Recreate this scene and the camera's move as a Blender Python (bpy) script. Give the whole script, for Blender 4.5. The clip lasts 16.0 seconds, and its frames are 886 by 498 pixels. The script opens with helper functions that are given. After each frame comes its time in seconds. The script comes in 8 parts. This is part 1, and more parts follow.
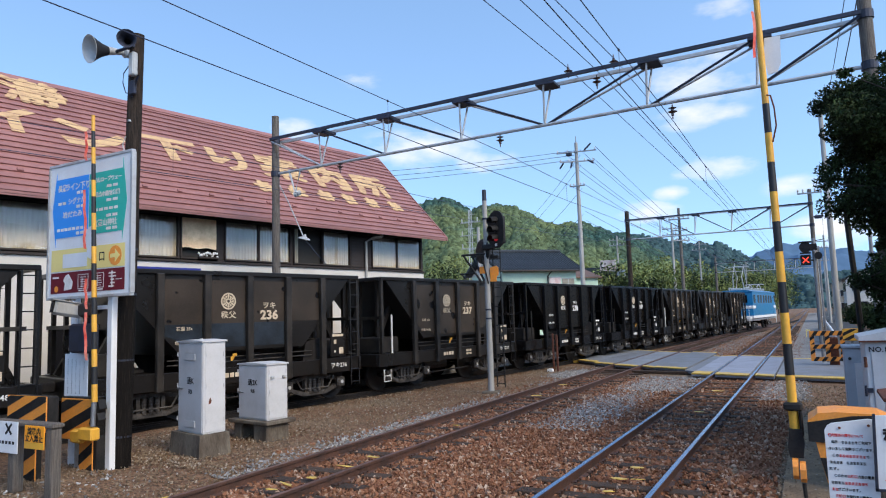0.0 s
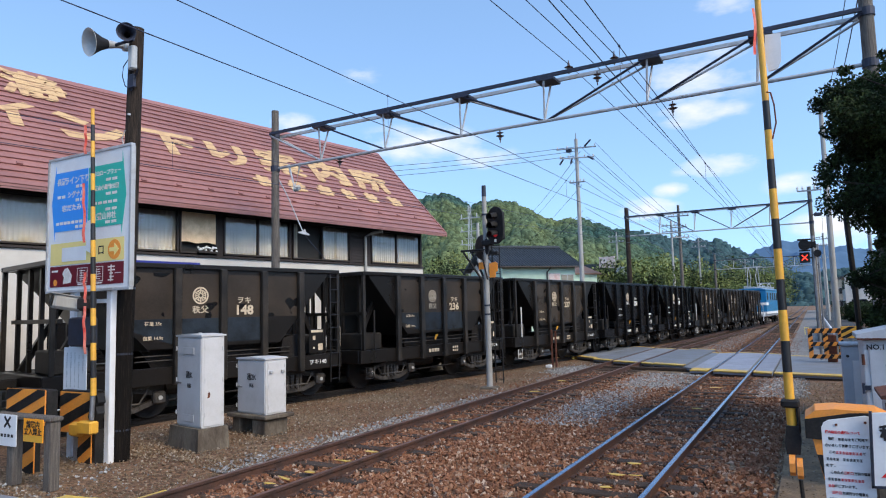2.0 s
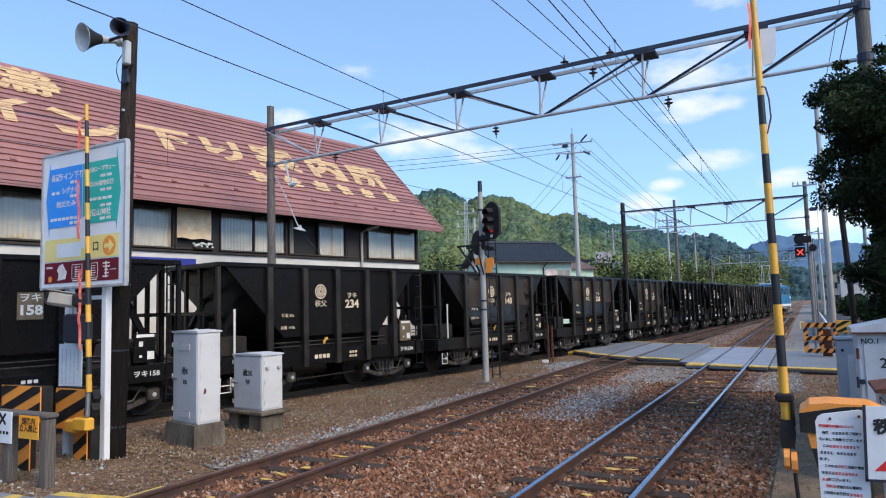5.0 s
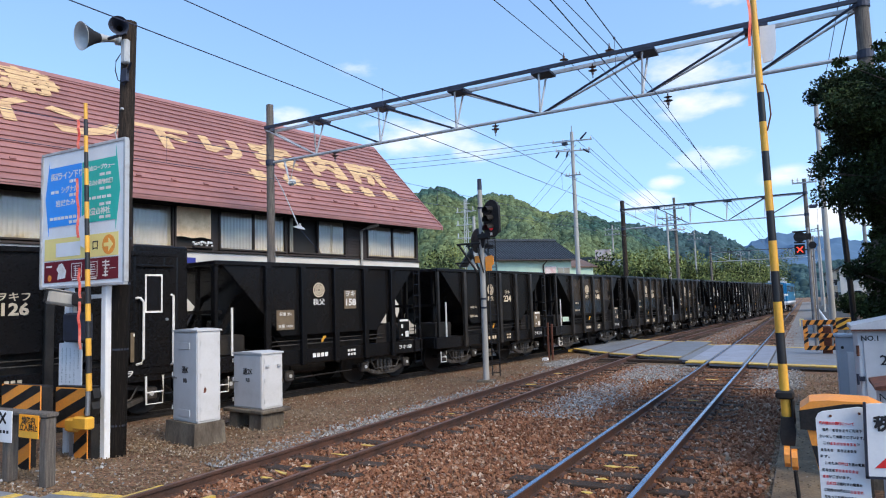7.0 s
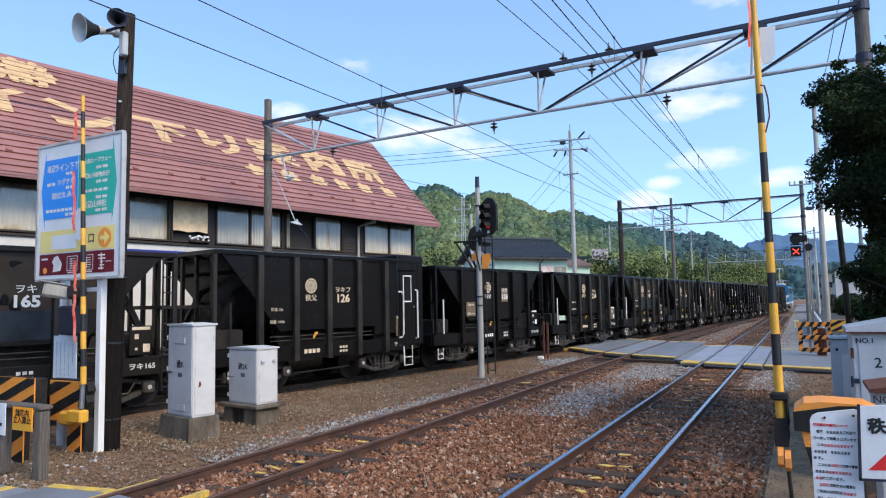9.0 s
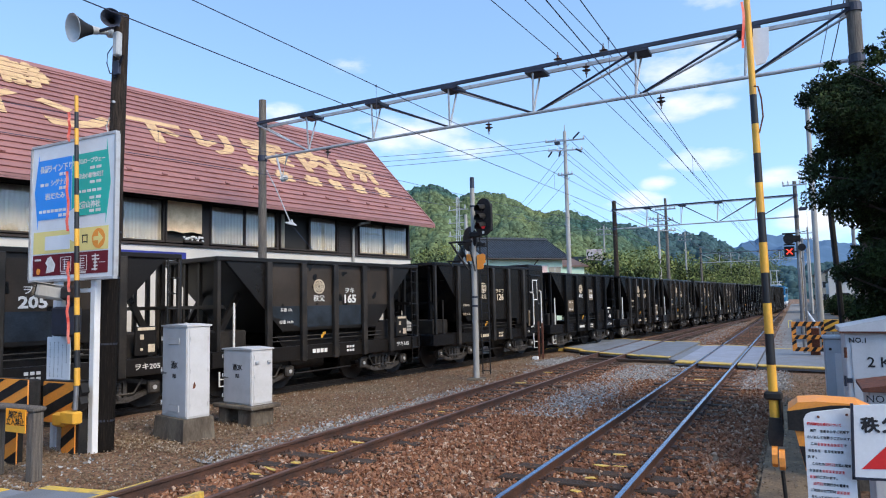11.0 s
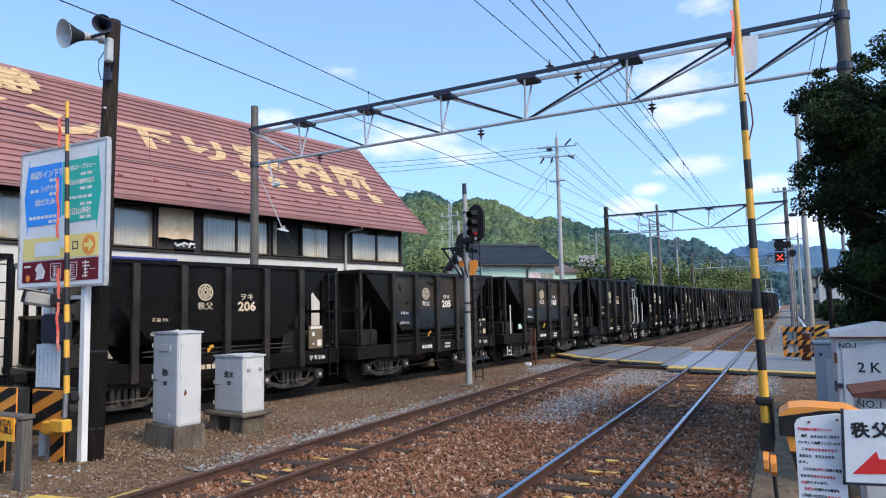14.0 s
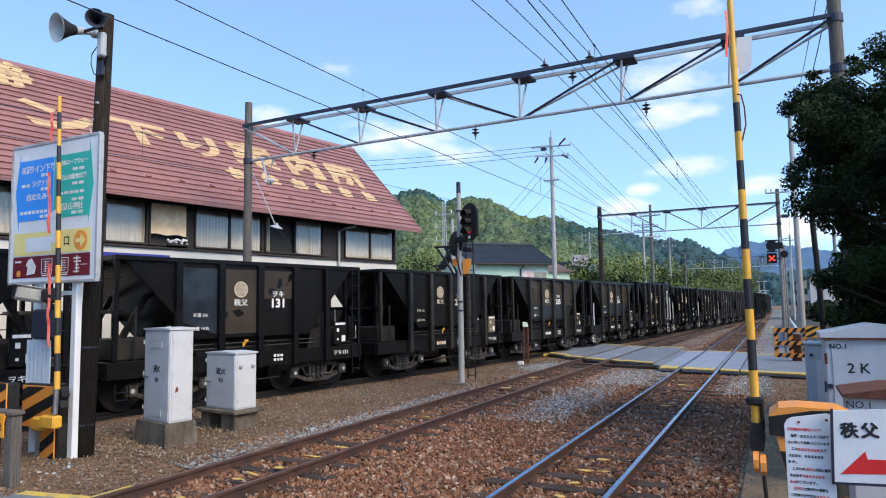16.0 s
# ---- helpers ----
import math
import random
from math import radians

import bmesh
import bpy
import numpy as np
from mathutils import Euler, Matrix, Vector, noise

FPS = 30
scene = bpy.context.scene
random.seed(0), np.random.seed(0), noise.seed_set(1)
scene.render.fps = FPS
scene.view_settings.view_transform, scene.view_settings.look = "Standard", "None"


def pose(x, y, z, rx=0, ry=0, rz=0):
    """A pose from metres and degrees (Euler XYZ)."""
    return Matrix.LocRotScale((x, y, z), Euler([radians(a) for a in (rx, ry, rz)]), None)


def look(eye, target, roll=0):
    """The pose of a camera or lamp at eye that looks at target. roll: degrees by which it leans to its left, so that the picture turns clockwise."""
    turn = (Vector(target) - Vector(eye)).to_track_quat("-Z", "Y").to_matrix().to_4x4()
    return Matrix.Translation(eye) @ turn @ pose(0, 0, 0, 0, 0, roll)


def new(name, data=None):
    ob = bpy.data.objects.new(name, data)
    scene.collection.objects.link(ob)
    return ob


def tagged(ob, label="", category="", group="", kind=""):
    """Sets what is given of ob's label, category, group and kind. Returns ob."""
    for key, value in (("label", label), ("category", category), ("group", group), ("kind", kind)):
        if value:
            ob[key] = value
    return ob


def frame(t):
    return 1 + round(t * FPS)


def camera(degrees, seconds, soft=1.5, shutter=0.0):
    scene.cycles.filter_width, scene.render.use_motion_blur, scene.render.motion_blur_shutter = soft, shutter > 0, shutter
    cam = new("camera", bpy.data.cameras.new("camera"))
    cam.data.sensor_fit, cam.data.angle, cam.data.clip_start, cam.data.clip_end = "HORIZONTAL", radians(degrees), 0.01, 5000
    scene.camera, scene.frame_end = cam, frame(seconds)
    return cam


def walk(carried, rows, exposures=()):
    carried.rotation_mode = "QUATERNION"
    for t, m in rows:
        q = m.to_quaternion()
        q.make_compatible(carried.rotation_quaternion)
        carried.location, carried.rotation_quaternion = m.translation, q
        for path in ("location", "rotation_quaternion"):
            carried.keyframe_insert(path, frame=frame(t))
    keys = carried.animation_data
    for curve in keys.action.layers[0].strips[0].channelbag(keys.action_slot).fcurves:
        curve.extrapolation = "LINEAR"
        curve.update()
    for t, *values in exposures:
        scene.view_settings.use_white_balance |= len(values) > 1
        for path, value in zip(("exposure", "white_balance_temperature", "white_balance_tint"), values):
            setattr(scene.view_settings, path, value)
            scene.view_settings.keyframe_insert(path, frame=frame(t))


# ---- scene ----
cam = camera(66.9, 16.0, soft=1.1)
PATH = [
    (0, (2.3, 0.499, 2.032), (1.347, 2.246, 2.231), -1.8),
    (0.5, (2.299, 0.502, 2.029), (1.348, 2.251, 2.215), -1.5),
    (1, (2.297, 0.501, 2.027), (1.35, 2.252, 2.217), -1.4),
    (1.5, (2.3, 0.497, 2.032), (1.351, 2.247, 2.224), -1.5),
    (2, (2.304, 0.498, 2.03), (1.352, 2.246, 2.216), -1.5),
    (2.5, (2.31, 0.5, 2.029), (1.362, 2.252, 2.211), -1.5),
    (3, (2.314, 0.503, 2.029), (1.377, 2.261, 2.208), -1.6),
    (3.5, (2.313, 0.506, 2.031), (1.376, 2.264, 2.206), -1.4),
    (4, (2.311, 0.507, 2.03), (1.368, 2.262, 2.205), -1.7),
    (6.5, (2.31, 0.512, 2.029), (1.364, 2.266, 2.197), -1.6),
    (7, (2.308, 0.513, 2.029), (1.364, 2.268, 2.196), -1.8),
    (7.5, (2.308, 0.509, 2.029), (1.36, 2.263, 2.197), -1.7),
    (8, (2.305, 0.513, 2.029), (1.366, 2.271, 2.195), -1.4),
    (8.5, (2.304, 0.514, 2.029), (1.366, 2.272, 2.193), -1.3),
    (9, (2.303, 0.517, 2.029), (1.367, 2.277, 2.188), -1.1),
    (11.5, (2.302, 0.513, 2.028), (1.384, 2.283, 2.189), -1.1),
    (12, (2.303, 0.515, 2.025), (1.393, 2.287, 2.194), -0.8),
    (12.5, (2.307, 0.507, 2.031), (1.402, 2.282, 2.209), -1.1),
    (13, (2.308, 0.509, 2.031), (1.402, 2.284, 2.211), -1.2),
    (13.5, (2.307, 0.514, 2.029), (1.397, 2.285, 2.209), -1.1),
    (14, (2.305, 0.513, 2.029), (1.403, 2.29, 2.207), -1.3),
    (14.5, (2.306, 0.518, 2.031), (1.41, 2.297, 2.207), -1.4),
    (15, (2.308, 0.517, 2.031), (1.418, 2.299, 2.204), -1.3),
    (15.5, (2.308, 0.518, 2.028), (1.422, 2.303, 2.202), -1.0),
    (16, (2.308, 0.516, 2.027), (1.423, 2.301, 2.2), -0.9),
]
walk(cam, [(t, look(eye, target, roll)) for t, eye, target, roll in PATH],
     exposures=[(0, 0.66), (3, 0.66), (4.2, 0.67), (6.3, 0.75), (8, 0.79), (16, 0.79)])

# ---- world, sun, exposure ----
world = bpy.data.worlds.new("sky")
scene.world = world
world.use_nodes = True
SUN_EL, SUN_AZ = 42.0, 106.0   # azimuth clockwise from +y


CLOUDS = [(40.9, 15.9, 1.8, 0.77, 0.9), (30.3, 14.2, 5.3, 1.64, 0.75), (25.1, 13.1, 2.9, 1.06, 0.8), (6.4, 17.9, 4.3, 2.32, 0.6), (6.8, 15.2, 3.3, 1.06, 0.75), (6.2, 11.0, 3.1, 0.92, 1.0), (9.4, 9.3, 1.4, 0.63, 0.9), (11.5, 8.0, 2.5, 0.87, 0.8), (-2.0, 5.6, 2.9, 1.45, 1.0), (4.1, 23.1, 2.5, 0.97, 0.6), (35.3, 19.9, 1.8, 0.68, 0.35), (0.0, 8.9, 2.5, 0.87, 0.5)]


def build_world():
    nt = world.node_tree
    nt.nodes.clear()
    out = nt.nodes.new("ShaderNodeOutputWorld")
    bg = nt.nodes.new("ShaderNodeBackground")
    sky = nt.nodes.new("ShaderNodeTexSky")
    sky.sky_type = "NISHITA"
    sky.sun_disc = False
    sky.sun_elevation = radians(SUN_EL)
    sky.sun_rotation = radians(SUN_AZ)
    sky.air_density, sky.dust_density, sky.ozone_density = 1.0, 0.4, 1.2
    tc = nt.nodes.new("ShaderNodeTexCoord")
    # the sky keeps its blue down to the hills: clear air, little haze at the horizon
    lift = nt.nodes.new("ShaderNodeVectorMath")
    lift.inputs[1].default_value = (0, 0, 0.23)
    nt.links.new(tc.outputs["Generated"], lift.inputs[0])
    norm = nt.nodes.new("ShaderNodeVectorMath")
    norm.operation = "NORMALIZE"
    nt.links.new(lift.outputs["Vector"], norm.inputs[0])
    nt.links.new(norm.outputs["Vector"], sky.inputs["Vector"])
    mp = nt.nodes.new("ShaderNodeMapping")
    mp.inputs["Scale"].default_value = (1.0, 1.0, 2.6)
    nt.links.new(tc.outputs["Generated"], mp.inputs["Vector"])
    noi = nt.nodes.new("ShaderNodeTexNoise")
    noi.inputs["Scale"].default_value = 13.0
    noi.inputs["Detail"].default_value = 9
    noi.inputs["Roughness"].default_value = 0.56
    nt.links.new(mp.outputs["Vector"], noi.inputs["Vector"])
    # cumulus scraps over the hills: azimuth left of +y, elevation, half widths across and up (degrees), density
    total = None
    for az, el, wa, we, dens in CLOUDS:
        d = nt.nodes.new("ShaderNodeVectorMath")
        d.operation = "SUBTRACT"
        c = Vector((-math.sin(radians(az)) * math.cos(radians(el)), math.cos(radians(az)) * math.cos(radians(el)), math.sin(radians(el))))
        nt.links.new(tc.outputs["Generated"], d.inputs[0])
        d.inputs[1].default_value = c
        sc = nt.nodes.new("ShaderNodeVectorMath")
        sc.operation = "MULTIPLY"
        sc.inputs[1].default_value = (1 / radians(wa), 1 / radians(wa), 1 / radians(we))
        nt.links.new(d.outputs["Vector"], sc.inputs[0])
        ln = nt.nodes.new("ShaderNodeVectorMath")
        ln.operation = "LENGTH"
        nt.links.new(sc.outputs["Vector"], ln.inputs[0])
        mr = nt.nodes.new("ShaderNodeMapRange")
        mr.inputs["From Min"].default_value, mr.inputs["From Max"].default_value = 1.25, 0.15
        mr.inputs["To Min"].default_value, mr.inputs["To Max"].default_value = 0.0, dens
        nt.links.new(ln.outputs["Value"], mr.inputs["Value"])
        if total is None:
            total = mr.outputs["Result"]
        else:
            mx = nt.nodes.new("ShaderNodeMath")
            mx.operation = "MAXIMUM"
            nt.links.new(total, mx.inputs[0])
            nt.links.new(mr.outputs["Result"], mx.inputs[1])
            total = mx.outputs["Value"]
    # the noise eats into their outlines
    edge = nt.nodes.new("ShaderNodeMath")
    edge.operation = "MULTIPLY_ADD"
    edge.inputs[1].default_value, edge.inputs[2].default_value = 2.6, -1.3
    nt.links.new(noi.outputs["Fac"], edge.inputs[0])
    both = nt.nodes.new("ShaderNodeMath")
    nt.links.new(total, both.inputs[0])
    nt.links.new(edge.outputs["Value"], both.inputs[1])
    keep = nt.nodes.new("ShaderNodeMapRange")
    keep.inputs["From Min"].default_value, keep.inputs["From Max"].default_value = 0.05, 1.1
    nt.links.new(both.outputs["Value"], keep.inputs["Value"])
    mul = nt.nodes.new("ShaderNodeMath")
    mul.operation = "MULTIPLY"
    mul.use_clamp = True
    nt.links.new(keep.outputs["Result"], mul.inputs[0])
    on = nt.nodes.new("ShaderNodeMapRange")
    on.inputs["From Min"].default_value, on.inputs["From Max"].default_value = 0.0, 0.25
    nt.links.new(total, on.inputs["Value"])
    nt.links.new(on.outputs["Result"], mul.inputs[1])
    mix = nt.nodes.new("ShaderNodeMixRGB")
    mix.inputs["Color2"].default_value = (4.4, 4.5, 4.85, 1)
    nt.links.new(mul.outputs["Value"], mix.inputs["Fac"])
    tint = nt.nodes.new("ShaderNodeMixRGB")
    tint.blend_type = "MULTIPLY"
    tint.inputs["Fac"].default_value = 1.0
    tint.inputs["Color2"].default_value = (1.34, 1.45, 1.46, 1)
    nt.links.new(sky.outputs["Color"], tint.inputs["Color1"])
    nt.links.new(tint.outputs["Color"], mix.inputs["Color1"])
    nt.links.new(mix.outputs["Color"], bg.inputs["Color"])
    bg.inputs["Strength"].default_value = 0.15
    nt.links.new(bg.outputs["Background"], out.inputs["Surface"])


build_world()
sun = new("sun", bpy.data.lights.new("sun", "SUN"))
sun.data.energy, sun.data.angle, sun.data.color = 1.9, radians(28), (1.0, 0.84, 0.62)
_a, _e = radians(SUN_AZ), radians(SUN_EL)
sun.matrix_world = look((60 * math.sin(_a) * math.cos(_e), 60 * math.cos(_a) * math.cos(_e), 60 * math.sin(_e)), (0, 0, 0))


# ---- materials ----
def srgb(r, g, b):
    return tuple(((c / 255) / 12.92 if c / 255 <= 0.04045 else ((c / 255 + 0.055) / 1.055) ** 2.4) for c in (r, g, b))


def mat(name, base, rough=0.6, metal=0.0, var=0.25, scale=3.0, fine=40.0, bump=0.2, second=None, amount=0.5, edge=0.12,
        stretch=(1, 1, 1), islands=0.0, spec=0.5, pieces=0.0, rvar=0.15):
    """A surface with grain and blotches: base colour, a second colour in blotches, fine grain and relief, all at world size."""
    m = bpy.data.materials.new(name)
    m.use_nodes = True
    nt = m.node_tree
    b = nt.nodes["Principled BSDF"]
    tc = nt.nodes.new("ShaderNodeTexCoord")
    mp = nt.nodes.new("ShaderNodeMapping")
    mp.inputs["Scale"].default_value = stretch
    nt.links.new(tc.outputs["Object"], mp.inputs["Vector"])
    n1, n2 = nt.nodes.new("ShaderNodeTexNoise"), nt.nodes.new("ShaderNodeTexNoise")
    for n, s, d in ((n1, scale, 6), (n2, fine, 4)):
        n.inputs["Scale"].default_value, n.inputs["Detail"].default_value, n.inputs["Roughness"].default_value = s, d, 0.6
        nt.links.new(mp.outputs["Vector"], n.inputs["Vector"])
    ramp = nt.nodes.new("ShaderNodeMapRange")
    ramp.inputs["From Min"].default_value, ramp.inputs["From Max"].default_value = amount - edge, amount + edge
    nt.links.new(n1.outputs["Fac"], ramp.inputs["Value"])
    mix = nt.nodes.new("ShaderNodeMixRGB")
    c2 = second or tuple(c * (1 - var) for c in base)
    mix.inputs["Color1"].default_value, mix.inputs["Color2"].default_value = (*c2, 1), (*base, 1)
    nt.links.new(ramp.outputs["Result"], mix.inputs["Fac"])
    gr = nt.nodes.new("ShaderNodeMapRange")
    gr.inputs["From Min"].default_value, gr.inputs["From Max"].default_value = 0.25, 0.75
    gr.inputs["To Min"].default_value, gr.inputs["To Max"].default_value = 1 - var, 1 + var
    nt.links.new(n2.outputs["Fac"], gr.inputs["Value"])
    mul = nt.nodes.new("ShaderNodeVectorMath")
    mul.operation = "SCALE"
    nt.links.new(mix.outputs["Color"], mul.inputs[0])
    nt.links.new(gr.outputs["Result"], mul.inputs["Scale"])
    col = mul.outputs["Vector"]
    for share, kind, key in ((islands, "ShaderNodeNewGeometry", "Random Per Island"), (pieces, "ShaderNodeObjectInfo", "Random")):
        if share:
            geo = nt.nodes.new(kind)
            mr = nt.nodes.new("ShaderNodeMapRange")
            mr.inputs["To Min"].default_value, mr.inputs["To Max"].default_value = 1 - share, 1 + share
            nt.links.new(geo.outputs[key], mr.inputs["Value"])
            m2 = nt.nodes.new("ShaderNodeVectorMath")
            m2.operation = "SCALE"
            nt.links.new(col, m2.inputs[0])
            nt.links.new(mr.outputs["Result"], m2.inputs["Scale"])
            col = m2.outputs["Vector"]
    nt.links.new(col, b.inputs["Base Color"])
    rr = nt.nodes.new("ShaderNodeMapRange")
    rr.inputs["To Min"].default_value, rr.inputs["To Max"].default_value = max(0.03, rough - rvar), min(1, rough + rvar)
    nt.links.new(n1.outputs["Fac"], rr.inputs["Value"])
    nt.links.new(rr.outputs["Result"], b.inputs["Roughness"])
    b.inputs["Metallic"].default_value = metal
    b.inputs["Specular IOR Level"].default_value = spec
    if bump:
        bp = nt.nodes.new("ShaderNodeBump")
        bp.inputs["Strength"].default_value, bp.inputs["Distance"].default_value = bump, 0.02
        nt.links.new(n2.outputs["Fac"], bp.inputs["Height"])
        nt.links.new(bp.outputs["Normal"], b.inputs["Normal"])
    return m


def two_stone(name, c1, c2, c3, fine):
    """Loose stones: three colours picked stone by stone."""
    m = mat(name, c1, rough=0.85, var=0.25, fine=fine, bump=0.5)
    nt = m.node_tree
    b = nt.nodes["Principled BSDF"]
    old = b.inputs["Base Color"].links[0].from_socket
    geo = nt.nodes.new("ShaderNodeNewGeometry")
    ramp = nt.nodes.new("ShaderNodeValToRGB")
    ramp.color_ramp.interpolation = "LINEAR"
    e = ramp.color_ramp.elements
    e[0].position, e[0].color = 0.0, (*[c * 0.38 for c in c1], 1)
    e[1].position, e[1].color = 1.0, (*c3, 1)
    for p, c in ((0.45, c1), (0.8, c2)):
        k = e.new(p)
        k.color = (*c, 1)
    nt.links.new(geo.outputs["Random Per Island"], ramp.inputs["Fac"])
    mix = nt.nodes.new("ShaderNodeMixRGB")
    mix.inputs["Fac"].default_value = 0.75
    nt.links.new(old, mix.inputs["Color1"])
    nt.links.new(ramp.outputs["Color"], mix.inputs["Color2"])
    nt.links.new(mix.outputs["Color"], b.inputs["Base Color"])
    return m


def ground_material():
    """Gravel ground: brown stained ballast by the tracks, tan earth beside them, grey stones in patches, fine stones by relief."""
    m = bpy.data.materials.new("gravel_ground")
    m.use_nodes = True
    nt = m.node_tree
    b = nt.nodes["Principled BSDF"]
    b.inputs["Roughness"].default_value = 0.9
    tc = nt.nodes.new("ShaderNodeTexCoord")
    big, vor, fine = nt.nodes.new("ShaderNodeTexNoise"), nt.nodes.new("ShaderNodeTexVoronoi"), nt.nodes.new("ShaderNodeTexNoise")
    big.inputs["Scale"].default_value, big.inputs["Detail"].default_value = 0.55, 6
    vor.inputs["Scale"].default_value = 26
    fine.inputs["Scale"].default_value, fine.inputs["Detail"].default_value = 9, 5
    for n in (big, vor, fine):
        nt.links.new(tc.outputs["Object"], n.inputs["Vector"])
    ramp = nt.nodes.new("ShaderNodeValToRGB")
    e = ramp.color_ramp.elements
    e[0].position, e[0].color = 0.30, (0.155, 0.074, 0.037, 1)
    e[1].position, e[1].color = 0.72, (0.22, 0.165, 0.108, 1)
    k = e.new(0.5)
    k.color = (0.205, 0.112, 0.06, 1)
    nt.links.new(big.outputs["Fac"], ramp.inputs["Fac"])
    st = nt.nodes.new("ShaderNodeMapRange")
    st.inputs["To Min"].default_value, st.inputs["To Max"].default_value = 0.45, 1.5
    sepc = nt.nodes.new("ShaderNodeSeparateColor")
    nt.links.new(vor.outputs["Color"], sepc.inputs["Color"])
    nt.links.new(sepc.outputs["Red"], st.inputs["Value"])
    mul = nt.nodes.new("ShaderNodeVectorMath")
    mul.operation = "SCALE"
    nt.links.new(ramp.outputs["Color"], mul.inputs[0])
    nt.links.new(st.outputs["Result"], mul.inputs["Scale"])
    nt.links.new(mul.outputs["Vector"], b.inputs["Base Color"])
    bp = nt.nodes.new("ShaderNodeBump")
    bp.inputs["Strength"].default_value, bp.inputs["Distance"].default_value = 1.0, 0.04
    nt.links.new(vor.outputs["Distance"], bp.inputs["Height"])
    bp.invert = True
    bp2 = nt.nodes.new("ShaderNodeBump")
    bp2.inputs["Strength"].default_value, bp2.inputs["Distance"].default_value = 0.5, 0.05
    nt.links.new(fine.outputs["Fac"], bp2.inputs["Height"])
    nt.links.new(bp2.outputs["Normal"], bp.inputs["Normal"])
    nt.links.new(bp.outputs["Normal"], b.inputs["Normal"])
    return m


def glass_material(name, tint=(1.0, 0.99, 0.97), rough=0.02):
    m = bpy.data.materials.new(name)
    m.use_nodes = True
    b = m.node_tree.nodes["Principled BSDF"]
    b.inputs["Base Color"].default_value = (*tint, 1)
    b.inputs["Transmission Weight"].default_value = 1.0
    b.inputs["Roughness"].default_value = rough
    b.inputs["IOR"].default_value = 1.5
    return m


def glow_material(name, color, strength):
    m = bpy.data.materials.new(name)
    m.use_nodes = True
    b = m.node_tree.nodes["Principled BSDF"]
    b.inputs["Base Color"].default_value = (*color, 1)
    b.inputs["Emission Color"].default_value = (*color, 1)
    b.inputs["Emission Strength"].default_value = strength
    return m


def wagon_film_material():
    """Glossy brown wagon colour with near-black round spots."""
    m = mat("brown_wagon_paint", (0.055, 0.043, 0.034), 0.24, 0, 0.12, .9, 30, 0.02, (0.036, 0.029, 0.024), rvar=.08, spec=.45)
    nt = m.node_tree
    b = nt.nodes["Principled BSDF"]
    old = b.inputs["Base Color"].links[0].from_socket
    tc = [n for n in nt.nodes if n.type == "TEX_COORD"][0]
    info = nt.nodes.new("ShaderNodeObjectInfo")
    shift = nt.nodes.new("ShaderNodeVectorMath")
    shift.operation = "SCALE"
    shift.inputs[0].default_value = (31.0, 17.0, 9.0)
    nt.links.new(info.outputs["Random"], shift.inputs["Scale"])
    add = nt.nodes.new("ShaderNodeVectorMath")
    nt.links.new(tc.outputs["Object"], add.inputs[0])
    nt.links.new(shift.outputs["Vector"], add.inputs[1])
    vor = nt.nodes.new("ShaderNodeTexNoise")
    vor.inputs["Scale"].default_value, vor.inputs["Detail"].default_value = 2.6, 1.0
    nt.links.new(add.outputs["Vector"], vor.inputs["Vector"])
    rm = nt.nodes.new("ShaderNodeMapRange")
    rm.inputs["From Min"].default_value, rm.inputs["From Max"].default_value = 0.655, 0.675
    nt.links.new(vor.outputs["Fac"], rm.inputs["Value"])
    mix = nt.nodes.new("ShaderNodeMixRGB")
    mix.inputs["Color2"].default_value = (0.006, 0.006, 0.007, 1)
    nt.links.new(rm.outputs["Result"], mix.inputs["Fac"])
    nt.links.new(old, mix.inputs["Color1"])
    nt.links.new(mix.outputs["Color"], b.inputs["Base Color"])
    return m


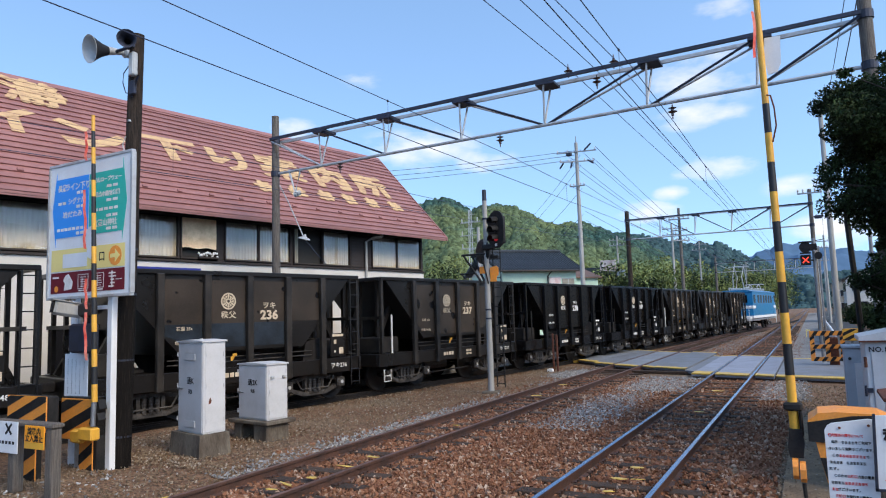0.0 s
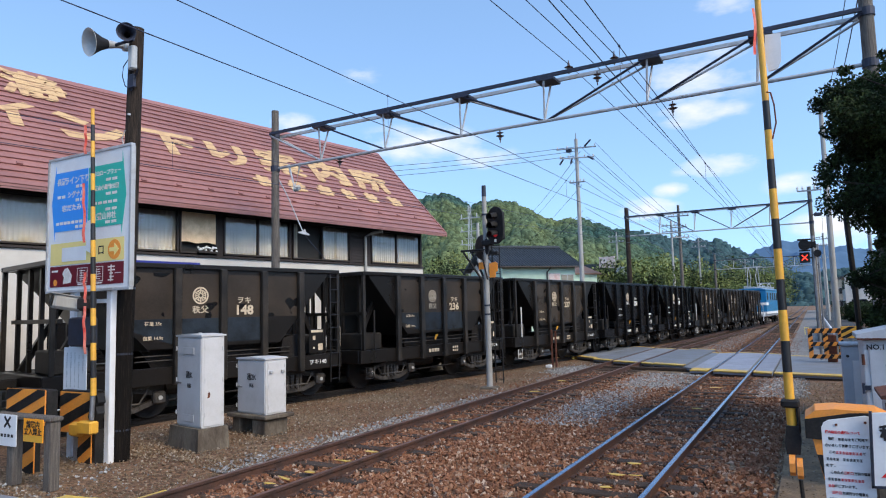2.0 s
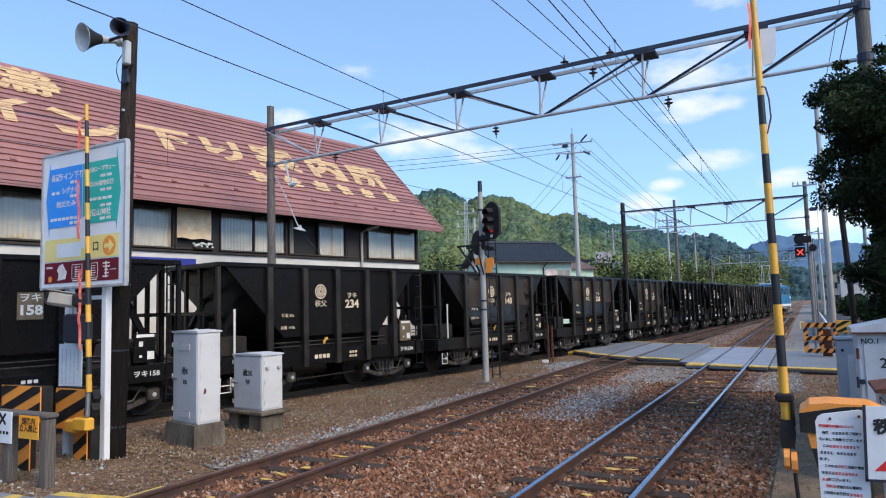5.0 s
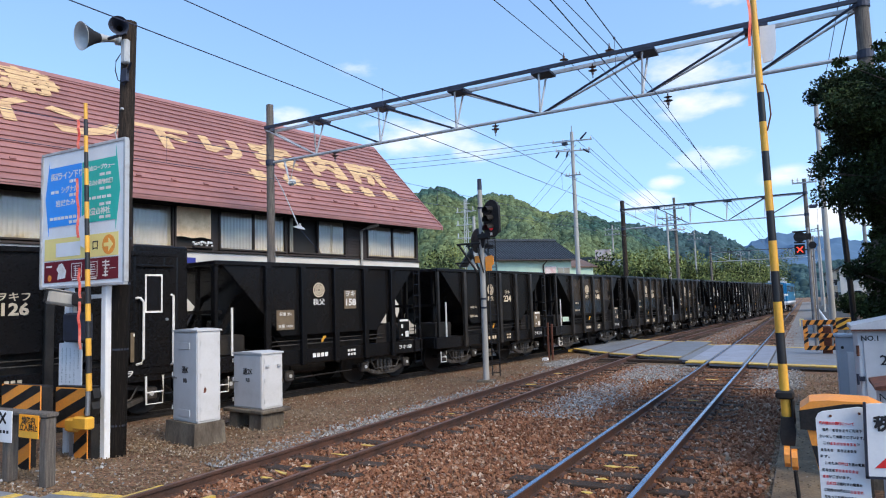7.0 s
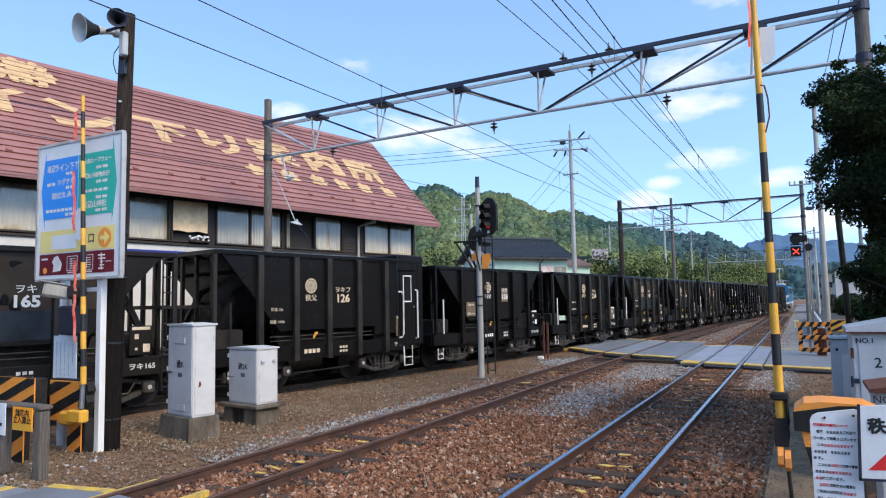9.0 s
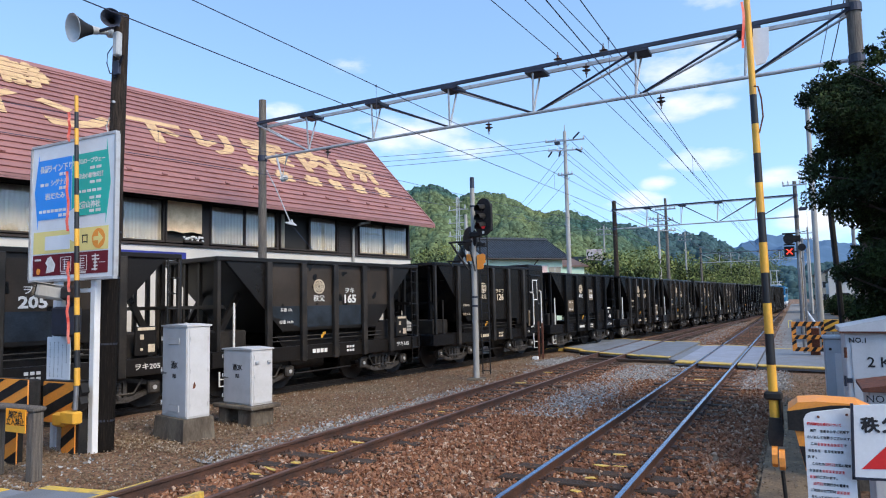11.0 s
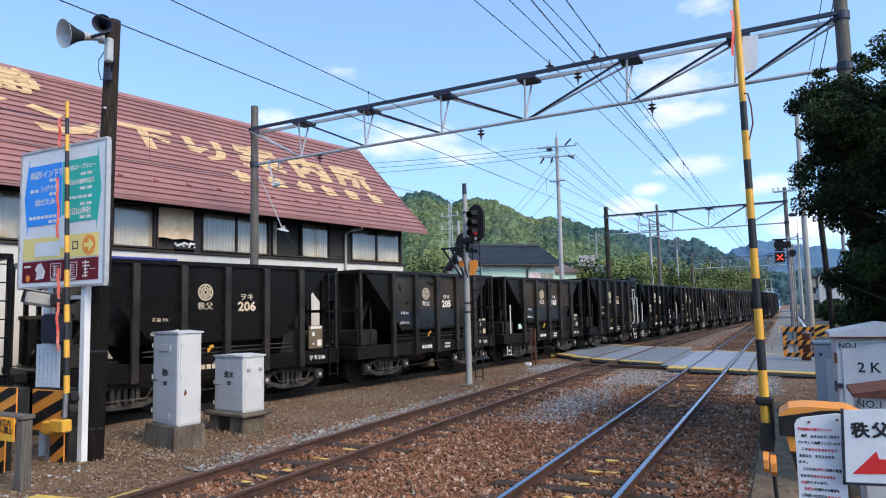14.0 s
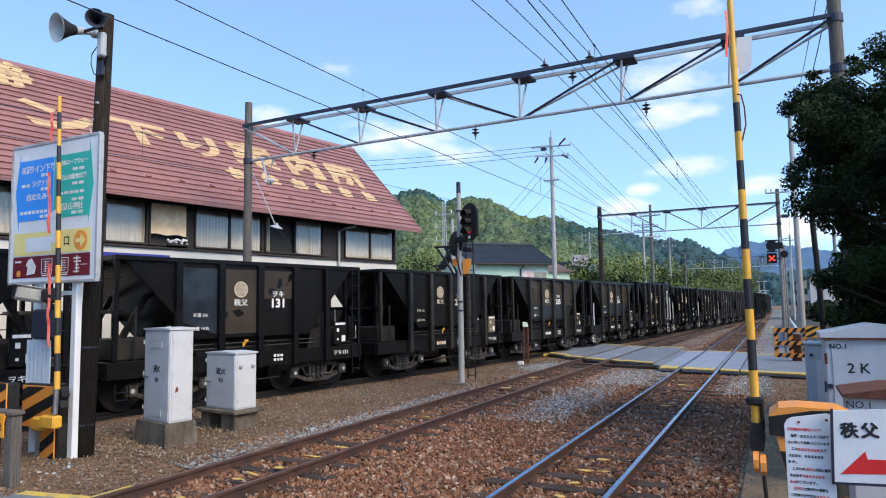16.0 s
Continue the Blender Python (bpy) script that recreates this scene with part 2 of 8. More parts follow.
M = dict(
    ground=ground_material(),
    ballast=two_stone("brown_ballast", (0.24, 0.098, 0.048), (0.315, 0.16, 0.088), (0.55, 0.44, 0.34), 60),
    greystone=two_stone("grey_stone", (0.26, 0.255, 0.25), (0.38, 0.38, 0.375), (0.58, 0.58, 0.57), 60),
    tanstone=two_stone("tan_stone", (0.205, 0.14, 0.085), (0.295, 0.215, 0.14), (0.5, 0.44, 0.37), 60),
    rail_shine=mat("polished_rail_head", (0.27, 0.30, 0.38), 0.2, 1.0, 0.08, 2, 80, 0.03, stretch=(8, .2, 1), rvar=0.08),
    rail_rust=mat("rusty_rail", (0.10, 0.048, 0.033), 0.65, 0.1, 0.35, 4, 50, 0.3, (0.05, 0.03, 0.025)),
    rail_worn=mat("worn_rail_head", (0.20, 0.105, 0.075), 0.45, 0.4, 0.25, 3, 60, 0.1, (0.12, 0.065, 0.048)),
    sleeper=mat("weathered_sleeper", (0.078, 0.045, 0.026), 0.9, 0, 0.4, 6, 30, 0.6, (0.035, 0.025, 0.02), stretch=(1, 8, 8), pieces=0.4),
    concrete=mat("concrete", (0.33, 0.32, 0.29), 0.85, 0, 0.18, 2.5, 50, 0.25, (0.2, 0.185, 0.16)),
    concrete_dark=mat("stained_concrete", (0.165, 0.14, 0.108), 0.9, 0, 0.3, 3, 40, 0.35, (0.07, 0.052, 0.038), stretch=(1, 1, .4)),
    polecon=mat("concrete_pole", (0.40, 0.39, 0.37), 0.8, 0, 0.12, 1.5, 60, 0.12, (0.3, 0.29, 0.27), stretch=(3, 3, .5)),
    asphalt=mat("asphalt", (0.06, 0.06, 0.062), 0.9, 0, 0.3, 1.2, 90, 0.4, (0.045, 0.045, 0.045)),
    deck=mat("crossing_panel", (0.205, 0.225, 0.26), 0.7, 0, 0.2, 1.4, 60, 0.25, (0.16, 0.17, 0.185), pieces=0.18),
    deck_pale=mat("pale_crossing_panel", (0.27, 0.295, 0.37), 0.65, 0, 0.2, 1.4, 60, 0.25, (0.21, 0.225, 0.265), pieces=0.12),
    yellow=mat("worn_yellow_paint", (0.68, 0.45, 0.075), 0.7, 0, 0.2, 5, 40, 0.2, (0.34, 0.25, 0.13), amount=0.44),
    boom_yellow=mat("boom_yellow", (0.80, 0.42, 0.045), 0.45, 0, 0.08, 5, 50, 0.05, (0.7, 0.36, 0.05)),
    boom_black=mat("boom_black", (0.02, 0.02, 0.022), 0.45, 0, 0.2, 5, 50, 0.05),
    orange=mat("faded_orange_paint", (0.85, 0.31, 0.045), 0.55, 0, 0.12, 5, 40, 0.12, (0.72, 0.28, 0.07), amount=0.4),
    signal_orange=mat("vivid_orange_sheet", (1.0, 0.33, 0.03), 0.5, 0, 0.1, 6, 40, 0.1, (0.85, 0.3, 0.05)),
    black=mat("black_paint", (0.014, 0.014, 0.015), 0.55, 0, 0.3, 5, 50, 0.1, (0.028, 0.026, 0.025), spec=.22),
    steel=mat("galvanised_steel", (0.34, 0.35, 0.36), 0.5, 0.75, 0.15, 5, 60, 0.08, (0.26, 0.26, 0.27)),
    steel_dark=mat("dark_weathered_steel", (0.035, 0.042, 0.07), 0.55, 0.3, 0.25, 5, 60, 0.1, (0.025, 0.028, 0.04)),
    steel_pale=mat("pale_zinc_steel", (0.50, 0.51, 0.52), 0.55, 0.35, 0.12, 5, 60, 0.08, (0.36, 0.33, 0.31), amount=0.4),
    wood_dark=mat("tarred_wood", (0.009, 0.0075, 0.0065), 0.85, 0, 0.4, 5, 30, 0.5, (0.032, 0.024, 0.019), stretch=(14, 14, .7), amount=.36, spec=.12),
    wood_brown=mat("weathered_brown_pole", (0.062, 0.045, 0.034), 0.9, 0, 0.45, 5, 30, 0.7, (0.014, 0.011, 0.010), stretch=(14, 14, .7), amount=.5, spec=.2),
    wood_grey=mat("weathered_wood_pole", (0.17, 0.15, 0.13), 0.9, 0, 0.35, 4, 30, 0.6, (0.09, 0.075, 0.065), stretch=(14, 14, .7)),
    white_paint=mat("white_paint", (0.78, 0.79, 0.80), 0.5, 0, 0.04, 3, 50, 0.04, (0.72, 0.73, 0.74)),
    cabinet=mat("pale_grey_cabinet_paint", (0.58, 0.575, 0.58), 0.5, 0, 0.05, 3, 60, 0.05, (0.51, 0.505, 0.50), amount=0.42),
    cabinet_grey=mat("grey_cabinet_paint", (0.42, 0.45, 0.49), 0.5, 0, 0.06, 3, 60, 0.05, (0.36, 0.38, 0.41)),
    rust=mat("rust", (0.16, 0.055, 0.03), 0.85, 0.1, 0.35, 12, 60, 0.3, (0.08, 0.03, 0.02)),
    ink=mat("black_ink", (0.015, 0.015, 0.017), 0.6, 0, 0.1, 5, 30, 0),
    red_ink=mat("red_ink", (0.72, 0.025, 0.025), 0.5, 0, 0.08, 4, 30, 0),
    roof=mat("red_brown_roof_metal", (0.325, 0.148, 0.128), 0.42, 0, 0.1, 1.2, 30, 0.06, (0.27, 0.122, 0.106), pieces=0.1, stretch=(1, 1, 1)),
    roof_letter=mat("cream_roof_paint", (0.60, 0.40, 0.20), 0.6, 0, 0.14, 2.0, 30, 0.1, (0.46, 0.27, 0.15), amount=0.42),
    plaster=mat("white_plaster", (0.62, 0.59, 0.54), 0.8, 0, 0.05, 1.2, 50, 0.08, (0.55, 0.52, 0.475)),
    brown_wood=mat("dark_brown_timber", (0.032, 0.021, 0.017), 0.65, 0, 0.3, 3, 40, 0.2, (0.02, 0.014, 0.012), stretch=(2, 2, 10)),
    curtain=mat("cream_curtain", (0.33, 0.31, 0.255), 0.9, 0, 0.1, 2, 30, 0.1, (0.25, 0.23, 0.19)),
    blind=mat("tan_roller_blind", (0.90, 0.67, 0.43), 0.85, 0, 0.1, 3, 30, 0.1, (0.72, 0.5, 0.3)),
    # near-black colour standing for the darkness of unlit rooms
    dark_room=mat("unlit_room_black", (0.03, 0.028, 0.026), 0.9, 0, 0.2, 2, 20, 0),
    glass=glass_material("window_glass"),
    blue_sign=mat("blue_sign_paint", srgb(45, 150, 240), 0.45, 0, 0.03, 3, 30, 0),
    deep_blue=mat("deep_blue_paint", (0.02, 0.03, 0.25), 0.5, 0, 0.1, 3, 30, 0),
    green_sign=mat("green_sign_paint", srgb(40, 182, 166), 0.45, 0, 0.03, 3, 30, 0),
    maroon_sign=mat("maroon_sign_print", srgb(110, 25, 40), 0.45, 0, 0.1, 5, 30, 0),
    cream_sign=mat("pale_yellow_sign_paint", srgb(240, 220, 140), 0.5, 0, 0.03, 3, 30, 0),
    sign_orange=mat("orange_sign_paint", srgb(255, 165, 40), 0.5, 0, 0.05, 3, 30, 0),
    ribbon=mat("faded_red_ribbon", srgb(225, 75, 60), 0.7, 0, 0.15, 6, 40, 0.2, srgb(240, 140, 120)),
    wagon=mat("glossy_black_wagon_paint", (0.007, 0.007, 0.008), 0.22, 0, 0.3, 1.3, 30, 0.04, (0.010, 0.009, 0.009), rvar=0.09, spec=.28),
    wagon_worn=mat("dusty_black_wagon_paint", (0.014, 0.0115, 0.010), 0.3, 0, 0.3, 1.1, 25, 0.04, (0.011, 0.010, 0.0095), rvar=0.1, spec=.4),
    wagon_brown=wagon_film_material(),
    under=mat("sooty_and_shaded_steel", (0.012, 0.011, 0.011), 0.6, 0.1, 0.4, 4, 40, 0.3, (0.022, 0.018, 0.016), spec=.3),
    casting=mat("dusty_cast_steel", (0.075, 0.066, 0.058), 0.55, 0.15, 0.4, 5, 40, 0.25, (0.02, 0.018, 0.017)),
    faded_patch=mat("faded_number_patch", (0.17, 0.125, 0.075), 0.55, 0, 0.2, 6, 40, 0.05, (0.12, 0.085, 0.05)),
    pale_pink=mat("faded_pink_panel", (0.62, 0.42, 0.40), 0.7, 0, 0.15, 2, 30, 0.05, (0.7, 0.62, 0.6)),
    grey_gravel=mat("grey_gravel", (0.24, 0.235, 0.23), 0.95, 0, 0.45, 1.5, 14, 0.6, (0.15, 0.135, 0.12)),
    # darker than the bell: the shade inside the horn is put into its colour
    throat=mat("shade_dark_horn_throat", (0.03, 0.031, 0.034), 0.75, 0, 0.25, 4, 40, 0.05, spec=.15),
    soil=mat("dusty_lineside_soil", (0.28, 0.19, 0.105), 0.95, 0, 0.35, 3, 30, 0.5, (0.16, 0.105, 0.06)),
    lower_blue_grey=mat("blue_grey_lower_panel", (0.030, 0.040, 0.054), 0.2, 0, 0.15, 2, 30, 0.02, (0.018, 0.022, 0.028), rvar=.07, spec=.5),
    brown_tile=mat("brown_sheet_roof", (0.17, 0.10, 0.07), 0.7, 0, 0.2, 2, 30, 0.1, (0.11, 0.07, 0.055)),
    rib=mat("dusty_rib_paint", (0.038, 0.031, 0.025), 0.4, 0, 0.3, 2, 30, 0.05, (0.016, 0.014, 0.012), rvar=.1, spec=.4),
    wheel=mat("dark_wheel_steel", (0.018, 0.016, 0.015), 0.55, 0.2, 0.3, 5, 40, 0.15, (0.010, 0.009, 0.009), spec=.3),
    lettering=mat("white_lettering", (0.78, 0.77, 0.74), 0.6, 0, 0.08, 8, 60, 0, (0.66, 0.63, 0.58)),
    lettering_cream=mat("cream_lettering", (0.66, 0.55, 0.40), 0.6, 0, 0.1, 8, 60, 0, (0.5, 0.4, 0.28)),
    loco_blue=mat("blue_engine_paint", (0.015, 0.20, 0.42), 0.32, 0, 0.08, 2, 40, 0.04, (0.013, 0.17, 0.37)),
    leaf=mat("dark_leaf", (0.040, 0.062, 0.020), 0.7, 0, 0.3, 1.2, 20, 0, (0.014, 0.024, 0.010), islands=0.6, spec=.15),
    leaf_light=mat("light_leaf", (0.21, 0.225, 0.065), 0.65, 0, 0.3, .35, 3, 0, (0.10, 0.14, 0.045), islands=0.45, spec=.2),
    bark=mat("bark", (0.07, 0.055, 0.042), 0.95, 0, 0.4, 6, 30, 0.8, stretch=(6, 6, 1)),
    tile_roof=mat("dark_tile_roof", (0.03, 0.037, 0.046), 0.45, 0, 0.2, 2, 30, 0.1, (0.022, 0.026, 0.032), pieces=0.15),
    mint=mat("mint_wall", (0.52, 0.68, 0.54), 0.85, 0, 0.06, 0.8, 20, 0.05, (0.46, 0.60, 0.48)),
    insulator=mat("brown_porcelain", (0.10, 0.06, 0.05), 0.25, 0, 0.1, 5, 30, 0),
    porcelain=mat("grey_porcelain", (0.45, 0.46, 0.46), 0.3, 0, 0.08, 5, 30, 0),
    wire=mat("weathered_copper_wire", (0.05, 0.06, 0.10), 0.6, 0.3, 0.2, 5, 30, 0),
    red_lamp=glow_material("lit_red_lamp", (0.5, 0.02, 0.03), 0.25),
    lens_dark=mat("unlit_lens", (0.012, 0.012, 0.014), 0.12, 0, 0.1, 5, 30, 0),
    amber=glow_material("lit_cross_lamp", (1.0, 0.06, 0.03), 1.0),
)


# ---- mesh building ----
class Shape:
    """Collects faces; turn shifts what is added next."""

    def __init__(self):
        self.v, self.f = [], []

    def add(self, verts, faces, m=None):
        k = len(self.v)
        self.v += [tuple(m @ Vector(p)) for p in verts] if m else [tuple(p) for p in verts]
        self.f += [tuple(i + k for i in f) for f in faces]
        return self

    def box(self, x0, x1, y0, y1, z0, z1, m=None, ch=0.0):
        if ch <= 0:
            vs = [(x, y, z) for z in (z0, z1) for y in (y0, y1) for x in (x0, x1)]
            return self.add(vs, [(0, 2, 3, 1), (4, 5, 7, 6), (0, 1, 5, 4), (2, 6, 7, 3), (0, 4, 6, 2), (1, 3, 7, 5)], m)
        c = min(ch, (x1 - x0) * .45, (y1 - y0) * .45, (z1 - z0) * .45)
        rings = []
        for z, i in ((z0, c), (z0 + c, 0), (z1 - c, 0), (z1, c)):
            k = c if i else c
            a0, a1, b0, b1 = x0 + i, x1 - i, y0 + i, y1 - i
            rings.append([(a0 + k, b0, z), (a1 - k, b0, z), (a1, b0 + k, z), (a1, b1 - k, z), (a1 - k, b1, z), (a0 + k, b1, z), (a0, b1 - k, z), (a0, b0 + k, z)])
        vs = [p for r in rings for p in r]
        fs = [tuple(reversed(range(8))), tuple(range(24, 32))]
        for r in range(3):
            fs += [(r * 8 + i, r * 8 + (i + 1) % 8, r * 8 + 8 + (i + 1) % 8, r * 8 + 8 + i) for i in range(8)]
        return self.add(vs, fs, m)

    def cyl(self, p0, p1, r0, r1=None, n=12, caps=True):
        r1 = r0 if r1 is None else r1
        p0, p1 = Vector(p0), Vector(p1)
        q = (p1 - p0).to_track_quat("Z", "Y")
        vs = []
        for p, r in ((p0, r0), (p1, r1)):
            vs += [p + q @ Vector((r * math.cos(2 * math.pi * i / n), r * math.sin(2 * math.pi * i / n), 0)) for i in range(n)]
        fs = [(i, (i + 1) % n, n + (i + 1) % n, n + i) for i in range(n)]
        if caps:
            fs += [tuple(reversed(range(n))), tuple(range(n, 2 * n))]
        return self.add(vs, fs)

    def tube(self, pts, r, n=6):
        """A bent pipe through the points, in one piece."""
        pts = [Vector(p) for p in pts]
        vs, fs = [], []
        for i, p in enumerate(pts):
            d = pts[min(i + 1, len(pts) - 1)] - pts[max(i - 1, 0)]
            ref = Vector((0, 0, 1)) if abs(d.normalized().z) < .95 else Vector((1, 0, 0))
            a = d.cross(ref).normalized()
            b = d.cross(a).normalized()
            vs += [p + r * (math.cos(2 * math.pi * k / n) * a + math.sin(2 * math.pi * k / n) * b) for k in range(n)]
            if i:
                fs += [((i - 1) * n + k, (i - 1) * n + (k + 1) % n, i * n + (k + 1) % n, i * n + k) for k in range(n)]
        fs += [tuple(range(n)), tuple(reversed(range((len(pts) - 1) * n, len(pts) * n)))]
        return self.add(vs, fs)

    def turned(self, profile, n=20, m=None, caps=True):
        """A body of revolution about z: profile of (radius, z)."""
        vs = [(r * math.cos(2 * math.pi * i / n), r * math.sin(2 * math.pi * i / n), z) for r, z in profile for i in range(n)]
        fs = [(k * n + i, k * n + (i + 1) % n, k * n + n + (i + 1) % n, k * n + n + i) for k in range(len(profile) - 1) for i in range(n)]
        if caps and profile[0][0] > 1e-5:
            fs.append(tuple(reversed(range(n))))
        if caps and profile[-1][0] > 1e-5:
            fs.append(tuple(range((len(profile) - 1) * n, len(profile) * n)))
        return self.add(vs, fs, m)

    def prism(self, poly, d0, d1, axis="y", m=None):
        """A flat outline given in the two other axes, thick from d0 to d1 along axis."""
        def put(a, b, d):
            return {"x": (d, a, b), "y": (a, d, b), "z": (a, b, d)}[axis]
        n = len(poly)
        vs = [put(a, b, d0) for a, b in poly] + [put(a, b, d1) for a, b in poly]
        fs = [tuple(range(n)), tuple(reversed(range(n, 2 * n)))] + [(i, n + i, n + (i + 1) % n, (i + 1) % n) for i in range(n)]
        return self.add(vs, fs, m)

    def mesh(self, name, smooth=False):
        me = bpy.data.meshes.new(name)
        me.from_pydata(self.v, [], self.f)
        bm = bmesh.new()
        bm.from_mesh(me)
        bmesh.ops.recalc_face_normals(bm, faces=bm.faces)
        bm.to_mesh(me)
        bm.free()
        if smooth:
            me.polygons.foreach_set("use_smooth", [True] * len(me.polygons))
            me.set_sharp_from_angle(angle=radians(40))
        return me


def part(name, shape, material, parent=None, label="", smooth=False, m=None):
    """Links a Shape, or a ready mesh, as one object under a thing or a part."""
    me = shape if isinstance(shape, bpy.types.Mesh) else shape.mesh(name, smooth)
    if not me.materials:
        me.materials.append(material)
    ob = new(name, me)
    if parent:
        ob.parent = parent
    if m:
        ob.matrix_basis = m
    if label:
        ob["label"] = label
    return ob


def thing(name, label, category, m=None, group="", kind=""):
    ob = new(name)
    ob.empty_display_size = 0.2
    if m:
        ob.matrix_basis = m
    return tagged(ob, label, category, group, kind)


def text_mesh(body, size, depth=0.003, spacing=1.0, bold=0.0):
    """Lettering in the x-z plane, centred, facing -y."""
    cu = bpy.data.curves.new("lettering", "FONT")
    cu.body, cu.size, cu.extrude, cu.resolution_u = body, size, depth, 2
    cu.align_x, cu.align_y, cu.space_character, cu.offset = "CENTER", "CENTER", spacing, bold
    ob = bpy.data.objects.new("lettering", cu)
    me = bpy.data.meshes.new_from_object(ob)
    bpy.data.objects.remove(ob)
    me.transform(pose(0, 0, 0, 90, 0, 0))
    return me


def bold_text(body, size, grow, spacing=1.0):
    """Heavier lettering: the outline laid down several times in a small circle."""
    sh = Shape()
    for k in range(6):
        one = text_mesh(body, size, .001, spacing)
        dx, dz = grow * math.cos(k * math.pi / 3), grow * math.sin(k * math.pi / 3)
        sh.add([(v.co.x + dx, v.co.y - .0002 * k, v.co.z + dz) for v in one.vertices], [tuple(q.vertices) for q in one.polygons])
    me = bpy.data.meshes.new("lettering")
    me.from_pydata(sh.v, [], sh.f)
    return me


def spline(ks, vs, q):
    """Natural cubic through the knots."""
    k, v, q = np.array(ks, float), np.array(vs, float), np.asarray(q, float)
    n, h = len(k), np.diff(k)
    a, b = np.eye(n), np.zeros(n)
    for i in range(1, n - 1):
        a[i, i - 1:i + 2] = h[i - 1], 2 * (h[i - 1] + h[i]), h[i]
        b[i] = 6 * ((v[i + 1] - v[i]) / h[i] - (v[i] - v[i - 1]) / h[i - 1])
    s = np.linalg.solve(a, b)
    i = np.clip(np.searchsorted(k, q) - 1, 0, n - 2)
    d, hh = q - k[i], h[i]
    return v[i] + d * ((v[i + 1] - v[i]) / hh - hh * (2 * s[i] + s[i + 1]) / 6) + d * d * s[i] / 2 + d ** 3 * (s[i + 1] - s[i]) / (6 * hh)


# ---- tracks ----
Z0 = -0.15                                 # ground level; rail heads at 0
CY = [-70, -40, -15, 0.28, 8.27, 16.23, 24.2, 32.16, 42.13, 52.14, 64.15, 80.12, 95, 110, 125, 150, 400]
CX = [-28.6, -21.8, -16.1, -12.75, -11.0, -9.41, -8.1, -6.95, -5.87, -4.80, -3.45, -1.84, -0.72, -0.16, 0, 0, 0]
GY = np.arange(-70, 400.01, 0.25)
GX = spline(CY, CX, GY)
GX[GY > 125] = 0
GS = np.concatenate([[0], np.cumsum(np.hypot(np.diff(GX), np.diff(GY)))])
GS -= np.interp(0.28, GY, GS)


def on_train_track(s):
    y = np.interp(s, GS, GY)
    return float(np.interp(y, GY, GX)), float(y)


def track_b(y):
    """Centre of the middle track, which swings over to the train's track beyond the crossing."""
    if y < 36:
        return -3.97
    return float(spline([36, 51, 68, 84, 95], [-3.97, -3.35, -2.45, -1.5, -0.75], y)) if y < 95 else float(np.interp(y, GY, GX))


def rail_pair(name, label, xs, ys, head, web, group="railway tracks"):
    """A track: two rails of a flat-bottomed section swept along its centre line."""
    tr = thing(name, label, "railway track", group=group, kind="structure")
    sec = [(-0.065, -0.15), (0.065, -0.15), (0.065, -0.138), (0.012, -0.122), (0.012, -0.045), (0.034, -0.035), (0.034, -0.004), (-0.034, -0.004), (-0.034, -0.035), (-0.012, -0.045), (-0.012, -0.122), (-0.065, -0.138)]
    for side in (-0.566, 0.566):
        for nm, sc, mt in (("rail", sec, web), ("rail_head", [(-0.03, -0.01), (0.03, -0.01), (0.03, -0.002), (0.025, 0.001), (-0.025, 0.001), (-0.03, -0.002)], head)):
            sh = Shape()
            n = len(sc)
            for i, (x, y) in enumerate(zip(xs, ys)):
                j0, j1 = max(i - 1, 0), min(i + 1, len(xs) - 1)
                a = math.atan2(xs[j1] - xs[j0], ys[j1] - ys[j0])
                sh.v += [(x + (side + u) * math.cos(a), y - (side + u) * math.sin(a), w) for u, w in sc]
                if i:
                    k = (i - 1) * n
                    sh.f += [(k + q, k + (q + 1) % n, k + n + (q + 1) % n, k + n + q) for q in range(n)]
            if nm == "rail":
                rail = part(nm, sh, mt, tr)
            else:
                part(nm, sh, mt, rail)
    return tr


def sleepers(track, at, y0, y1, step=0.66):
    """Wooden sleepers bedded in the ballast, each its own piece."""
    me = Shape().box(-1.05, 1.05, -0.11, 0.11, -0.16, 0, ch=0.012).mesh("sleeper")
    me.materials.append(M["sleeper"])
    plate = Shape().box(-0.66, -0.47, -0.08, 0.08, 0, 0.012).box(0.47, 0.66, -0.08, 0.08, 0, 0.012)
    for s in (-0.67, -0.46, 0.46, 0.67):
        plate.cyl((s, 0.05, 0.01), (s, 0.05, 0.035), 0.014, n=6).cyl((s, -0.05, 0.01), (s, -0.05, 0.035), 0.014, n=6)
    plate = plate.mesh("tie_plate")
    plate.materials.append(M["rail_rust"])
    y = y0
    while y < y1:
        x = at(y)
        a = math.degrees(math.atan2(at(y + .5) - x, 0.5))
        m = pose(x + random.uniform(-.03, .03), y + random.uniform(-.03, .03), Z0 + 0.026 + random.uniform(-.014, .01), 0, 0, -a + random.uniform(-1.2, 1.2))
        ob = part("sleeper", me, None, track, m=m)
        if y < 30:
            part("tie_plate", plate, None, ob)
        y += step


# ---- the ground ----
def bank(x, y):
    """The earth is heaped a little round the cabinets, left of the siding."""
    return .085 * np.clip((-5.15 - x) / .8, 0, 1) * np.clip((12.5 - y) / 2.5, 0, 1) * np.clip((y - 5.9) / .7, 0, 1) * np.clip((x + 10.2) / .8, 0, 1)


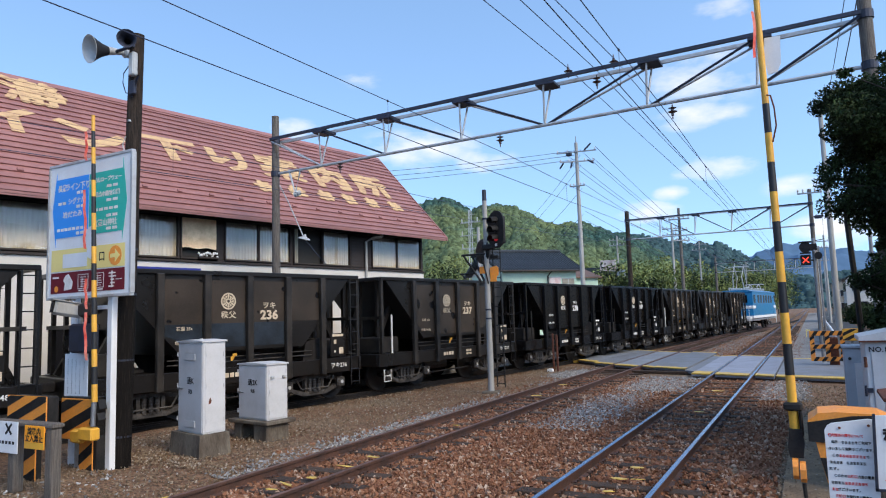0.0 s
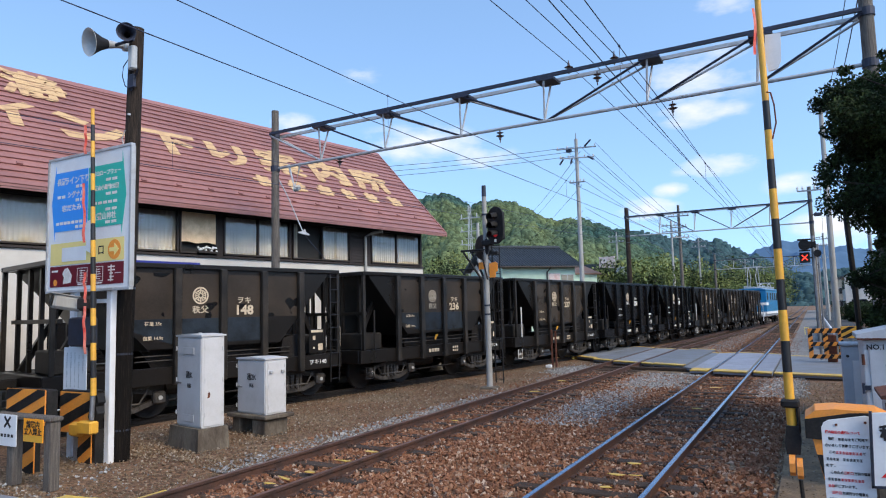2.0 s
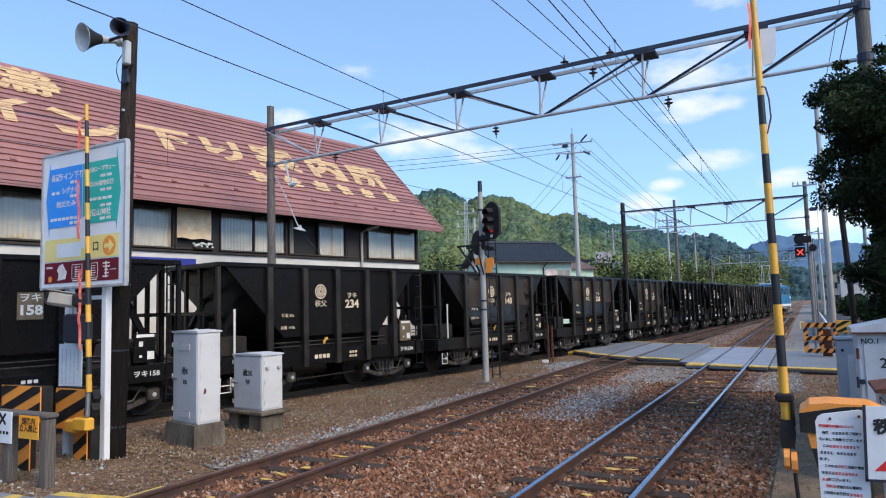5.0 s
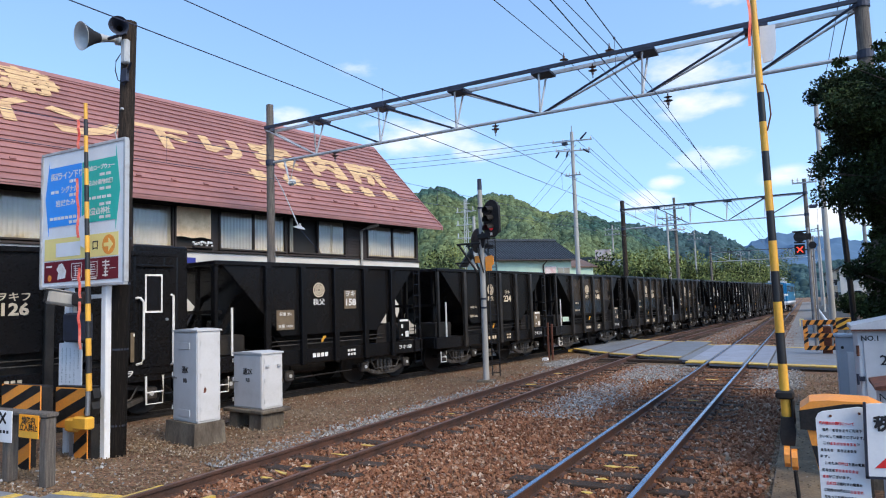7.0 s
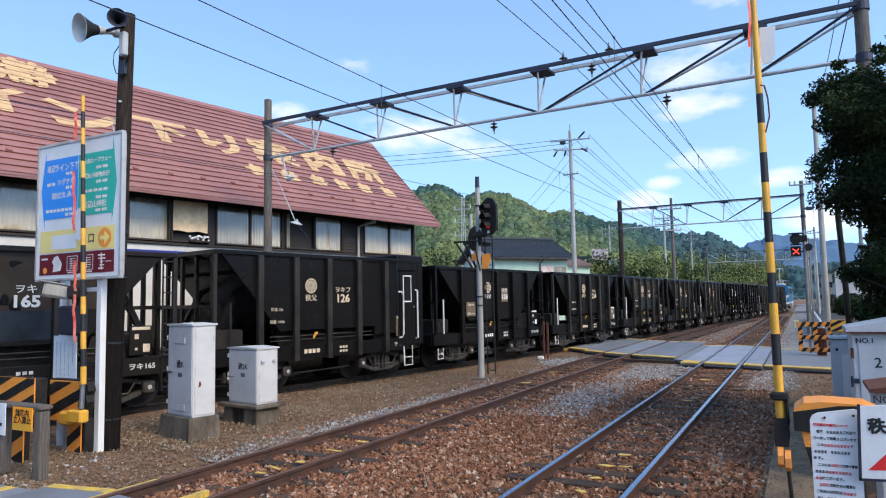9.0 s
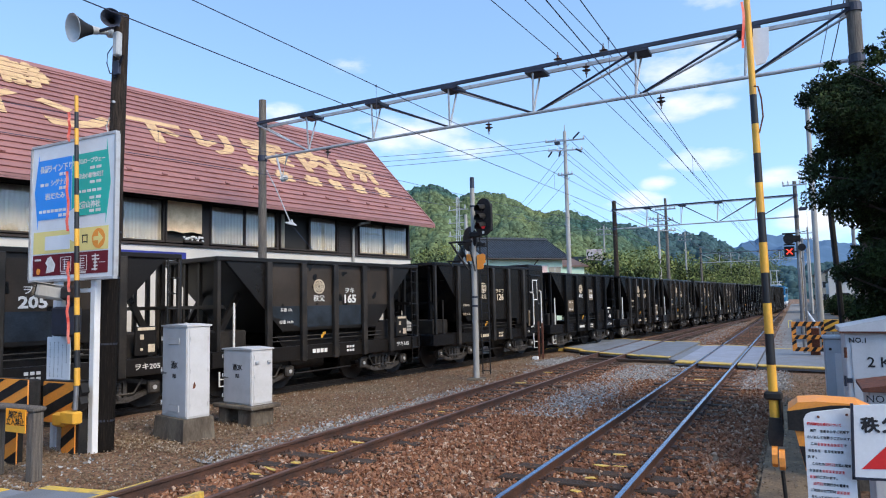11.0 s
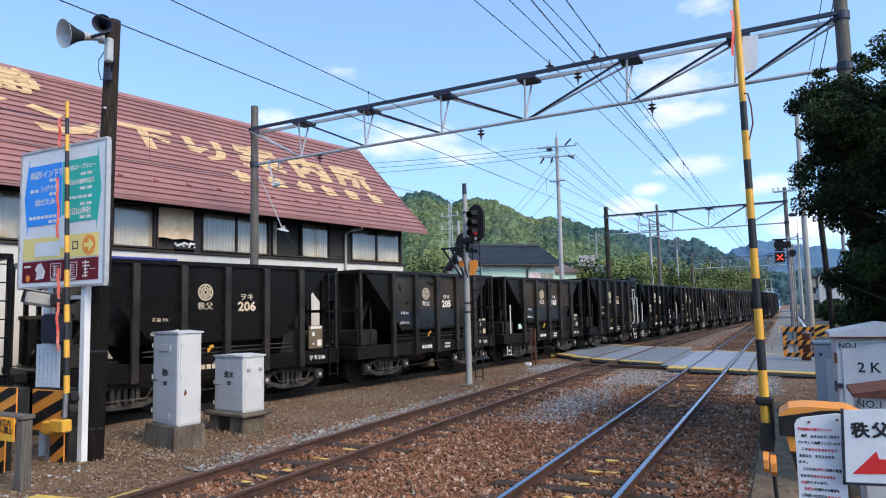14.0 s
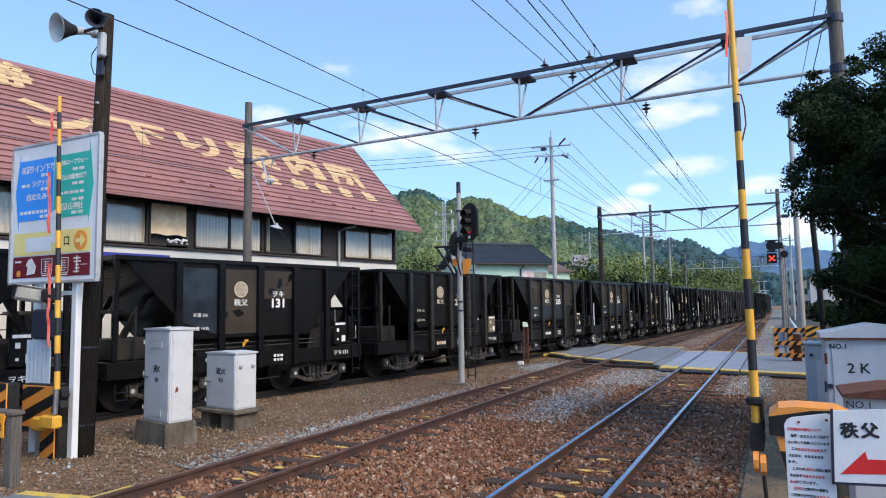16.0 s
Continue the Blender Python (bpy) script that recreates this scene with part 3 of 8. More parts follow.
def ground():
    """One sheet to the horizon, finer and slightly uneven near the tracks."""
    xs = sorted({*np.arange(-14, 10.01, 0.35).round(3), *np.linspace(-60, -14, 14).round(2), *np.linspace(10, 60, 14).round(2), -3000, -1200, -500, -200, 200, 500, 1200, 3000})
    ys = sorted({*np.arange(-4, 44.01, 0.4).round(3), *np.linspace(44, 160, 30).round(2), *np.linspace(-60, -4, 12).round(2), -1500, -400, 250, 400, 800, 1600, 3500})
    v, nx = [], len(xs)
    for y in ys:
        for x in xs:
            near = abs(x + 3) < 12 and -5 < y < 60
            z = Z0 - 0.02 + (0.035 * noise.noise((x * 0.7, y * 0.7, 0)) + 0.02 * noise.noise((x * 2.3, y * 2.3, 4)) if near else 0)
            v.append((x, y, z + float(bank(x, y))))
    f = [(j * nx + i, j * nx + i + 1, (j + 1) * nx + i + 1, (j + 1) * nx + i) for j in range(len(ys) - 1) for i in range(nx - 1)]
    sh = Shape()
    sh.v, sh.f = v, f
    tagged(part("ground", sh, M["ground"], smooth=True), "brown gravel and packed earth beside the railway tracks", "ground", kind="structure")


def stones(name, label, material, count, size, regions, seed, soft=False):
    """Loose stones scattered over stretches of the plan, one mesh; soft patches thin out towards their sides."""
    rng = np.random.default_rng(seed)
    base = np.array([(-1, -1, -.7), (1, -1, -.7), (1, 1, -.7), (-1, 1, -.7), (-.7, -.8, .7), (.8, -.7, .7), (.7, .8, .7), (-.8, .7, .7)])
    quads = np.array([(0, 3, 2, 1), (4, 5, 6, 7), (0, 1, 5, 4), (1, 2, 6, 5), (2, 3, 7, 6), (3, 0, 4, 7)])
    share = np.array([r[4] * (r[1] - r[0]) * (r[3] - r[2]) for r in regions], float)
    pick = rng.choice(len(regions), count, p=share / share.sum())
    reg = np.array([r[:4] for r in regions], float)[pick]
    u = rng.random((count, 2))
    if soft:
        u = (u + rng.random((count, 2))) * .62 - .12
        u[:, 1] = np.maximum(u[:, 1], 0)
    x, y = reg[:, 0] + u[:, 0] * (reg[:, 1] - reg[:, 0]), reg[:, 2] + u[:, 1] ** 1.25 * (reg[:, 3] - reg[:, 2])
    s = size * (0.45 + 0.9 * rng.random(count) ** 1.8)
    q = rng.normal(size=(count, 4))
    q /= np.linalg.norm(q, axis=1)[:, None]
    w, a, b, c = q.T
    rot = np.stack([1 - 2 * (b * b + c * c), 2 * (a * b - c * w), 2 * (a * c + b * w), 2 * (a * b + c * w), 1 - 2 * (a * a + c * c), 2 * (b * c - a * w), 2 * (a * c - b * w), 2 * (b * c + a * w), 1 - 2 * (a * a + b * b)], -1).reshape(-1, 3, 3)
    jit = base[None] * (1 + 0.35 * rng.normal(size=(count, 8, 3))) * np.stack([s, s * (0.6 + .4 * rng.random(count)), s * (.5 + .3 * rng.random(count))], -1)[:, None]
    v = np.einsum("nij,nkj->nki", rot, jit) + np.stack([x, y, Z0 + bank(x, y) + 0.25 * s], -1)[:, None]
    f = (quads[None] + 8 * np.arange(count)[:, None, None]).reshape(-1, 4)
    me = bpy.data.meshes.new(name)
    me.from_pydata(v.reshape(-1, 3).tolist(), [], f.tolist())
    tagged(part(name, me, material), label, "ballast", kind="stuff")


ground()
stones("ballast", "red-brown crushed ballast stones between the rails", M["ballast"], 54000, 0.0235,
       [(-2.9, 1.75, 5, 13, 3.0), (-2.9, 1.75, 13, 22.5, 1.3), (-4.8, -2.8, 5, 12, 2.4), (-4.8, -2.9, 12, 23, 1.0), (-2.5, 1.7, 30.5, 55, 0.35), (-5.6, -4.8, 9, 22, 0.3)], 3)
stones("gravel", "loose grey gravel heaped beside the sleepers", M["greystone"], 36000, 0.0185,
       [(-2.7, -1.4, 12.8, 19, 7), (-5.5, -4.7, 7.5, 17, 3.2), (-2.6, -0.8, 19.2, 22.9, 16), (0.85, 2.0, 18, 22.4, 9), (-6.0, -4.6, 22.5, 25.5, 5), (-8, -5, 4.8, 7, .3), (-5.5, -4.5, 20, 27, 1), (-2.6, -1.2, 32, 60, .8), (1.0, 2.2, 31, 60, .8)], 5, True)
stones("pebbles", "tan pebbles and earth along the lineside", M["tanstone"], 26000, 0.0132,
       [(-9.2, -4.9, 7.5, 20, 1.2), (-8.5, -4.9, 4.8, 8, 2.0), (-7.5, -4.8, 20, 27, .6), (1.8, 3.2, 12, 21.5, 1), (1.75, 2.7, 4.6, 14, 2.2)], 7)

ay = list(np.arange(-60, 8, 4.0)) + list(np.arange(8, 400, 8.0))
track_main = rail_pair("track_main", "main railway track with shiny worn rail heads", [0.0] * len(ay), ay, M["rail_shine"], M["rail_rust"])
by = list(np.arange(-60, 34, 4.0)) + list(np.arange(34, 93.1, 1.5))
track_middle = rail_pair("track_middle", "rusty siding track between platform and main line", [track_b(y) for y in by], by, M["rail_worn"], M["rail_rust"])
cy_ = list(np.arange(-60, 122, 2.0))
# web in the underframe's dark colour, standing for the train's shade on it
track_train = rail_pair("track_train", "station track under the ore train", [float(np.interp(y, GY, GX)) for y in cy_], cy_, M["casting"], M["under"])


# ---- the far crossing and the near one ----
def crossing_panel(x0, x1, ya0, ya1, yb0, yb1, z, yellow_near=True, yellow_far=True, wide=.32, deck="deck"):
    """A deck panel between or beside rails; its near edge runs from ya0 (left) to ya1, its far edge from yb0 to yb1."""
    p = thing("crossing_panel", "grey level-crossing deck panel with yellow painted edges", "crossing panel", group="level crossing deck panels", kind="structure")
    sh = Shape().prism([(x0, ya0), (x1, ya1), (x1, yb1), (x0, yb0)], z - 0.09, z, "z")
    part("deck_slab", sh, M[deck], p)
    # dark strip added to imitate the shadowed front below the slab
    part("bearer", Shape().prism([(x0 + .02, ya0 + .02), (x1 - .02, ya1 + .02), (x1 - .02, ya1 + .25), (x0 + .02, ya0 + .25)], Z0 - .02, z - .092, "z"), M["sleeper"], p, "dark timber strip added for the shade under the deck edge")
    if yellow_near:
        # the inner side of the strip is chipped, so it runs unevenly
        rng = random.Random(round(x0 * 100))
        n = max(2, round((x1 - x0) / .16))
        inner = [(x1 + (x0 - x1) * k / n, ya1 + (ya0 - ya1) * k / n + wide * (.8 + .3 * rng.random())) for k in range(n + 1)]
        part("edge_strip", Shape().prism([(x0, ya0 - .02), (x1, ya1 - .02)] + inner, z - 0.03, z + 0.006, "z"), M["yellow"], p, "worn yellow edge strip")
    if yellow_far:
        part("edge_strip", Shape().prism([(x0, yb0 - .26), (x1, yb1 - .26), (x1, yb1 + .02), (x0, yb0 + .02)], z - 0.03, z + 0.006, "z"), M["yellow"], p, "worn yellow edge strip")
    return p


for x0, x1, a, b, c, d, z, near, wide, deck in ((-1.2, -.64, 22.95, 22.9, 31.1, 31.4, 0.0, True, .8, "deck_pale"), (-.48, .48, 22.75, 22.4, 31.4, 30.9, .01, True, .6, "deck_pale"), (.64, 1.16, 22.65, 22.4, 31.0, 30.6, 0.0, True, .5, "deck_pale"),
                                               (1.2, 3.5, 22.75, 22.1, 30.4, 29.5, -.03, True, .5, "deck"), (-1.56, -1.23, 24.2, 23.9, 31.7, 31.3, -.02, False, .3, "deck"), (-2.72, -1.6, 24.95, 24.3, 33.6, 32.9, .03, True, .42, "deck"),
                                               (-3.32, -2.75, 25.75, 25.2, 33.9, 33.6, -.01, True, .35, "deck"), (-4.45, -3.48, 26.2, 25.6, 34.5, 34.0, 0.0, True, .38, "deck"), (-5.5, -4.62, 27.1, 26.5, 35.6, 34.8, 0.0, True, .4, "deck"),
                                               (-6.6, -5.53, 28.5, 27.5, 35.9, 35.7, 0.0, True, .5, "deck")):
    crossing_panel(x0, x1, a, b, c, d, z, near, True, wide, deck)
tagged(part("edge_board", Shape().prism([(-7.4, 28.3), (-6.55, 28.75), (-6.55, 29.5), (-7.4, 29.0)], Z0, -.03, "z"), M["yellow"]), "yellow-painted timber board at the deck's end", "timber board")
# the crossing that the boom gates close, cut by the picture's lower edge
crossing_panel(-0.48, 0.48, -2, -2, 4.7, 4.6, -0.01)
crossing_panel(-3.36, -0.66, -2, -2, 4.9, 4.75, -0.02)
inner = crossing_panel(-4.45, -3.46, -2, -2, 5.5, 5.4, -0.01, yellow_far=False)
part("edge_strip", Shape().box(-4.67, -4.59, 5.2, 6.15, -.14, -.015), M["yellow"], inner, "worn yellow edge strip")
part("edge_strip", Shape().box(-3.78, -3.71, 5.4, 6.1, -.14, -.03), M["yellow"], inner, "worn yellow edge strip")
outer = crossing_panel(-5.7, -4.62, -2, -2, 5.56, 5.7, -0.05, yellow_far=False)
part("edge_strip", Shape().prism([(-5.7, 5.44), (-4.8, 5.58), (-4.8, 5.72), (-5.7, 5.57)], -.12, -.044, "z"), M["yellow"], outer, "worn yellow edge strip")
apron = crossing_panel(-9.6, -5.74, -2, -2, 5.25, 5.4, -0.09, yellow_far=False)
part("edge_strip", Shape().prism([(-6.4, 4.6), (-6.24, 4.6), (-6.14, 5.37), (-6.3, 5.36)], -.12, -.084, "z"), M["yellow"], apron, "worn yellow edge strip")
tagged(part("walkway_board", Shape().box(-7.6, -1.0, 22.4, 22.62, Z0, Z0 + 0.09, pose(0, 1.3, 0, 0, 0, -8), ch=.01), M["sleeper"]), "long weathered timber board laid beside the crossing", "timber board")
tagged(part("pavement", Shape().box(1.82, 2.35, -3, 15.5, Z0 - .05, Z0 + 0.012, ch=0.01), M["soil"]), "dark earth-covered concrete strip beside the ballast", "concrete path", kind="structure")
tagged(part("gravel_shoulder", Shape().box(1.25, 3.3, 31.2, 200, Z0 - .05, Z0 + .02), M["grey_gravel"]), "grey gravel shoulder beside the lane", "gravel", kind="structure")
tagged(part("road", Shape().box(3.3, 5.8, 18.5, 240, Z0 - .05, Z0 + 0.03), M["asphalt"]), "grey asphalt lane running along the railway", "road", kind="structure")
tagged(part("cross_road", Shape().box(3.4, 14, -3, 6.0, Z0 - .05, Z0 + .035), M["asphalt"]), "asphalt road behind the crossing gate", "road", kind="structure")


# ---- station building ----
BA = radians(10.6)
BM = Matrix(((math.sin(BA), -math.cos(BA), 0, 0), (math.cos(BA), math.sin(BA), 0, 0), (0, 0, 1, 0), (0, 0, 0, 1)))  # local x along the wall, y away from the tracks
DW, DE, DR, ZE, ZR, UR, UL = 16.5, 15.6, 19.57, 5.32, 9.42, 22.93, -14.0


def window_unit(parent, u0, u1, panes, back, z0=3.98, z1=5.3):
    """A sliding sash window: timber frame, sashes with real glass, a cloth, and a near-black plate that paints the
    unlit room's darkness.
    """
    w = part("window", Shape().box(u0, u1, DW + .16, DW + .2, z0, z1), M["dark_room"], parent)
    fr = Shape()
    t = 0.055
    fr.box(u0, u1, DW - .06, DW + .12, z1 - t, z1, ch=.008).box(u0, u1, DW - .08, DW + .12, z0, z0 + t, ch=.008)
    fr.box(u0, u0 + t, DW - .06, DW + .12, z0 + t, z1 - t, ch=.008).box(u1 - t, u1, DW - .06, DW + .12, z0 + t, z1 - t, ch=.008)
    n = panes
    for k in range(1, n):
        c = u0 + (u1 - u0) * k / n
        fr.box(c - .035, c + .035, DW - .04, DW + .06, z0 + t, z1 - t, ch=.006)
    part("window_frame", fr, M["brown_wood"], w)
    for k in range(n):
        a, b = u0 + t + (u1 - u0 - 2 * t) * k / n, u0 + t + (u1 - u0 - 2 * t) * (k + 1) / n
        if back[k] not in ("open", "half", "blind"):
            g = part("pane", Shape().box(a, b, DW + .005, DW + .011, z0 + t, z1 - t), M["glass"], w)
            g.visible_shadow = False
        if back[k] in ("curtain", "half"):
            c0, c1 = (a, b) if back[k] == "curtain" else (a + .02, a + .22)
            sh, m = Shape(), max(8, int((c1 - c0) / 0.035))
            top, bot = z1 - t - .02, z0 + t + .01
            pts = [(c0 + (c1 - c0) * i / m, DW + .055 + 0.012 * math.sin(i * 1.9) + 0.008 * math.sin(i * .7)) for i in range(m + 1)]
            sh.v = [(x, y, z) for z in (bot, top) for x, y in pts]
            sh.f = [(i, i + 1, m + 2 + i, m + 1 + i) for i in range(m)]
            part("curtain", sh, M["curtain"], w, smooth=True)
        if back[k] == "blind":
            sh = Shape()
            sh.v = [(a + (b - a) * i / 12, DW - .03 + .012 * math.sin(i * 1.3 + j), z0 + .34 + (z1 - z0 - .4) * j / 4 + (.02 * math.sin(i * .9) if j == 0 else 0)) for j in range(5) for i in range(13)]
            sh.f = [(j * 13 + i, j * 13 + i + 1, (j + 1) * 13 + i + 1, (j + 1) * 13 + i) for j in range(4) for i in range(12)]
            part("blind", sh, M["blind"], w, "sun-bleached tan roller blind", smooth=True)
    return w


def station():
    st = thing("station_building", "two-storey station building with white walls and red-brown roof", "building", BM)
    # walls: the upper storey of dark boards, the white band and the white ground floor
    wins = [(-13.5, -11.0), (-10.5, -7.5), (-7, -4.5), (-4, -1.2), (-0.6, 2.0), (2.4, 4.8), (5.2, 7.82), (8.5, 9.9), (10.05, 11.33), (11.36, 12.62), (12.85, 15.45), (15.55, 18.25), (19.35, 22.28)]
    wall = Shape()
    edges = [UL] + [c for w in wins for c in w] + [22.4]
    for i in range(0, len(edges), 2):
        if edges[i + 1] - edges[i] > 0.01:
            wall.box(edges[i], edges[i + 1], DW, DW + .2, 3.95, ZE + .35)
    wall.box(UL, 22.4, DW, DW + .2, ZE - .02, ZE + .35)
    part("upper_wall", wall, M["brown_wood"], st, "dark brown boarded upper wall")
    for k, (u0, u1) in enumerate(((7.84, 8.48), (18.3, 19.3))):
        for z in np.arange(4.0, 5.25, 0.115):
            part("weatherboard", Shape().prism([(DW - .035, z), (DW, z + .115), (DW, z)], u0, u1, "x"), M["brown_wood"], st)
    part("lower_wall", Shape().box(UL, 22.4, DW - .03, DW + .2, Z0, 3.95), M["plaster"], st, "white plastered lower wall and band")
    part("gable_wall", Shape().prism([(DW + .2, Z0), (DR * 2 - DW, Z0), (DR * 2 - DW, ZE + .3), (DR, ZR - .12), (DW + .2, ZE + .3)], 22.2, 22.4, "x"), M["plaster"], st)
    part("end_wall", Shape().prism([(DW + .2, Z0), (DR * 2 - DW, Z0), (DR * 2 - DW, ZE + .3), (DR, ZR - .12), (DW + .2, ZE + .3)], UL, UL + .2, "x"), M["plaster"], st)
    part("back_wall", Shape().box(UL, 22.4, DR * 2 - DW - .2, DR * 2 - DW, Z0, ZE + .3), M["plaster"], st)
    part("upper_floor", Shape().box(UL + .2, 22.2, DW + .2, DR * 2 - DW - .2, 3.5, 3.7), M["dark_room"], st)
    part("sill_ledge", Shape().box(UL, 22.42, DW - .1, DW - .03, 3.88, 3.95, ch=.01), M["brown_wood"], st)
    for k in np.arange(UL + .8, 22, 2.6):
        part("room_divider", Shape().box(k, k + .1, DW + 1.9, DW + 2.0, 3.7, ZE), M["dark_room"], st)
    kinds = {12: ["curtain", "curtain"], 11: ["half", "curtain"], 10: ["curtain", "curtain"], 9: ["blind"], 8: ["curtain"], 6: ["curtain", "curtain"]}
    for k, (u0, u1) in enumerate(wins):
        ks = kinds.get(k, ["curtain", "curtain"])
        window_unit(st, u0, u1, len(ks), ks)
    # lower storey: shop windows seen under the wagons
    for u in np.arange(-12, 21, 3.3):
        w = part("lower_window", Shape().box(u, u + 2.2, DW - .05, DW - .032, .9, 2.0), M["lens_dark"], st)
        part("window_frame", Shape().box(u - .05, u + 2.25, DW - .07, DW - .05, 2.0, 2.06).box(u - .05, u + 2.25, DW - .07, DW - .05, .84, .9).box(u + 1.08, u + 1.13, DW - .07, DW - .05, .9, 2.0), M["steel"], w)
    part("flower_box", Shape().box(11.9, 12.55, DW - .2, DW - .06, 4.0, 4.06, ch=.01), M["brown_wood"], st)
    fl = Shape()
    for k in range(18):
        c = Vector((11.93 + .036 * k, DW - .13 + random.uniform(-.04, .04), 4.13 + random.uniform(-.06, .07)))
        fl.turned([(0.001, -.04), (.035, -.02), (.04, .01), (.001, .04)], 7, Matrix.Translation(c))
    part("ornament_row", fl, M["white_paint"], st, "row of white round ornaments in the open window")
    part("downpipe", Shape().tube([(18.98, DW - .1, 3.0), (18.98, DW - .1, 4.98), (19.1, DW - .3, 5.1), (19.25, DE + .15, 5.17)], .055, 10), M["polecon"], st, "grey rainwater downpipe", smooth=True)
    part("blue_board", Shape().box(7.9, 12.0, DW - .12, DW - .05, 3.5, 3.7, ch=.01), M["deep_blue"], st, "long deep-blue board under the windows")
    # roof: courses of metal sheet, each lapping the one below; far slope closes it
    slope = math.hypot(DR - DE, ZR - ZE)
    n, ang = 21, math.atan2(ZR - ZE, DR - DE)
    course = Shape().prism([(.0, -.02), (slope / n + .05, -.02), (slope / n + .05, -.014), (.03, .036), (-.02, .036), (-.02, .014), (.0, .012)], UL - .4, UR, "x").mesh("roof_course")
    course.materials.append(M["roof"])
    roof = part("roof", Shape().prism([(DE, ZE - .12), (DR, ZR - .1), (DR, ZR - .02), (DE, ZE - .04)], UL - .35, UR - .03, "x"), M["roof"], st, "red-brown lapped metal roof")
    for k in range(n):
        d = slope * k / n
        part("roof_course", course, None, roof, m=Matrix.Translation((0, DE + d * math.cos(ang), ZE + d * math.sin(ang))) @ pose(0, 0, 0, math.degrees(ang)))
    part("far_slope", Shape().prism([(DR, ZR - .1), (2 * DR - DE, ZE - .12), (2 * DR - DE, ZE), (DR, ZR + .02)], UL - .4, UR, "x"), M["roof"], roof)
    part("ridge_cap", Shape().prism([(DR - .16, ZR - .1), (DR, ZR + .07), (DR + .16, ZR - .1)], UL - .42, UR + .02, "x"), M["roof"], roof)
    part("verge_trim", Shape().prism([(DE - .03, ZE - .13), (DR, ZR - .1), (DR, ZR + .06), (DE - .03, ZE + .04)], UR, UR + .06, "x"), M["roof"], roof)
    part("fascia", Shape().box(UL - .4, UR, DE - .02, DE + .02, ZE - .07, ZE + .01), M["roof"], roof)
    part("soffit", Shape().prism([(DE + .02, ZE - .10), (DW, ZE + .16), (DW, ZE + .2), (DE + .02, ZE - .06)], UL - .3, UR - .04, "x"), M["brown_wood"], roof)
    guard = Shape().box(-.07, .07, -.02, .06, .02, .075).mesh("snow_guard")
    guard.materials.append(M["roof"])
    for u in np.arange(-13, 22.5, 1.05):
        part("snow_guard", guard, None, roof, m=Matrix.Translation((u, DE + .82 * math.cos(ang), ZE + .82 * math.sin(ang))) @ pose(0, 0, 0, math.degrees(ang)))
    # cream letters painted large across the courses
    strokes = {
        "イ": [[(.42, .78), (.66, .62), (.1, .1), (-.72, -.25), (-.8, .0), (-.1, .3)], [(-.06, .1), (.22, .24), (.22, -.78), (-.06, -.78)]],
        "ン": [[(-.82, .42), (-.62, .66), (-.02, .3), (-.16, .06)], [(-.78, -.42), (-.3, -.48), (.2, -.24), (.6, .2), (.84, .02), (.42, -.52), (-.1, -.78), (-.66, -.8)]],
        "下": [[(-.84, .72), (.84, .72), (.84, .46), (-.84, .46)], [(-.2, .46), (.1, .46), (.1, -.8), (-.2, -.8)], [(.1, .2), (.26, .32), (.7, .0), (.56, -.2), (.1, .04)]],
        "り": [[(-.72, .7), (-.44, .7), (-.42, .0), (-.1, .24), (.02, .06), (-.44, -.42), (-.72, -.34)], [(.2, .72), (.5, .72), (.5, -.2), (.3, -.56), (-.16, -.8), (-.28, -.6), (.06, -.4), (.2, -.1)]],
    }

    def letters(body, u, d, size, wide=1.0):
        """One painted letter, broken where the courses lap."""
        sh = Shape()
        if body in strokes:
            for poly in strokes[body]:
                sh.prism([(x * size * .55 * wide, z * size * .5) for x, z in poly], -.004, .004, "y")
        else:
            thick = .05 if body in "案瀞長" else .085
            for k in range(8):
                one = text_mesh(body, size, 0.004)
                dx, dz = thick * math.cos(k * math.pi / 4) * 1.3, thick * math.sin(k * math.pi / 4)
                sh.add([(v.co.x * wide + dx, v.co.y - .0006 * k, v.co.z + dz) for v in one.vertices], [tuple(q.vertices) for q in one.polygons])
        me = bpy.data.meshes.new("roof_letter")
        me.from_pydata(sh.v, [], sh.f)
        me.transform(pose(0, 0, 0, -90, 0, 0))
        whole = bmesh.new()
        whole.from_mesh(me)
        me.clear_geometry()
        out = bmesh.new()
        gap = slope / n
        for k in range(int((d - size) / gap), int((d + size) / gap) + 2):
            lo, hi = k * gap - d + .012, (k + 1) * gap - d - .022
            band = whole.copy()
            bmesh.ops.bisect_plane(band, geom=band.verts[:] + band.edges[:] + band.faces[:], plane_co=(0, lo, 0), plane_no=(0, -1, 0), clear_outer=True)
            bmesh.ops.bisect_plane(band, geom=band.verts[:] + band.edges[:] + band.faces[:], plane_co=(0, hi, 0), plane_no=(0, 1, 0), clear_outer=True)
            at = {v: out.verts.new(v.co) for v in band.verts}
            for q in band.faces:
                out.faces.new([at[v] for v in q.verts])
            band.free()
        out.to_mesh(me)
        out.free()
        whole.free()
        me.materials.append(M["roof_letter"])
        m = Matrix.Translation((u, DE + d * math.cos(ang) - .042 * math.sin(ang), ZE + d * math.sin(ang) + .042 * math.cos(ang))) @ pose(0, 0, 0, math.degrees(ang))
        part("roof_letter", me, None, roof, "cream painted roof letter", m=m)
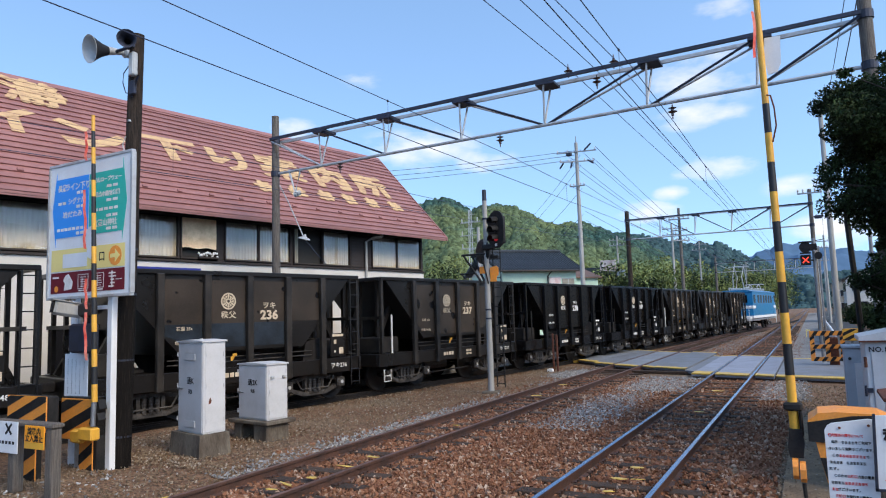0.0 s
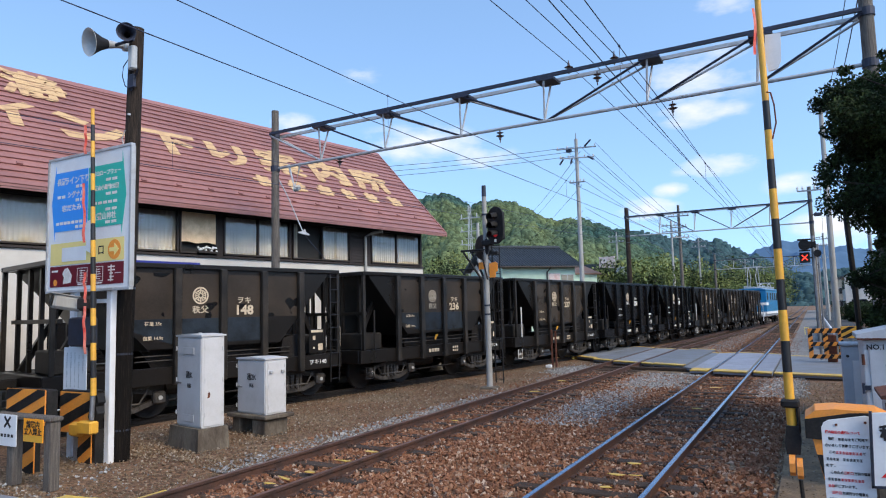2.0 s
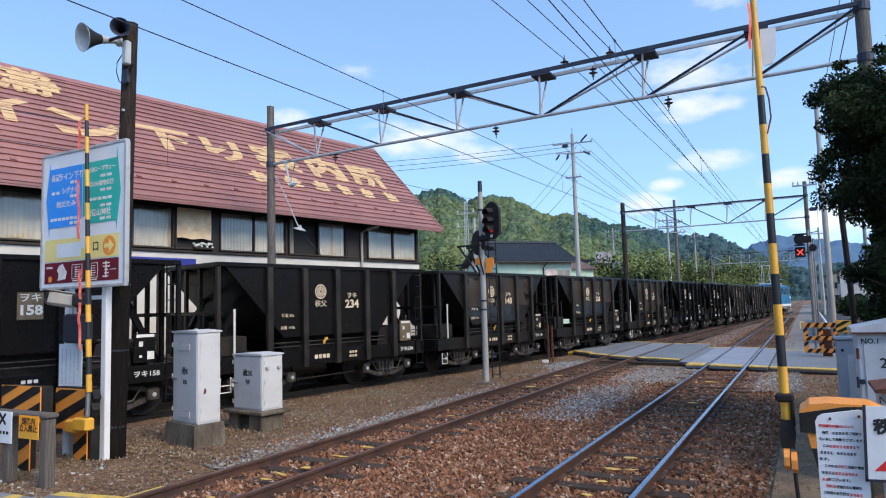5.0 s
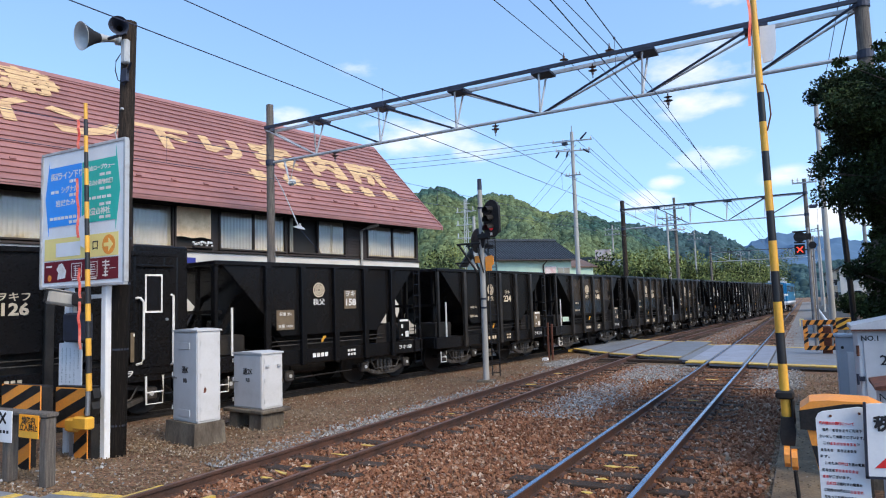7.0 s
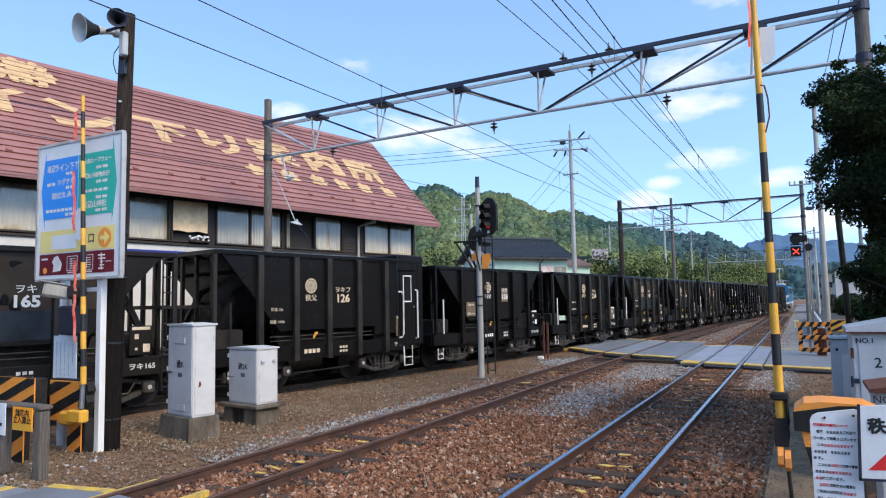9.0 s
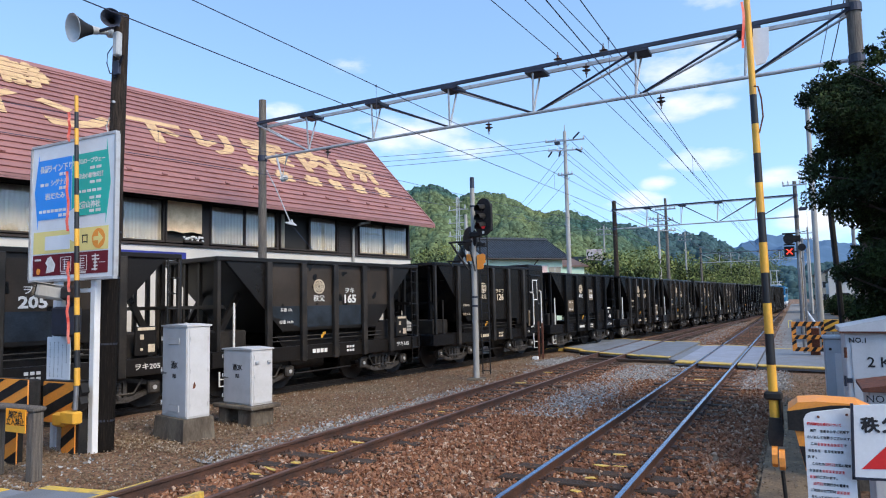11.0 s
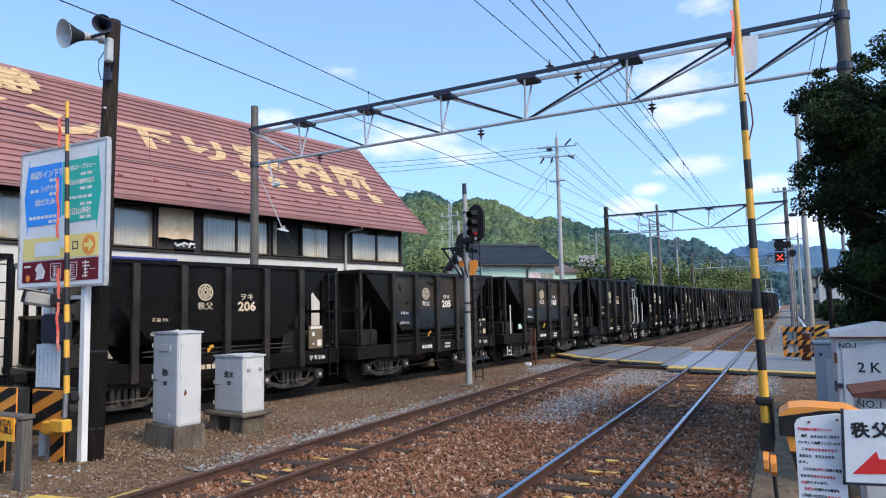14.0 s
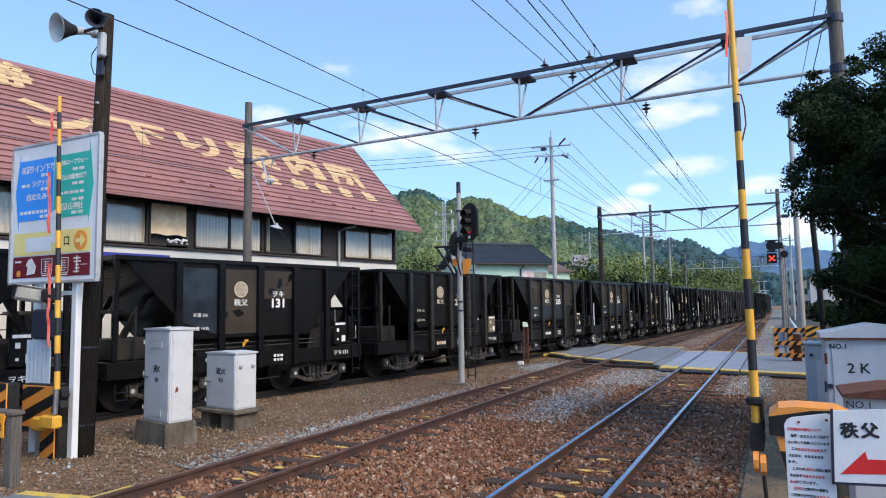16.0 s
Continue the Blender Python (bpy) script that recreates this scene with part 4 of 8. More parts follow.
    for ch, u, d, s in (("長", 5.7, 4.95, 1.25), ("瀞", 8.2, 4.85, 1.4), ("ラ", 5.1, 3.2, 1.3), ("イ", 7.2, 3.25, 1.6), ("ン", 9.35, 3.2, 1.75), ("下", 11.75, 3.2, 1.65), ("り", 13.95, 3.15, 1.65), ("案", 16.0, 3.1, 1.5), ("内", 18.35, 3.05, 1.5), ("所", 20.6, 3.0, 1.5)):
        letters(ch, u, d, s, 1.3)
    for u in (14.65, 16.05, 17.4, 18.55, 19.8, 21.1):
        sh = Shape()
        for k in range(4):
            sh.box(u - .33 + random.uniform(-.1, .1), u + .3 + random.uniform(-.1, .1), 1.56 + .13 * k, 1.67 + .13 * k, .038, .044)
        sh.box(u - .2, u - .02, 1.5, 2.14, .0385, .045).box(u + .1, u + .25, 1.54, 2.09, .0385, .045)
        part("roof_letter", sh, M["roof_letter"], roof, "small cream roof lettering", m=Matrix.Translation((0, DE, ZE)) @ pose(0, 0, 0, math.degrees(ang)))


station()
tagged(part("platform", Shape().box(-14, 24, 14.0, 16.45, Z0, 0.62, ch=.03), M["concrete"], m=BM), "low concrete station platform", "platform", kind="structure")


# ---- overhead line ----
def gantry(y, xl, xr, zt, zb, posts, label, nodes=None, tilt=0.0):
    """A truss beam between posts: twin top chords, one bottom chord, V-shaped uprights and diagonals falling to the middle."""
    g = thing("catenary_gantry", label, "catenary gantry", group="catenary gantries")
    mid = (xl + xr) / 2
    def up(x):
        return zt + tilt * (x - mid)
    def dn(x):
        return zb + tilt * (x - mid)
    for dy, mt in ((-.22, M["steel_dark"]), (.22, M["steel_pale"])):
        part("top_chord", Shape().prism([(xl, up(xl) - .04), (xr, up(xr) - .04), (xr, up(xr) + .04), (xl, up(xl) + .04)], y + dy - .03, y + dy + .03, "y"), mt, g)
    part("bottom_chord", Shape().cyl((xl, y, dn(xl)), (xr, y, dn(xr)), .04, n=8), M["steel_pale"], g, "pale tubular bottom chord", smooth=True)
    if nodes is None:
        n = max(4, round((xr - xl) / 2.3))
        nodes = [xl + (xr - xl) * k / n for k in range(1, n)]
    for x in nodes:
        part("gusset", Shape().box(x - .2, x + .24, y - .25, y + .25, up(x) - .1, up(x) - .045), M["steel_dark"], g)
        for dy in (-.2, .2):
            part("upright", Shape().cyl((x + .02 * (1 if dy > 0 else -1), y + dy, up(x) - .05), (x - .1, y, dn(x)), .024, n=6), M["steel_pale"], g)
    half = nodes.index(min(nodes, key=lambda q: abs(q - (mid + .9))))
    ends = [xl] + list(nodes) + [xr]
    for k in range(len(ends) - 1):
        a, b = ends[k], ends[k + 1]
        top, low = (a, b - .1) if k <= half else (b, a - .05)
        for dy, mt in ((-.2, M["steel_dark"] if k else M["steel_pale"]), (.2, M["steel_pale"])):
            part("brace", Shape().cyl((top, y + dy, up(top) - .05), (low, y, dn(low)), .027, n=6), mt, g)
    for x, ztop, r, mt in posts:
        part("post", Shape().cyl((x, y, Z0 - .1), (x, y, ztop), r * 1.15, r * .9, 16), mt, g, smooth=True)
        for z in (up(x), dn(x)):
            part("post_band", Shape().cyl((x, y, z - .08), (x, y, z + .08), r * 1.15, n=16), M["steel_dark"], g)
    return g


def insulator(x, y, z, up, parent):
    prof = [(.015, 0), (.015, .06), (.085, .075), (.03, .1), (.03, .14), (.1, .155), (.03, .19), (.03, .24), (.012, .25), (.012, .32)]
    m = Matrix.Translation((x, y, z)) @ (Matrix.Identity(4) if up else pose(0, 0, 0, 180))
    part("insulator", Shape().turned(prof, 12, m), M["insulator"], parent, "brown ribbed porcelain insulator", smooth=True)


g1 = gantry(15.1, -11.15, 3.5, 7.37, 6.38, [(-11.15, 8.03, .115, M["wood_grey"]), (3.58, 9.6, .125, M["wood_grey"])], "steel truss gantry on concrete posts over the tracks", [-9.36, -7.21, -4.95, -2.76, -.42, 1.75], .01)
part("hanger", Shape().tube([(-10.64, 15.1, 6.36), (-10.42, 15.1, 5.66), (-10.2, 15.1, 6.36)], .035, 6), M["steel_pale"], g1, "pale hanger under the bottom chord")
part("insulator", Shape().turned([(.03, 0), (.09, .03), (.04, .07), (.09, .11), (.04, .15), (.08, .19), (.02, .24)], 12, Matrix.Translation((-10.45, 15.1, 5.62)) @ pose(0, 0, 0, 0, 80, 0)), M["porcelain"], g1, "white porcelain insulator", smooth=True)
part("stay_rod", Shape().tube([(-11.0, 15.1, 5.95), (-10.69, 15.1, 5.45), (-10.12, 15.1, 4.36)], .016, 6), M["porcelain"], g1)
part("guard_disc", Shape().turned([(.02, .12), (.05, .05), (.17, .0), (.17, -.02), (.02, -.03)], 16, Matrix.Translation((-10.1, 15.1, 4.33)) @ pose(0, 0, 0, 0, 18, 0)), M["porcelain"], g1, "white guard disc on the stay", smooth=True)
part("lower_stay", Shape().tube([(-10.09, 15.1, 4.3), (-9.75, 15.6, 3.6)], .012, 5), M["steel_dark"], g1)
for x in (-2.23, -1.18):
    insulator(x, 15.1, 7.4, True, g1)
insulator(-1.58, 15.1, 7.33, False, g1)
for x in (-8.81, -4.0, .0):
    insulator(x, 15.1, 6.36, False, g1)
g2 = gantry(44, -7.8, 2.65, 7.8, 6.56, [(-7.8, 8.4, .15, M["wood_brown"]), (2.62, 8.62, .115, M["wood_grey"])], "distant steel truss gantry on posts over the tracks")
part("crossarm", Shape().box(2.0, 3.25, 43.84, 43.9, 8.34, 8.42), M["steel"], g2)
for x in (2.04, 2.3, 2.9, 3.2):
    part("insulator", Shape().turned([(.025, 0), (.06, .03), (.035, .09), (.065, .13), (.02, .24)], 8, Matrix.Translation((x, 43.87, 8.42))), M["steel_pale"], g2)
part("bracket_lamp", Shape().tube([(2.66, 43.9, 6.95), (2.9, 43.7, 7.08)], .025, 6).box(2.75, 3.15, 43.5, 43.8, 6.86, 7.04, ch=.04), M["steel_dark"], g2, "dark hooded lamp on a bracket")
g3 = gantry(95, -8.5, 3.2, 7.8, 6.6, [(-8.5, 8.6, .15, M["wood_grey"]), (3.2, 9, .15, M["polecon"])], "far steel truss gantry on posts over the tracks")


def wire(name, label, pts, r=0.012, sag=0.0):
    sh = Shape()
    line = []
    for (p, q) in zip(pts, pts[1:]):
        p, q = Vector(p), Vector(q)
        line += [p.lerp(q, i / 10) - Vector((0, 0, sag * 4 * (i / 10) * (1 - i / 10))) for i in range(1 if line else 0, 11)]
    sh.tube(line, r, 5)
    return tagged(part(name, sh, M["wire"]), label, "overhead wire", group="overhead wires")


def catenary(pts, drop, label):
    """A messenger wire with a contact wire under it and droppers between."""
    w = thing("catenary_wire", label, "overhead wire", group="overhead wires")
    up, down = [], []
    for p, q in zip(pts, pts[1:]):
        p, q = Vector(p), Vector(q)
        n = max(6, int((q - p).length / 4.5))
        for i in range(1 if up else 0, n + 1):
            a = p.lerp(q, i / n)
            up.append(a - Vector((0, 0, (.02 if p.y < 0 else .14) * 4 * (i / n) * (1 - i / n))))
            down.append(Vector((a.x, a.y, a.z - drop)))
            if i % 2 and i < n:
                part("dropper", Shape().tube([up[-1], down[-1]], .004, 4).turned([(.001, -.03), (.022, 0), (.001, .03)], 6, Matrix.Translation(up[-1])), M["wire"], w)
    part("messenger_wire", Shape().tube(up, .0075, 5), M["wire"], w)
    part("contact_wire", Shape().tube(down, .0075, 5), M["wire"], w)


catenary([(.0, -32, 5.95), (.03, 15.1, 5.95), (-.15, 44, 6.2), (-0.1, 95, 6.3), (0, 200, 6.4)], .58, "catenary over the main track")
catenary([(-5.35, -32, 5.93), (-4.0, 15.1, 5.93), (-3.8, 44, 6.2), (-1.6, 95, 6.3)], .58, "catenary over the middle track")
catenary([(-18.6, -32, 5.9), (-8.81, 15.1, 5.89), (-5.6, 44, 6.2), (-1.2, 95, 6.3)], .58, "catenary over the station track")
for x, z, xn in ((-2.23, 7.63, -4.4), (-1.16, 7.62, -3.35), (-1.56, 7.43, -3.3)):
    wire("feeder_wire", "feeder wire on the gantry tops", [(xn, -30, z), (x, 15.1, z), (x + .1, 44, z + .5), (x + .3, 95, z + .9), (x + .5, 200, z + .8)], .009, .05)
wire("power_cable", "power cable strung between pole tops", [(12, -6, 12), (3.55, 15.1, 8.1), (3.16, 30, 8.6), (3.2, 44, 8.6), (4, 90, 9.4)], .012, .4)
wire("power_cable", "thin cable to the lane pole", [(3.58, 15.1, 9.4), (3.16, 30, 9.3)], .01, .4)


# ---- signals, poles ----
def signal_mast():
    s = thing("railway_signal", "three-lamp railway signal showing red on a grey mast", "railway signal", Matrix.Translation((-5.77, 17.87, 0)))
    part("mast", Shape().cyl((0, 0, Z0 - .1), (0, 0, 3.0), .088, .078, 16).cyl((0, 0, 3.0), (0, 0, 5.3), .07, .064, 16), M["polecon"], s, smooth=True)
    part("mast_cap", Shape().cyl((0, 0, 5.3), (0, 0, 5.62), .066, .06, 16), M["steel_dark"], s, "dark mast top", smooth=True)
    for z in (1.9, 2.15, 4.75):
        part("mast_band", Shape().cyl((0, 0, z), (0, 0, z + .05), .09, n=16), M["steel_dark"], s)
    head = Shape()
    pts = [(.31 * math.cos(a), (.22 if math.sin(a) >= 0 else -.22) + .31 * math.sin(a)) for a in np.linspace(0, 2 * math.pi, 29)[:-1]]
    m = Matrix.Translation((.46, -.28, 4.4)) @ pose(0, 0, 0, 0, 0, -22)
    head.prism(pts, -.02, .03, "y", m)
    b = part("backplate", head, M["black"], s, "black oval backplate")
    part("lamp_case", Shape().box(-.15, .15, .03, .24, -.4, .4, m, ch=.03), M["black"], s)
    for k, z in enumerate((.25, 0, -.25)):
        part("lens", Shape().turned([(.001, .0), (.06, .006), (.085, -.01)], 16, m @ Matrix.Translation((0, -.03, z)) @ pose(0, 0, 0, 90)), M["red_lamp"] if k == 2 else M["lens_dark"], b, "lit red lens" if k == 2 else "dark unlit lens", smooth=True)
        hood = Shape()
        for j in range(11):
            a0, a1 = radians(-10 + 20 * j), radians(10 + 20 * j)
            q = [(.115 * math.cos(a), z + .115 * math.sin(a)) for a in (a0, a1)]
            hood.add([(q[0][0], -.02, q[0][1]), (q[1][0], -.02, q[1][1]), (q[1][0], -.26, q[1][1] - .03), (q[0][0], -.26, q[0][1] - .03)], [(0, 1, 2, 3)], m)
        part("hood", hood, M["black"], b)
    part("number_tag", Shape().box(-.04, .04, -.03, -.02, -.47, -.39, m), M["lettering"], b)
    part("bracket", Shape().box(-.06, .3, -.2, .0, 3.86, 4.02, ch=.03), M["black"], s, "black head bracket")
    part("bracket", Shape().tube([(.25, -.12, 3.94), (.46, -.15, 4.0)], .05, 8), M["black"], s)
    part("back_lamp", Shape().turned([(.36, 0), (.36, .03), (.3, .06), (.001, .07)], 20, Matrix.Translation((-.16, .12, 3.85)) @ pose(0, 0, 0, 90, 0, -33)), M["black"], s, "black shield of a reversed lamp", smooth=True)
    part("back_lamp_case", Shape().box(-.2, .0, .12, .38, 3.6, 4.1, ch=.04), M["black"], s)
    for x in (.13, .36):
        part("ladder_rail", Shape().tube([(x, .15, .0), (x, .15, 3.9)], .018, 6), M["black"], s)
    for z in np.arange(.1, 3.9, .27):
        part("ladder_rung", Shape().tube([(.13, .15, z), (.36, .15, z)], .012, 6), M["black"], s)
    for y in (-.3, .3):
        part("platform_bar", Shape().tube([(-.64, y, 3.74), (.1, y, 3.74)], .032, 6), M["black"], s)
        part("platform_brace", Shape().tube([(-.6, y, 3.76), (-.12, y * .4, 2.95)], .034, 6), M["black"], s)
        part("platform_brace", Shape().tube([(-.06, y * .5, 3.62), (.09, y * .4, 2.9)], .022, 6), M["black"], s)
    part("foot_bar", Shape().tube([(-.82, -.1, 3.22), (-.34, -.1, 3.22)], .026, 6), M["black"], s)
    part("foot_stay", Shape().tube([(-.76, -.1, 3.21), (-.62, -.1, 3.06)], .024, 6), M["black"], s)
    part("cross_plate", Shape().box(.1, .36, .0, .12, 3.62, 3.7, ch=.01), M["black"], s)
    part("orange_marker", Shape().box(-.19, -.03, -.1, -.07, 3.2, 3.4, ch=.01), M["signal_orange"], s, "vivid orange marker plate")
    part("orange_marker", Shape().prism([(.12, 2.96), (.3, 2.96), (.31, 3.1), (.37, 3.14), (.37, 3.36), (.3, 3.4), (.12, 3.36)], -.05, -.02, "y"), M["signal_orange"], s, "vivid orange marker plate with a notched edge")
    part("footing", Shape().box(-.22, .22, -.22, .22, Z0 - .05, Z0 + .06, ch=.03), M["concrete_dark"], s)


def crossing_signal():
    s = thing("crossing_indicator", "crossing indicator with a lit red cross on a grey post", "railway signal", Matrix.Translation((2.495, 28.2, .13)))
    part("post", Shape().cyl((0, 0, Z0 - .15), (0, 0, 4.3), .05, n=12).cyl((.14, .1, Z0 - .15), (.14, .1, 4.0), .035, n=12), M["steel"], s, smooth=True)
    part("lamp_box", Shape().box(-.46, -.12, -.1, .08, 3.33, 3.7, ch=.02), M["black"], s)
    for a in (45, -45):
        part("cross_lamp", Shape().box(-.14, .14, -.118, -.104, -.017, .017, Matrix.Translation((-.29, 0, 3.51)) @ pose(0, 0, 0, 0, a, 0)), M["amber"], s, "lit red bar of the cross")
    part("upper_lamp", Shape().cyl((-.28, -.25, 3.97), (-.28, .15, 3.97), .19, n=18).box(-.3, .1, -.05, .05, 3.85, 4.1, ch=.02), M["black"], s, smooth=True)
    part("hood", Shape().box(-.5, -.06, -.3, .1, 4.14, 4.18, ch=.01).box(-.46, -.1, -.2, -.02, 3.74, 3.78), M["black"], s)
    part("side_lamp", Shape().cyl((.12, -.1, 3.65), (.12, .1, 3.65), .13, n=16), M["black"], s)
    part("bracket", Shape().tube([(-.3, 0, 3.97), (0, 0, 3.97)], .03, 6).tube([(-.2, 0, 3.5), (0, 0, 3.5)], .03, 6).tube([(-.2, 0, 4.15), (.35, 0, 4.25)], .012, 5), M["black"], s)


signal_mast()
crossing_signal()


def utility_pole(x, y, h, r=.16, arms=(), label="grey concrete utility pole with crossarms", lean=0.0, wood=False):
    p = thing("utility_pole", label, "utility pole", pose(x, y, 0, 0, lean, 0), group="utility poles")
    part("shaft", Shape().cyl((0, 0, Z0 - .2), (0, 0, h), r, r * .62, 14), M["wood_grey"] if wood else M["polecon"], p, smooth=True)
    for z, w, a in arms:
        m = Matrix.Translation((0, 0, z)) @ pose(0, 0, 0, 0, 0, a)
        part("crossarm", Shape().box(-w, w, -.2, -.12, -.045, .045, m), M["steel"], p)
        for u in (-w + .08, -w * .45, w * .45, w - .08):
            part("insulator", Shape().turned([(.02, .04), (.05, .06), (.03, .12), (.06, .15), (.02, .24)], 8, m @ Matrix.Translation((u, -.16, 0))), M["porcelain"], p)
    return p


# tall pole behind the hall, with its arms and lines
tall = utility_pole(-12.75, 50, 15.0, .2, [(14.25, 1.5, 10), (13.5, 1.3, 20), (11.6, .6, 0)], "tall concrete power pole with stacked crossarms")
part("top_spike", Shape().cyl((0, 0, 15.0), (0, 0, 15.5), .035, n=8), M["steel"], tall)
for z in (6.2, 7.0, 7.8, 8.6):
    part("pole_step", Shape().box(-.28, .28, -.02, .02, z, z + .04), M["steel"], tall)
part("switch_gear", Shape().box(-.75, -.35, -.3, .0, 14.0, 14.25, ch=.03), M["steel_dark"], tall)
for a, b in (((.7, 14.3), (1.2, 14.75)), ((.9, 13.5), (1.35, 13.2)), ((-1.0, 13.5), (-1.3, 13.1)), ((-.3, 13.5), (-.45, 13.05))):
    part("strain_insulator", Shape().cyl((a[0], -.2, a[1]), (b[0], -.2, b[1]), .07, n=8), M["steel_dark"], tall)
for x, y, h, r, arms in ((3.12, 30, 9.6, .125, []), (4.0, 90, 10, .16, [(9.3, .8, 0), (8.6, .6, 0)]), (-9.5, 70, 10.5, .15, [(10, .9, 0), (9.4, .9, 0)]), (-10.5, 96, 11, .15, [(10.5, .9, 0), (9.8, .9, 0)]),
                         (-18.96, 45, 8.5, .17, []), (4.5, 130, 10, .15, [(9.3, .8, 0)]), (-7.5, 130, 10, .15, [(9.3, .8, 0)]), (-6.5, 165, 10, .15, [(9.3, .8, 0)]), (-20, 90, 12, .16, [(11.4, 1, 0), (10.7, 1, 0)]),
                         (-5.5, 200, 10, .15, [(9.3, .8, 0)]), (4.2, 170, 10, .15, [(9.3, .8, 0)]), (4, 215, 10, .15, [(9.3, .8, 0)])):
    utility_pole(x, y, h, r, arms)
utility_pole(-6.5, 56, 10.0, .16, [(9.1, .8, 0), (8.2, .6, 0), (7.4, .7, 30)], "weathered wooden utility pole with crossarms", wood=True)
for k in range(3):
    wire("power_cable", "power line to the tall pole", [(-48 - k, 38, 14.6 - .45 * k), (-12.9, 50, 14.4 - .35 * k)], .018, .7)
for dx, z in ((-1.3, 14.4), (0, 14.4), (1.2, 14.5), (-1, 13.6), (1, 13.6), (.2, 11.7), (.2, 9.6), (.2, 8.9)):
    wire("power_cable", "power line leaving the tall pole", [(-12.45 + dx, 50, z), (-10.5 + dx * .6, 96, min(z - 1.6, 10.6)), (-7.5 + dx * .5, 165, min(z - 1.8, 9.4))], .016, .5)
for z in (14.0, 13.2, 11.4, 9.4):
    wire("power_cable", "cable crossing to the lane", [(-12.45, 50, z), (-30, 78, z - 2.2)], .015, .5)
# lattice mast with antenna behind the left of the signal
mast = thing("lattice_mast", "thin lattice mast beyond the station roof", "lattice mast", Matrix.Translation((-27, 60, 0)))
lm = Shape()
for a in (0, 120, 240):
    c = (.35 * math.cos(radians(a)), .35 * math.sin(radians(a)))
    lm.tube([(*c, 0), (c[0] * .4, c[1] * .4, 12.5)], .04, 5)
for z in np.arange(5, 12.5, .7):
    lm.box(-.5, .5, -.02, .02, z, z + .04)
for z in (8.6, 9.9, 11.2):
    lm.box(-1.1, 1.1, -.03, .03, z, z + .07).cyl((-.9, 0, z), (-.9, 0, z + .5), .06, n=6).cyl((.8, 0, z), (.8, 0, z + .5), .06, n=6)
part("lattice", lm, M["steel_pale"], mast)


# ---- things by the near crossing ----
def speaker_pole():
    p = thing("loudspeaker_pole", "dark wooden pole carrying two horn loudspeakers", "pole", Matrix.Translation((-7.05, 7.25, 0)))
    part("shaft", Shape().cyl((.104, 0, 2.72), (.24, 0, 6.64), .1225, .105, 18), M["wood_brown"], p, "weathered brown upper shaft", smooth=True)
    part("tarred_foot", Shape().cyl((0, 0, Z0 - .2), (.104, 0, 2.72), .136, .1235, 18), M["wood_dark"], p, "black tarred lower shaft", smooth=True)
    for z in (.36, 1.5, 2.5, 3.2):
        part("band", Shape().cyl((.005 + .036 * z, 0, z), (.005 + .036 * z, 0, z + .03), .14 - .0045 * z, n=18).box(.1, .17, -.02, .02, z, z + .025), M["steel_dark"], p)
    part("conduit", Shape().tube([(.14, -.06, 2.55), (.14, -.06, 3.3)], .022, 8).tube([(.15, -.03, 1.5), (.15, -.03, 2.5)], .016, 8), M["white_paint"], p, "white conduit", smooth=True)
    for c, rz, rx, sc, mt, lab in (((-.22, -.36, 6.38), -8, 101, .96, M["porcelain"], "pale grey horn"), ((.40, -.3, 6.42), 50, 96, .62, M["steel_dark"], "dark horn turned the other way")):
        m = Matrix.Translation(c) @ pose(0, 0, 0, rx, 0, rz) @ Matrix.Scale(sc, 4)
        prof = [(.045, -.44), (.052, -.32), (.075, -.16), (.12, -.02), (.185, .1), (.222, .14), (.23, .142), (.226, .132)]
        # the inner surface gets its own dark colour, imitating shade in the mouth
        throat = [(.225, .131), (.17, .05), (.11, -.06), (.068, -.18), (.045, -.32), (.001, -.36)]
        h = part("horn", Shape().turned(prof, 26, m, caps=False), mt, p, lab, smooth=True)
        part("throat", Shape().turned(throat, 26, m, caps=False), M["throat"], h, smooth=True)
        part("driver", Shape().turned([(.001, -.62), (.085, -.61), (.09, -.45), (.05, -.42)], 16, m), mt, h, smooth=True)
    part("junction_box", Shape().box(.29, .41, -.2, -.1, 5.9, 6.28, ch=.02), M["porcelain"], p, "pale junction box")
    part("bracket", Shape().tube([(.25, -.1, 5.72), (.5, -.16, 5.88), (.25, -.1, 5.6)], .018, 6), M["steel_dark"], p)
    part("terminal_box", Shape().box(.24, .38, -.15, -.1, 5.62, 5.84, ch=.01), M["steel_dark"], p)
    part("horn_arm", Shape().tube([(-.2, -.1, 6.42), (.3, -.1, 6.42)], .025, 6), M["steel_dark"], p)
    part("cable", Shape().tube([(.2, -.12, 6.1), (.1, -.13, 6.0), (.08, -.13, 5.85), (.14, -.12, 5.68), (.24, -.11, 5.64)], .008, 5), M["black"], p, "hanging loop of cable")
    part("cable", Shape().tube([(.16, -.12, 4.98), (.1, -.13, 4.85), (.14, -.12, 4.72), (.2, -.1, 4.7)], .012, 5), M["steel_pale"], p, "pale coiled cable end")
    for z in (4.0, 4.6, 5.2):
        part("staple", Shape().box(.14 + .0345 * (z - 2.7), .17 + .0345 * (z - 2.7), -.14, -.1, z, z + .03), M["steel_pale"], p)


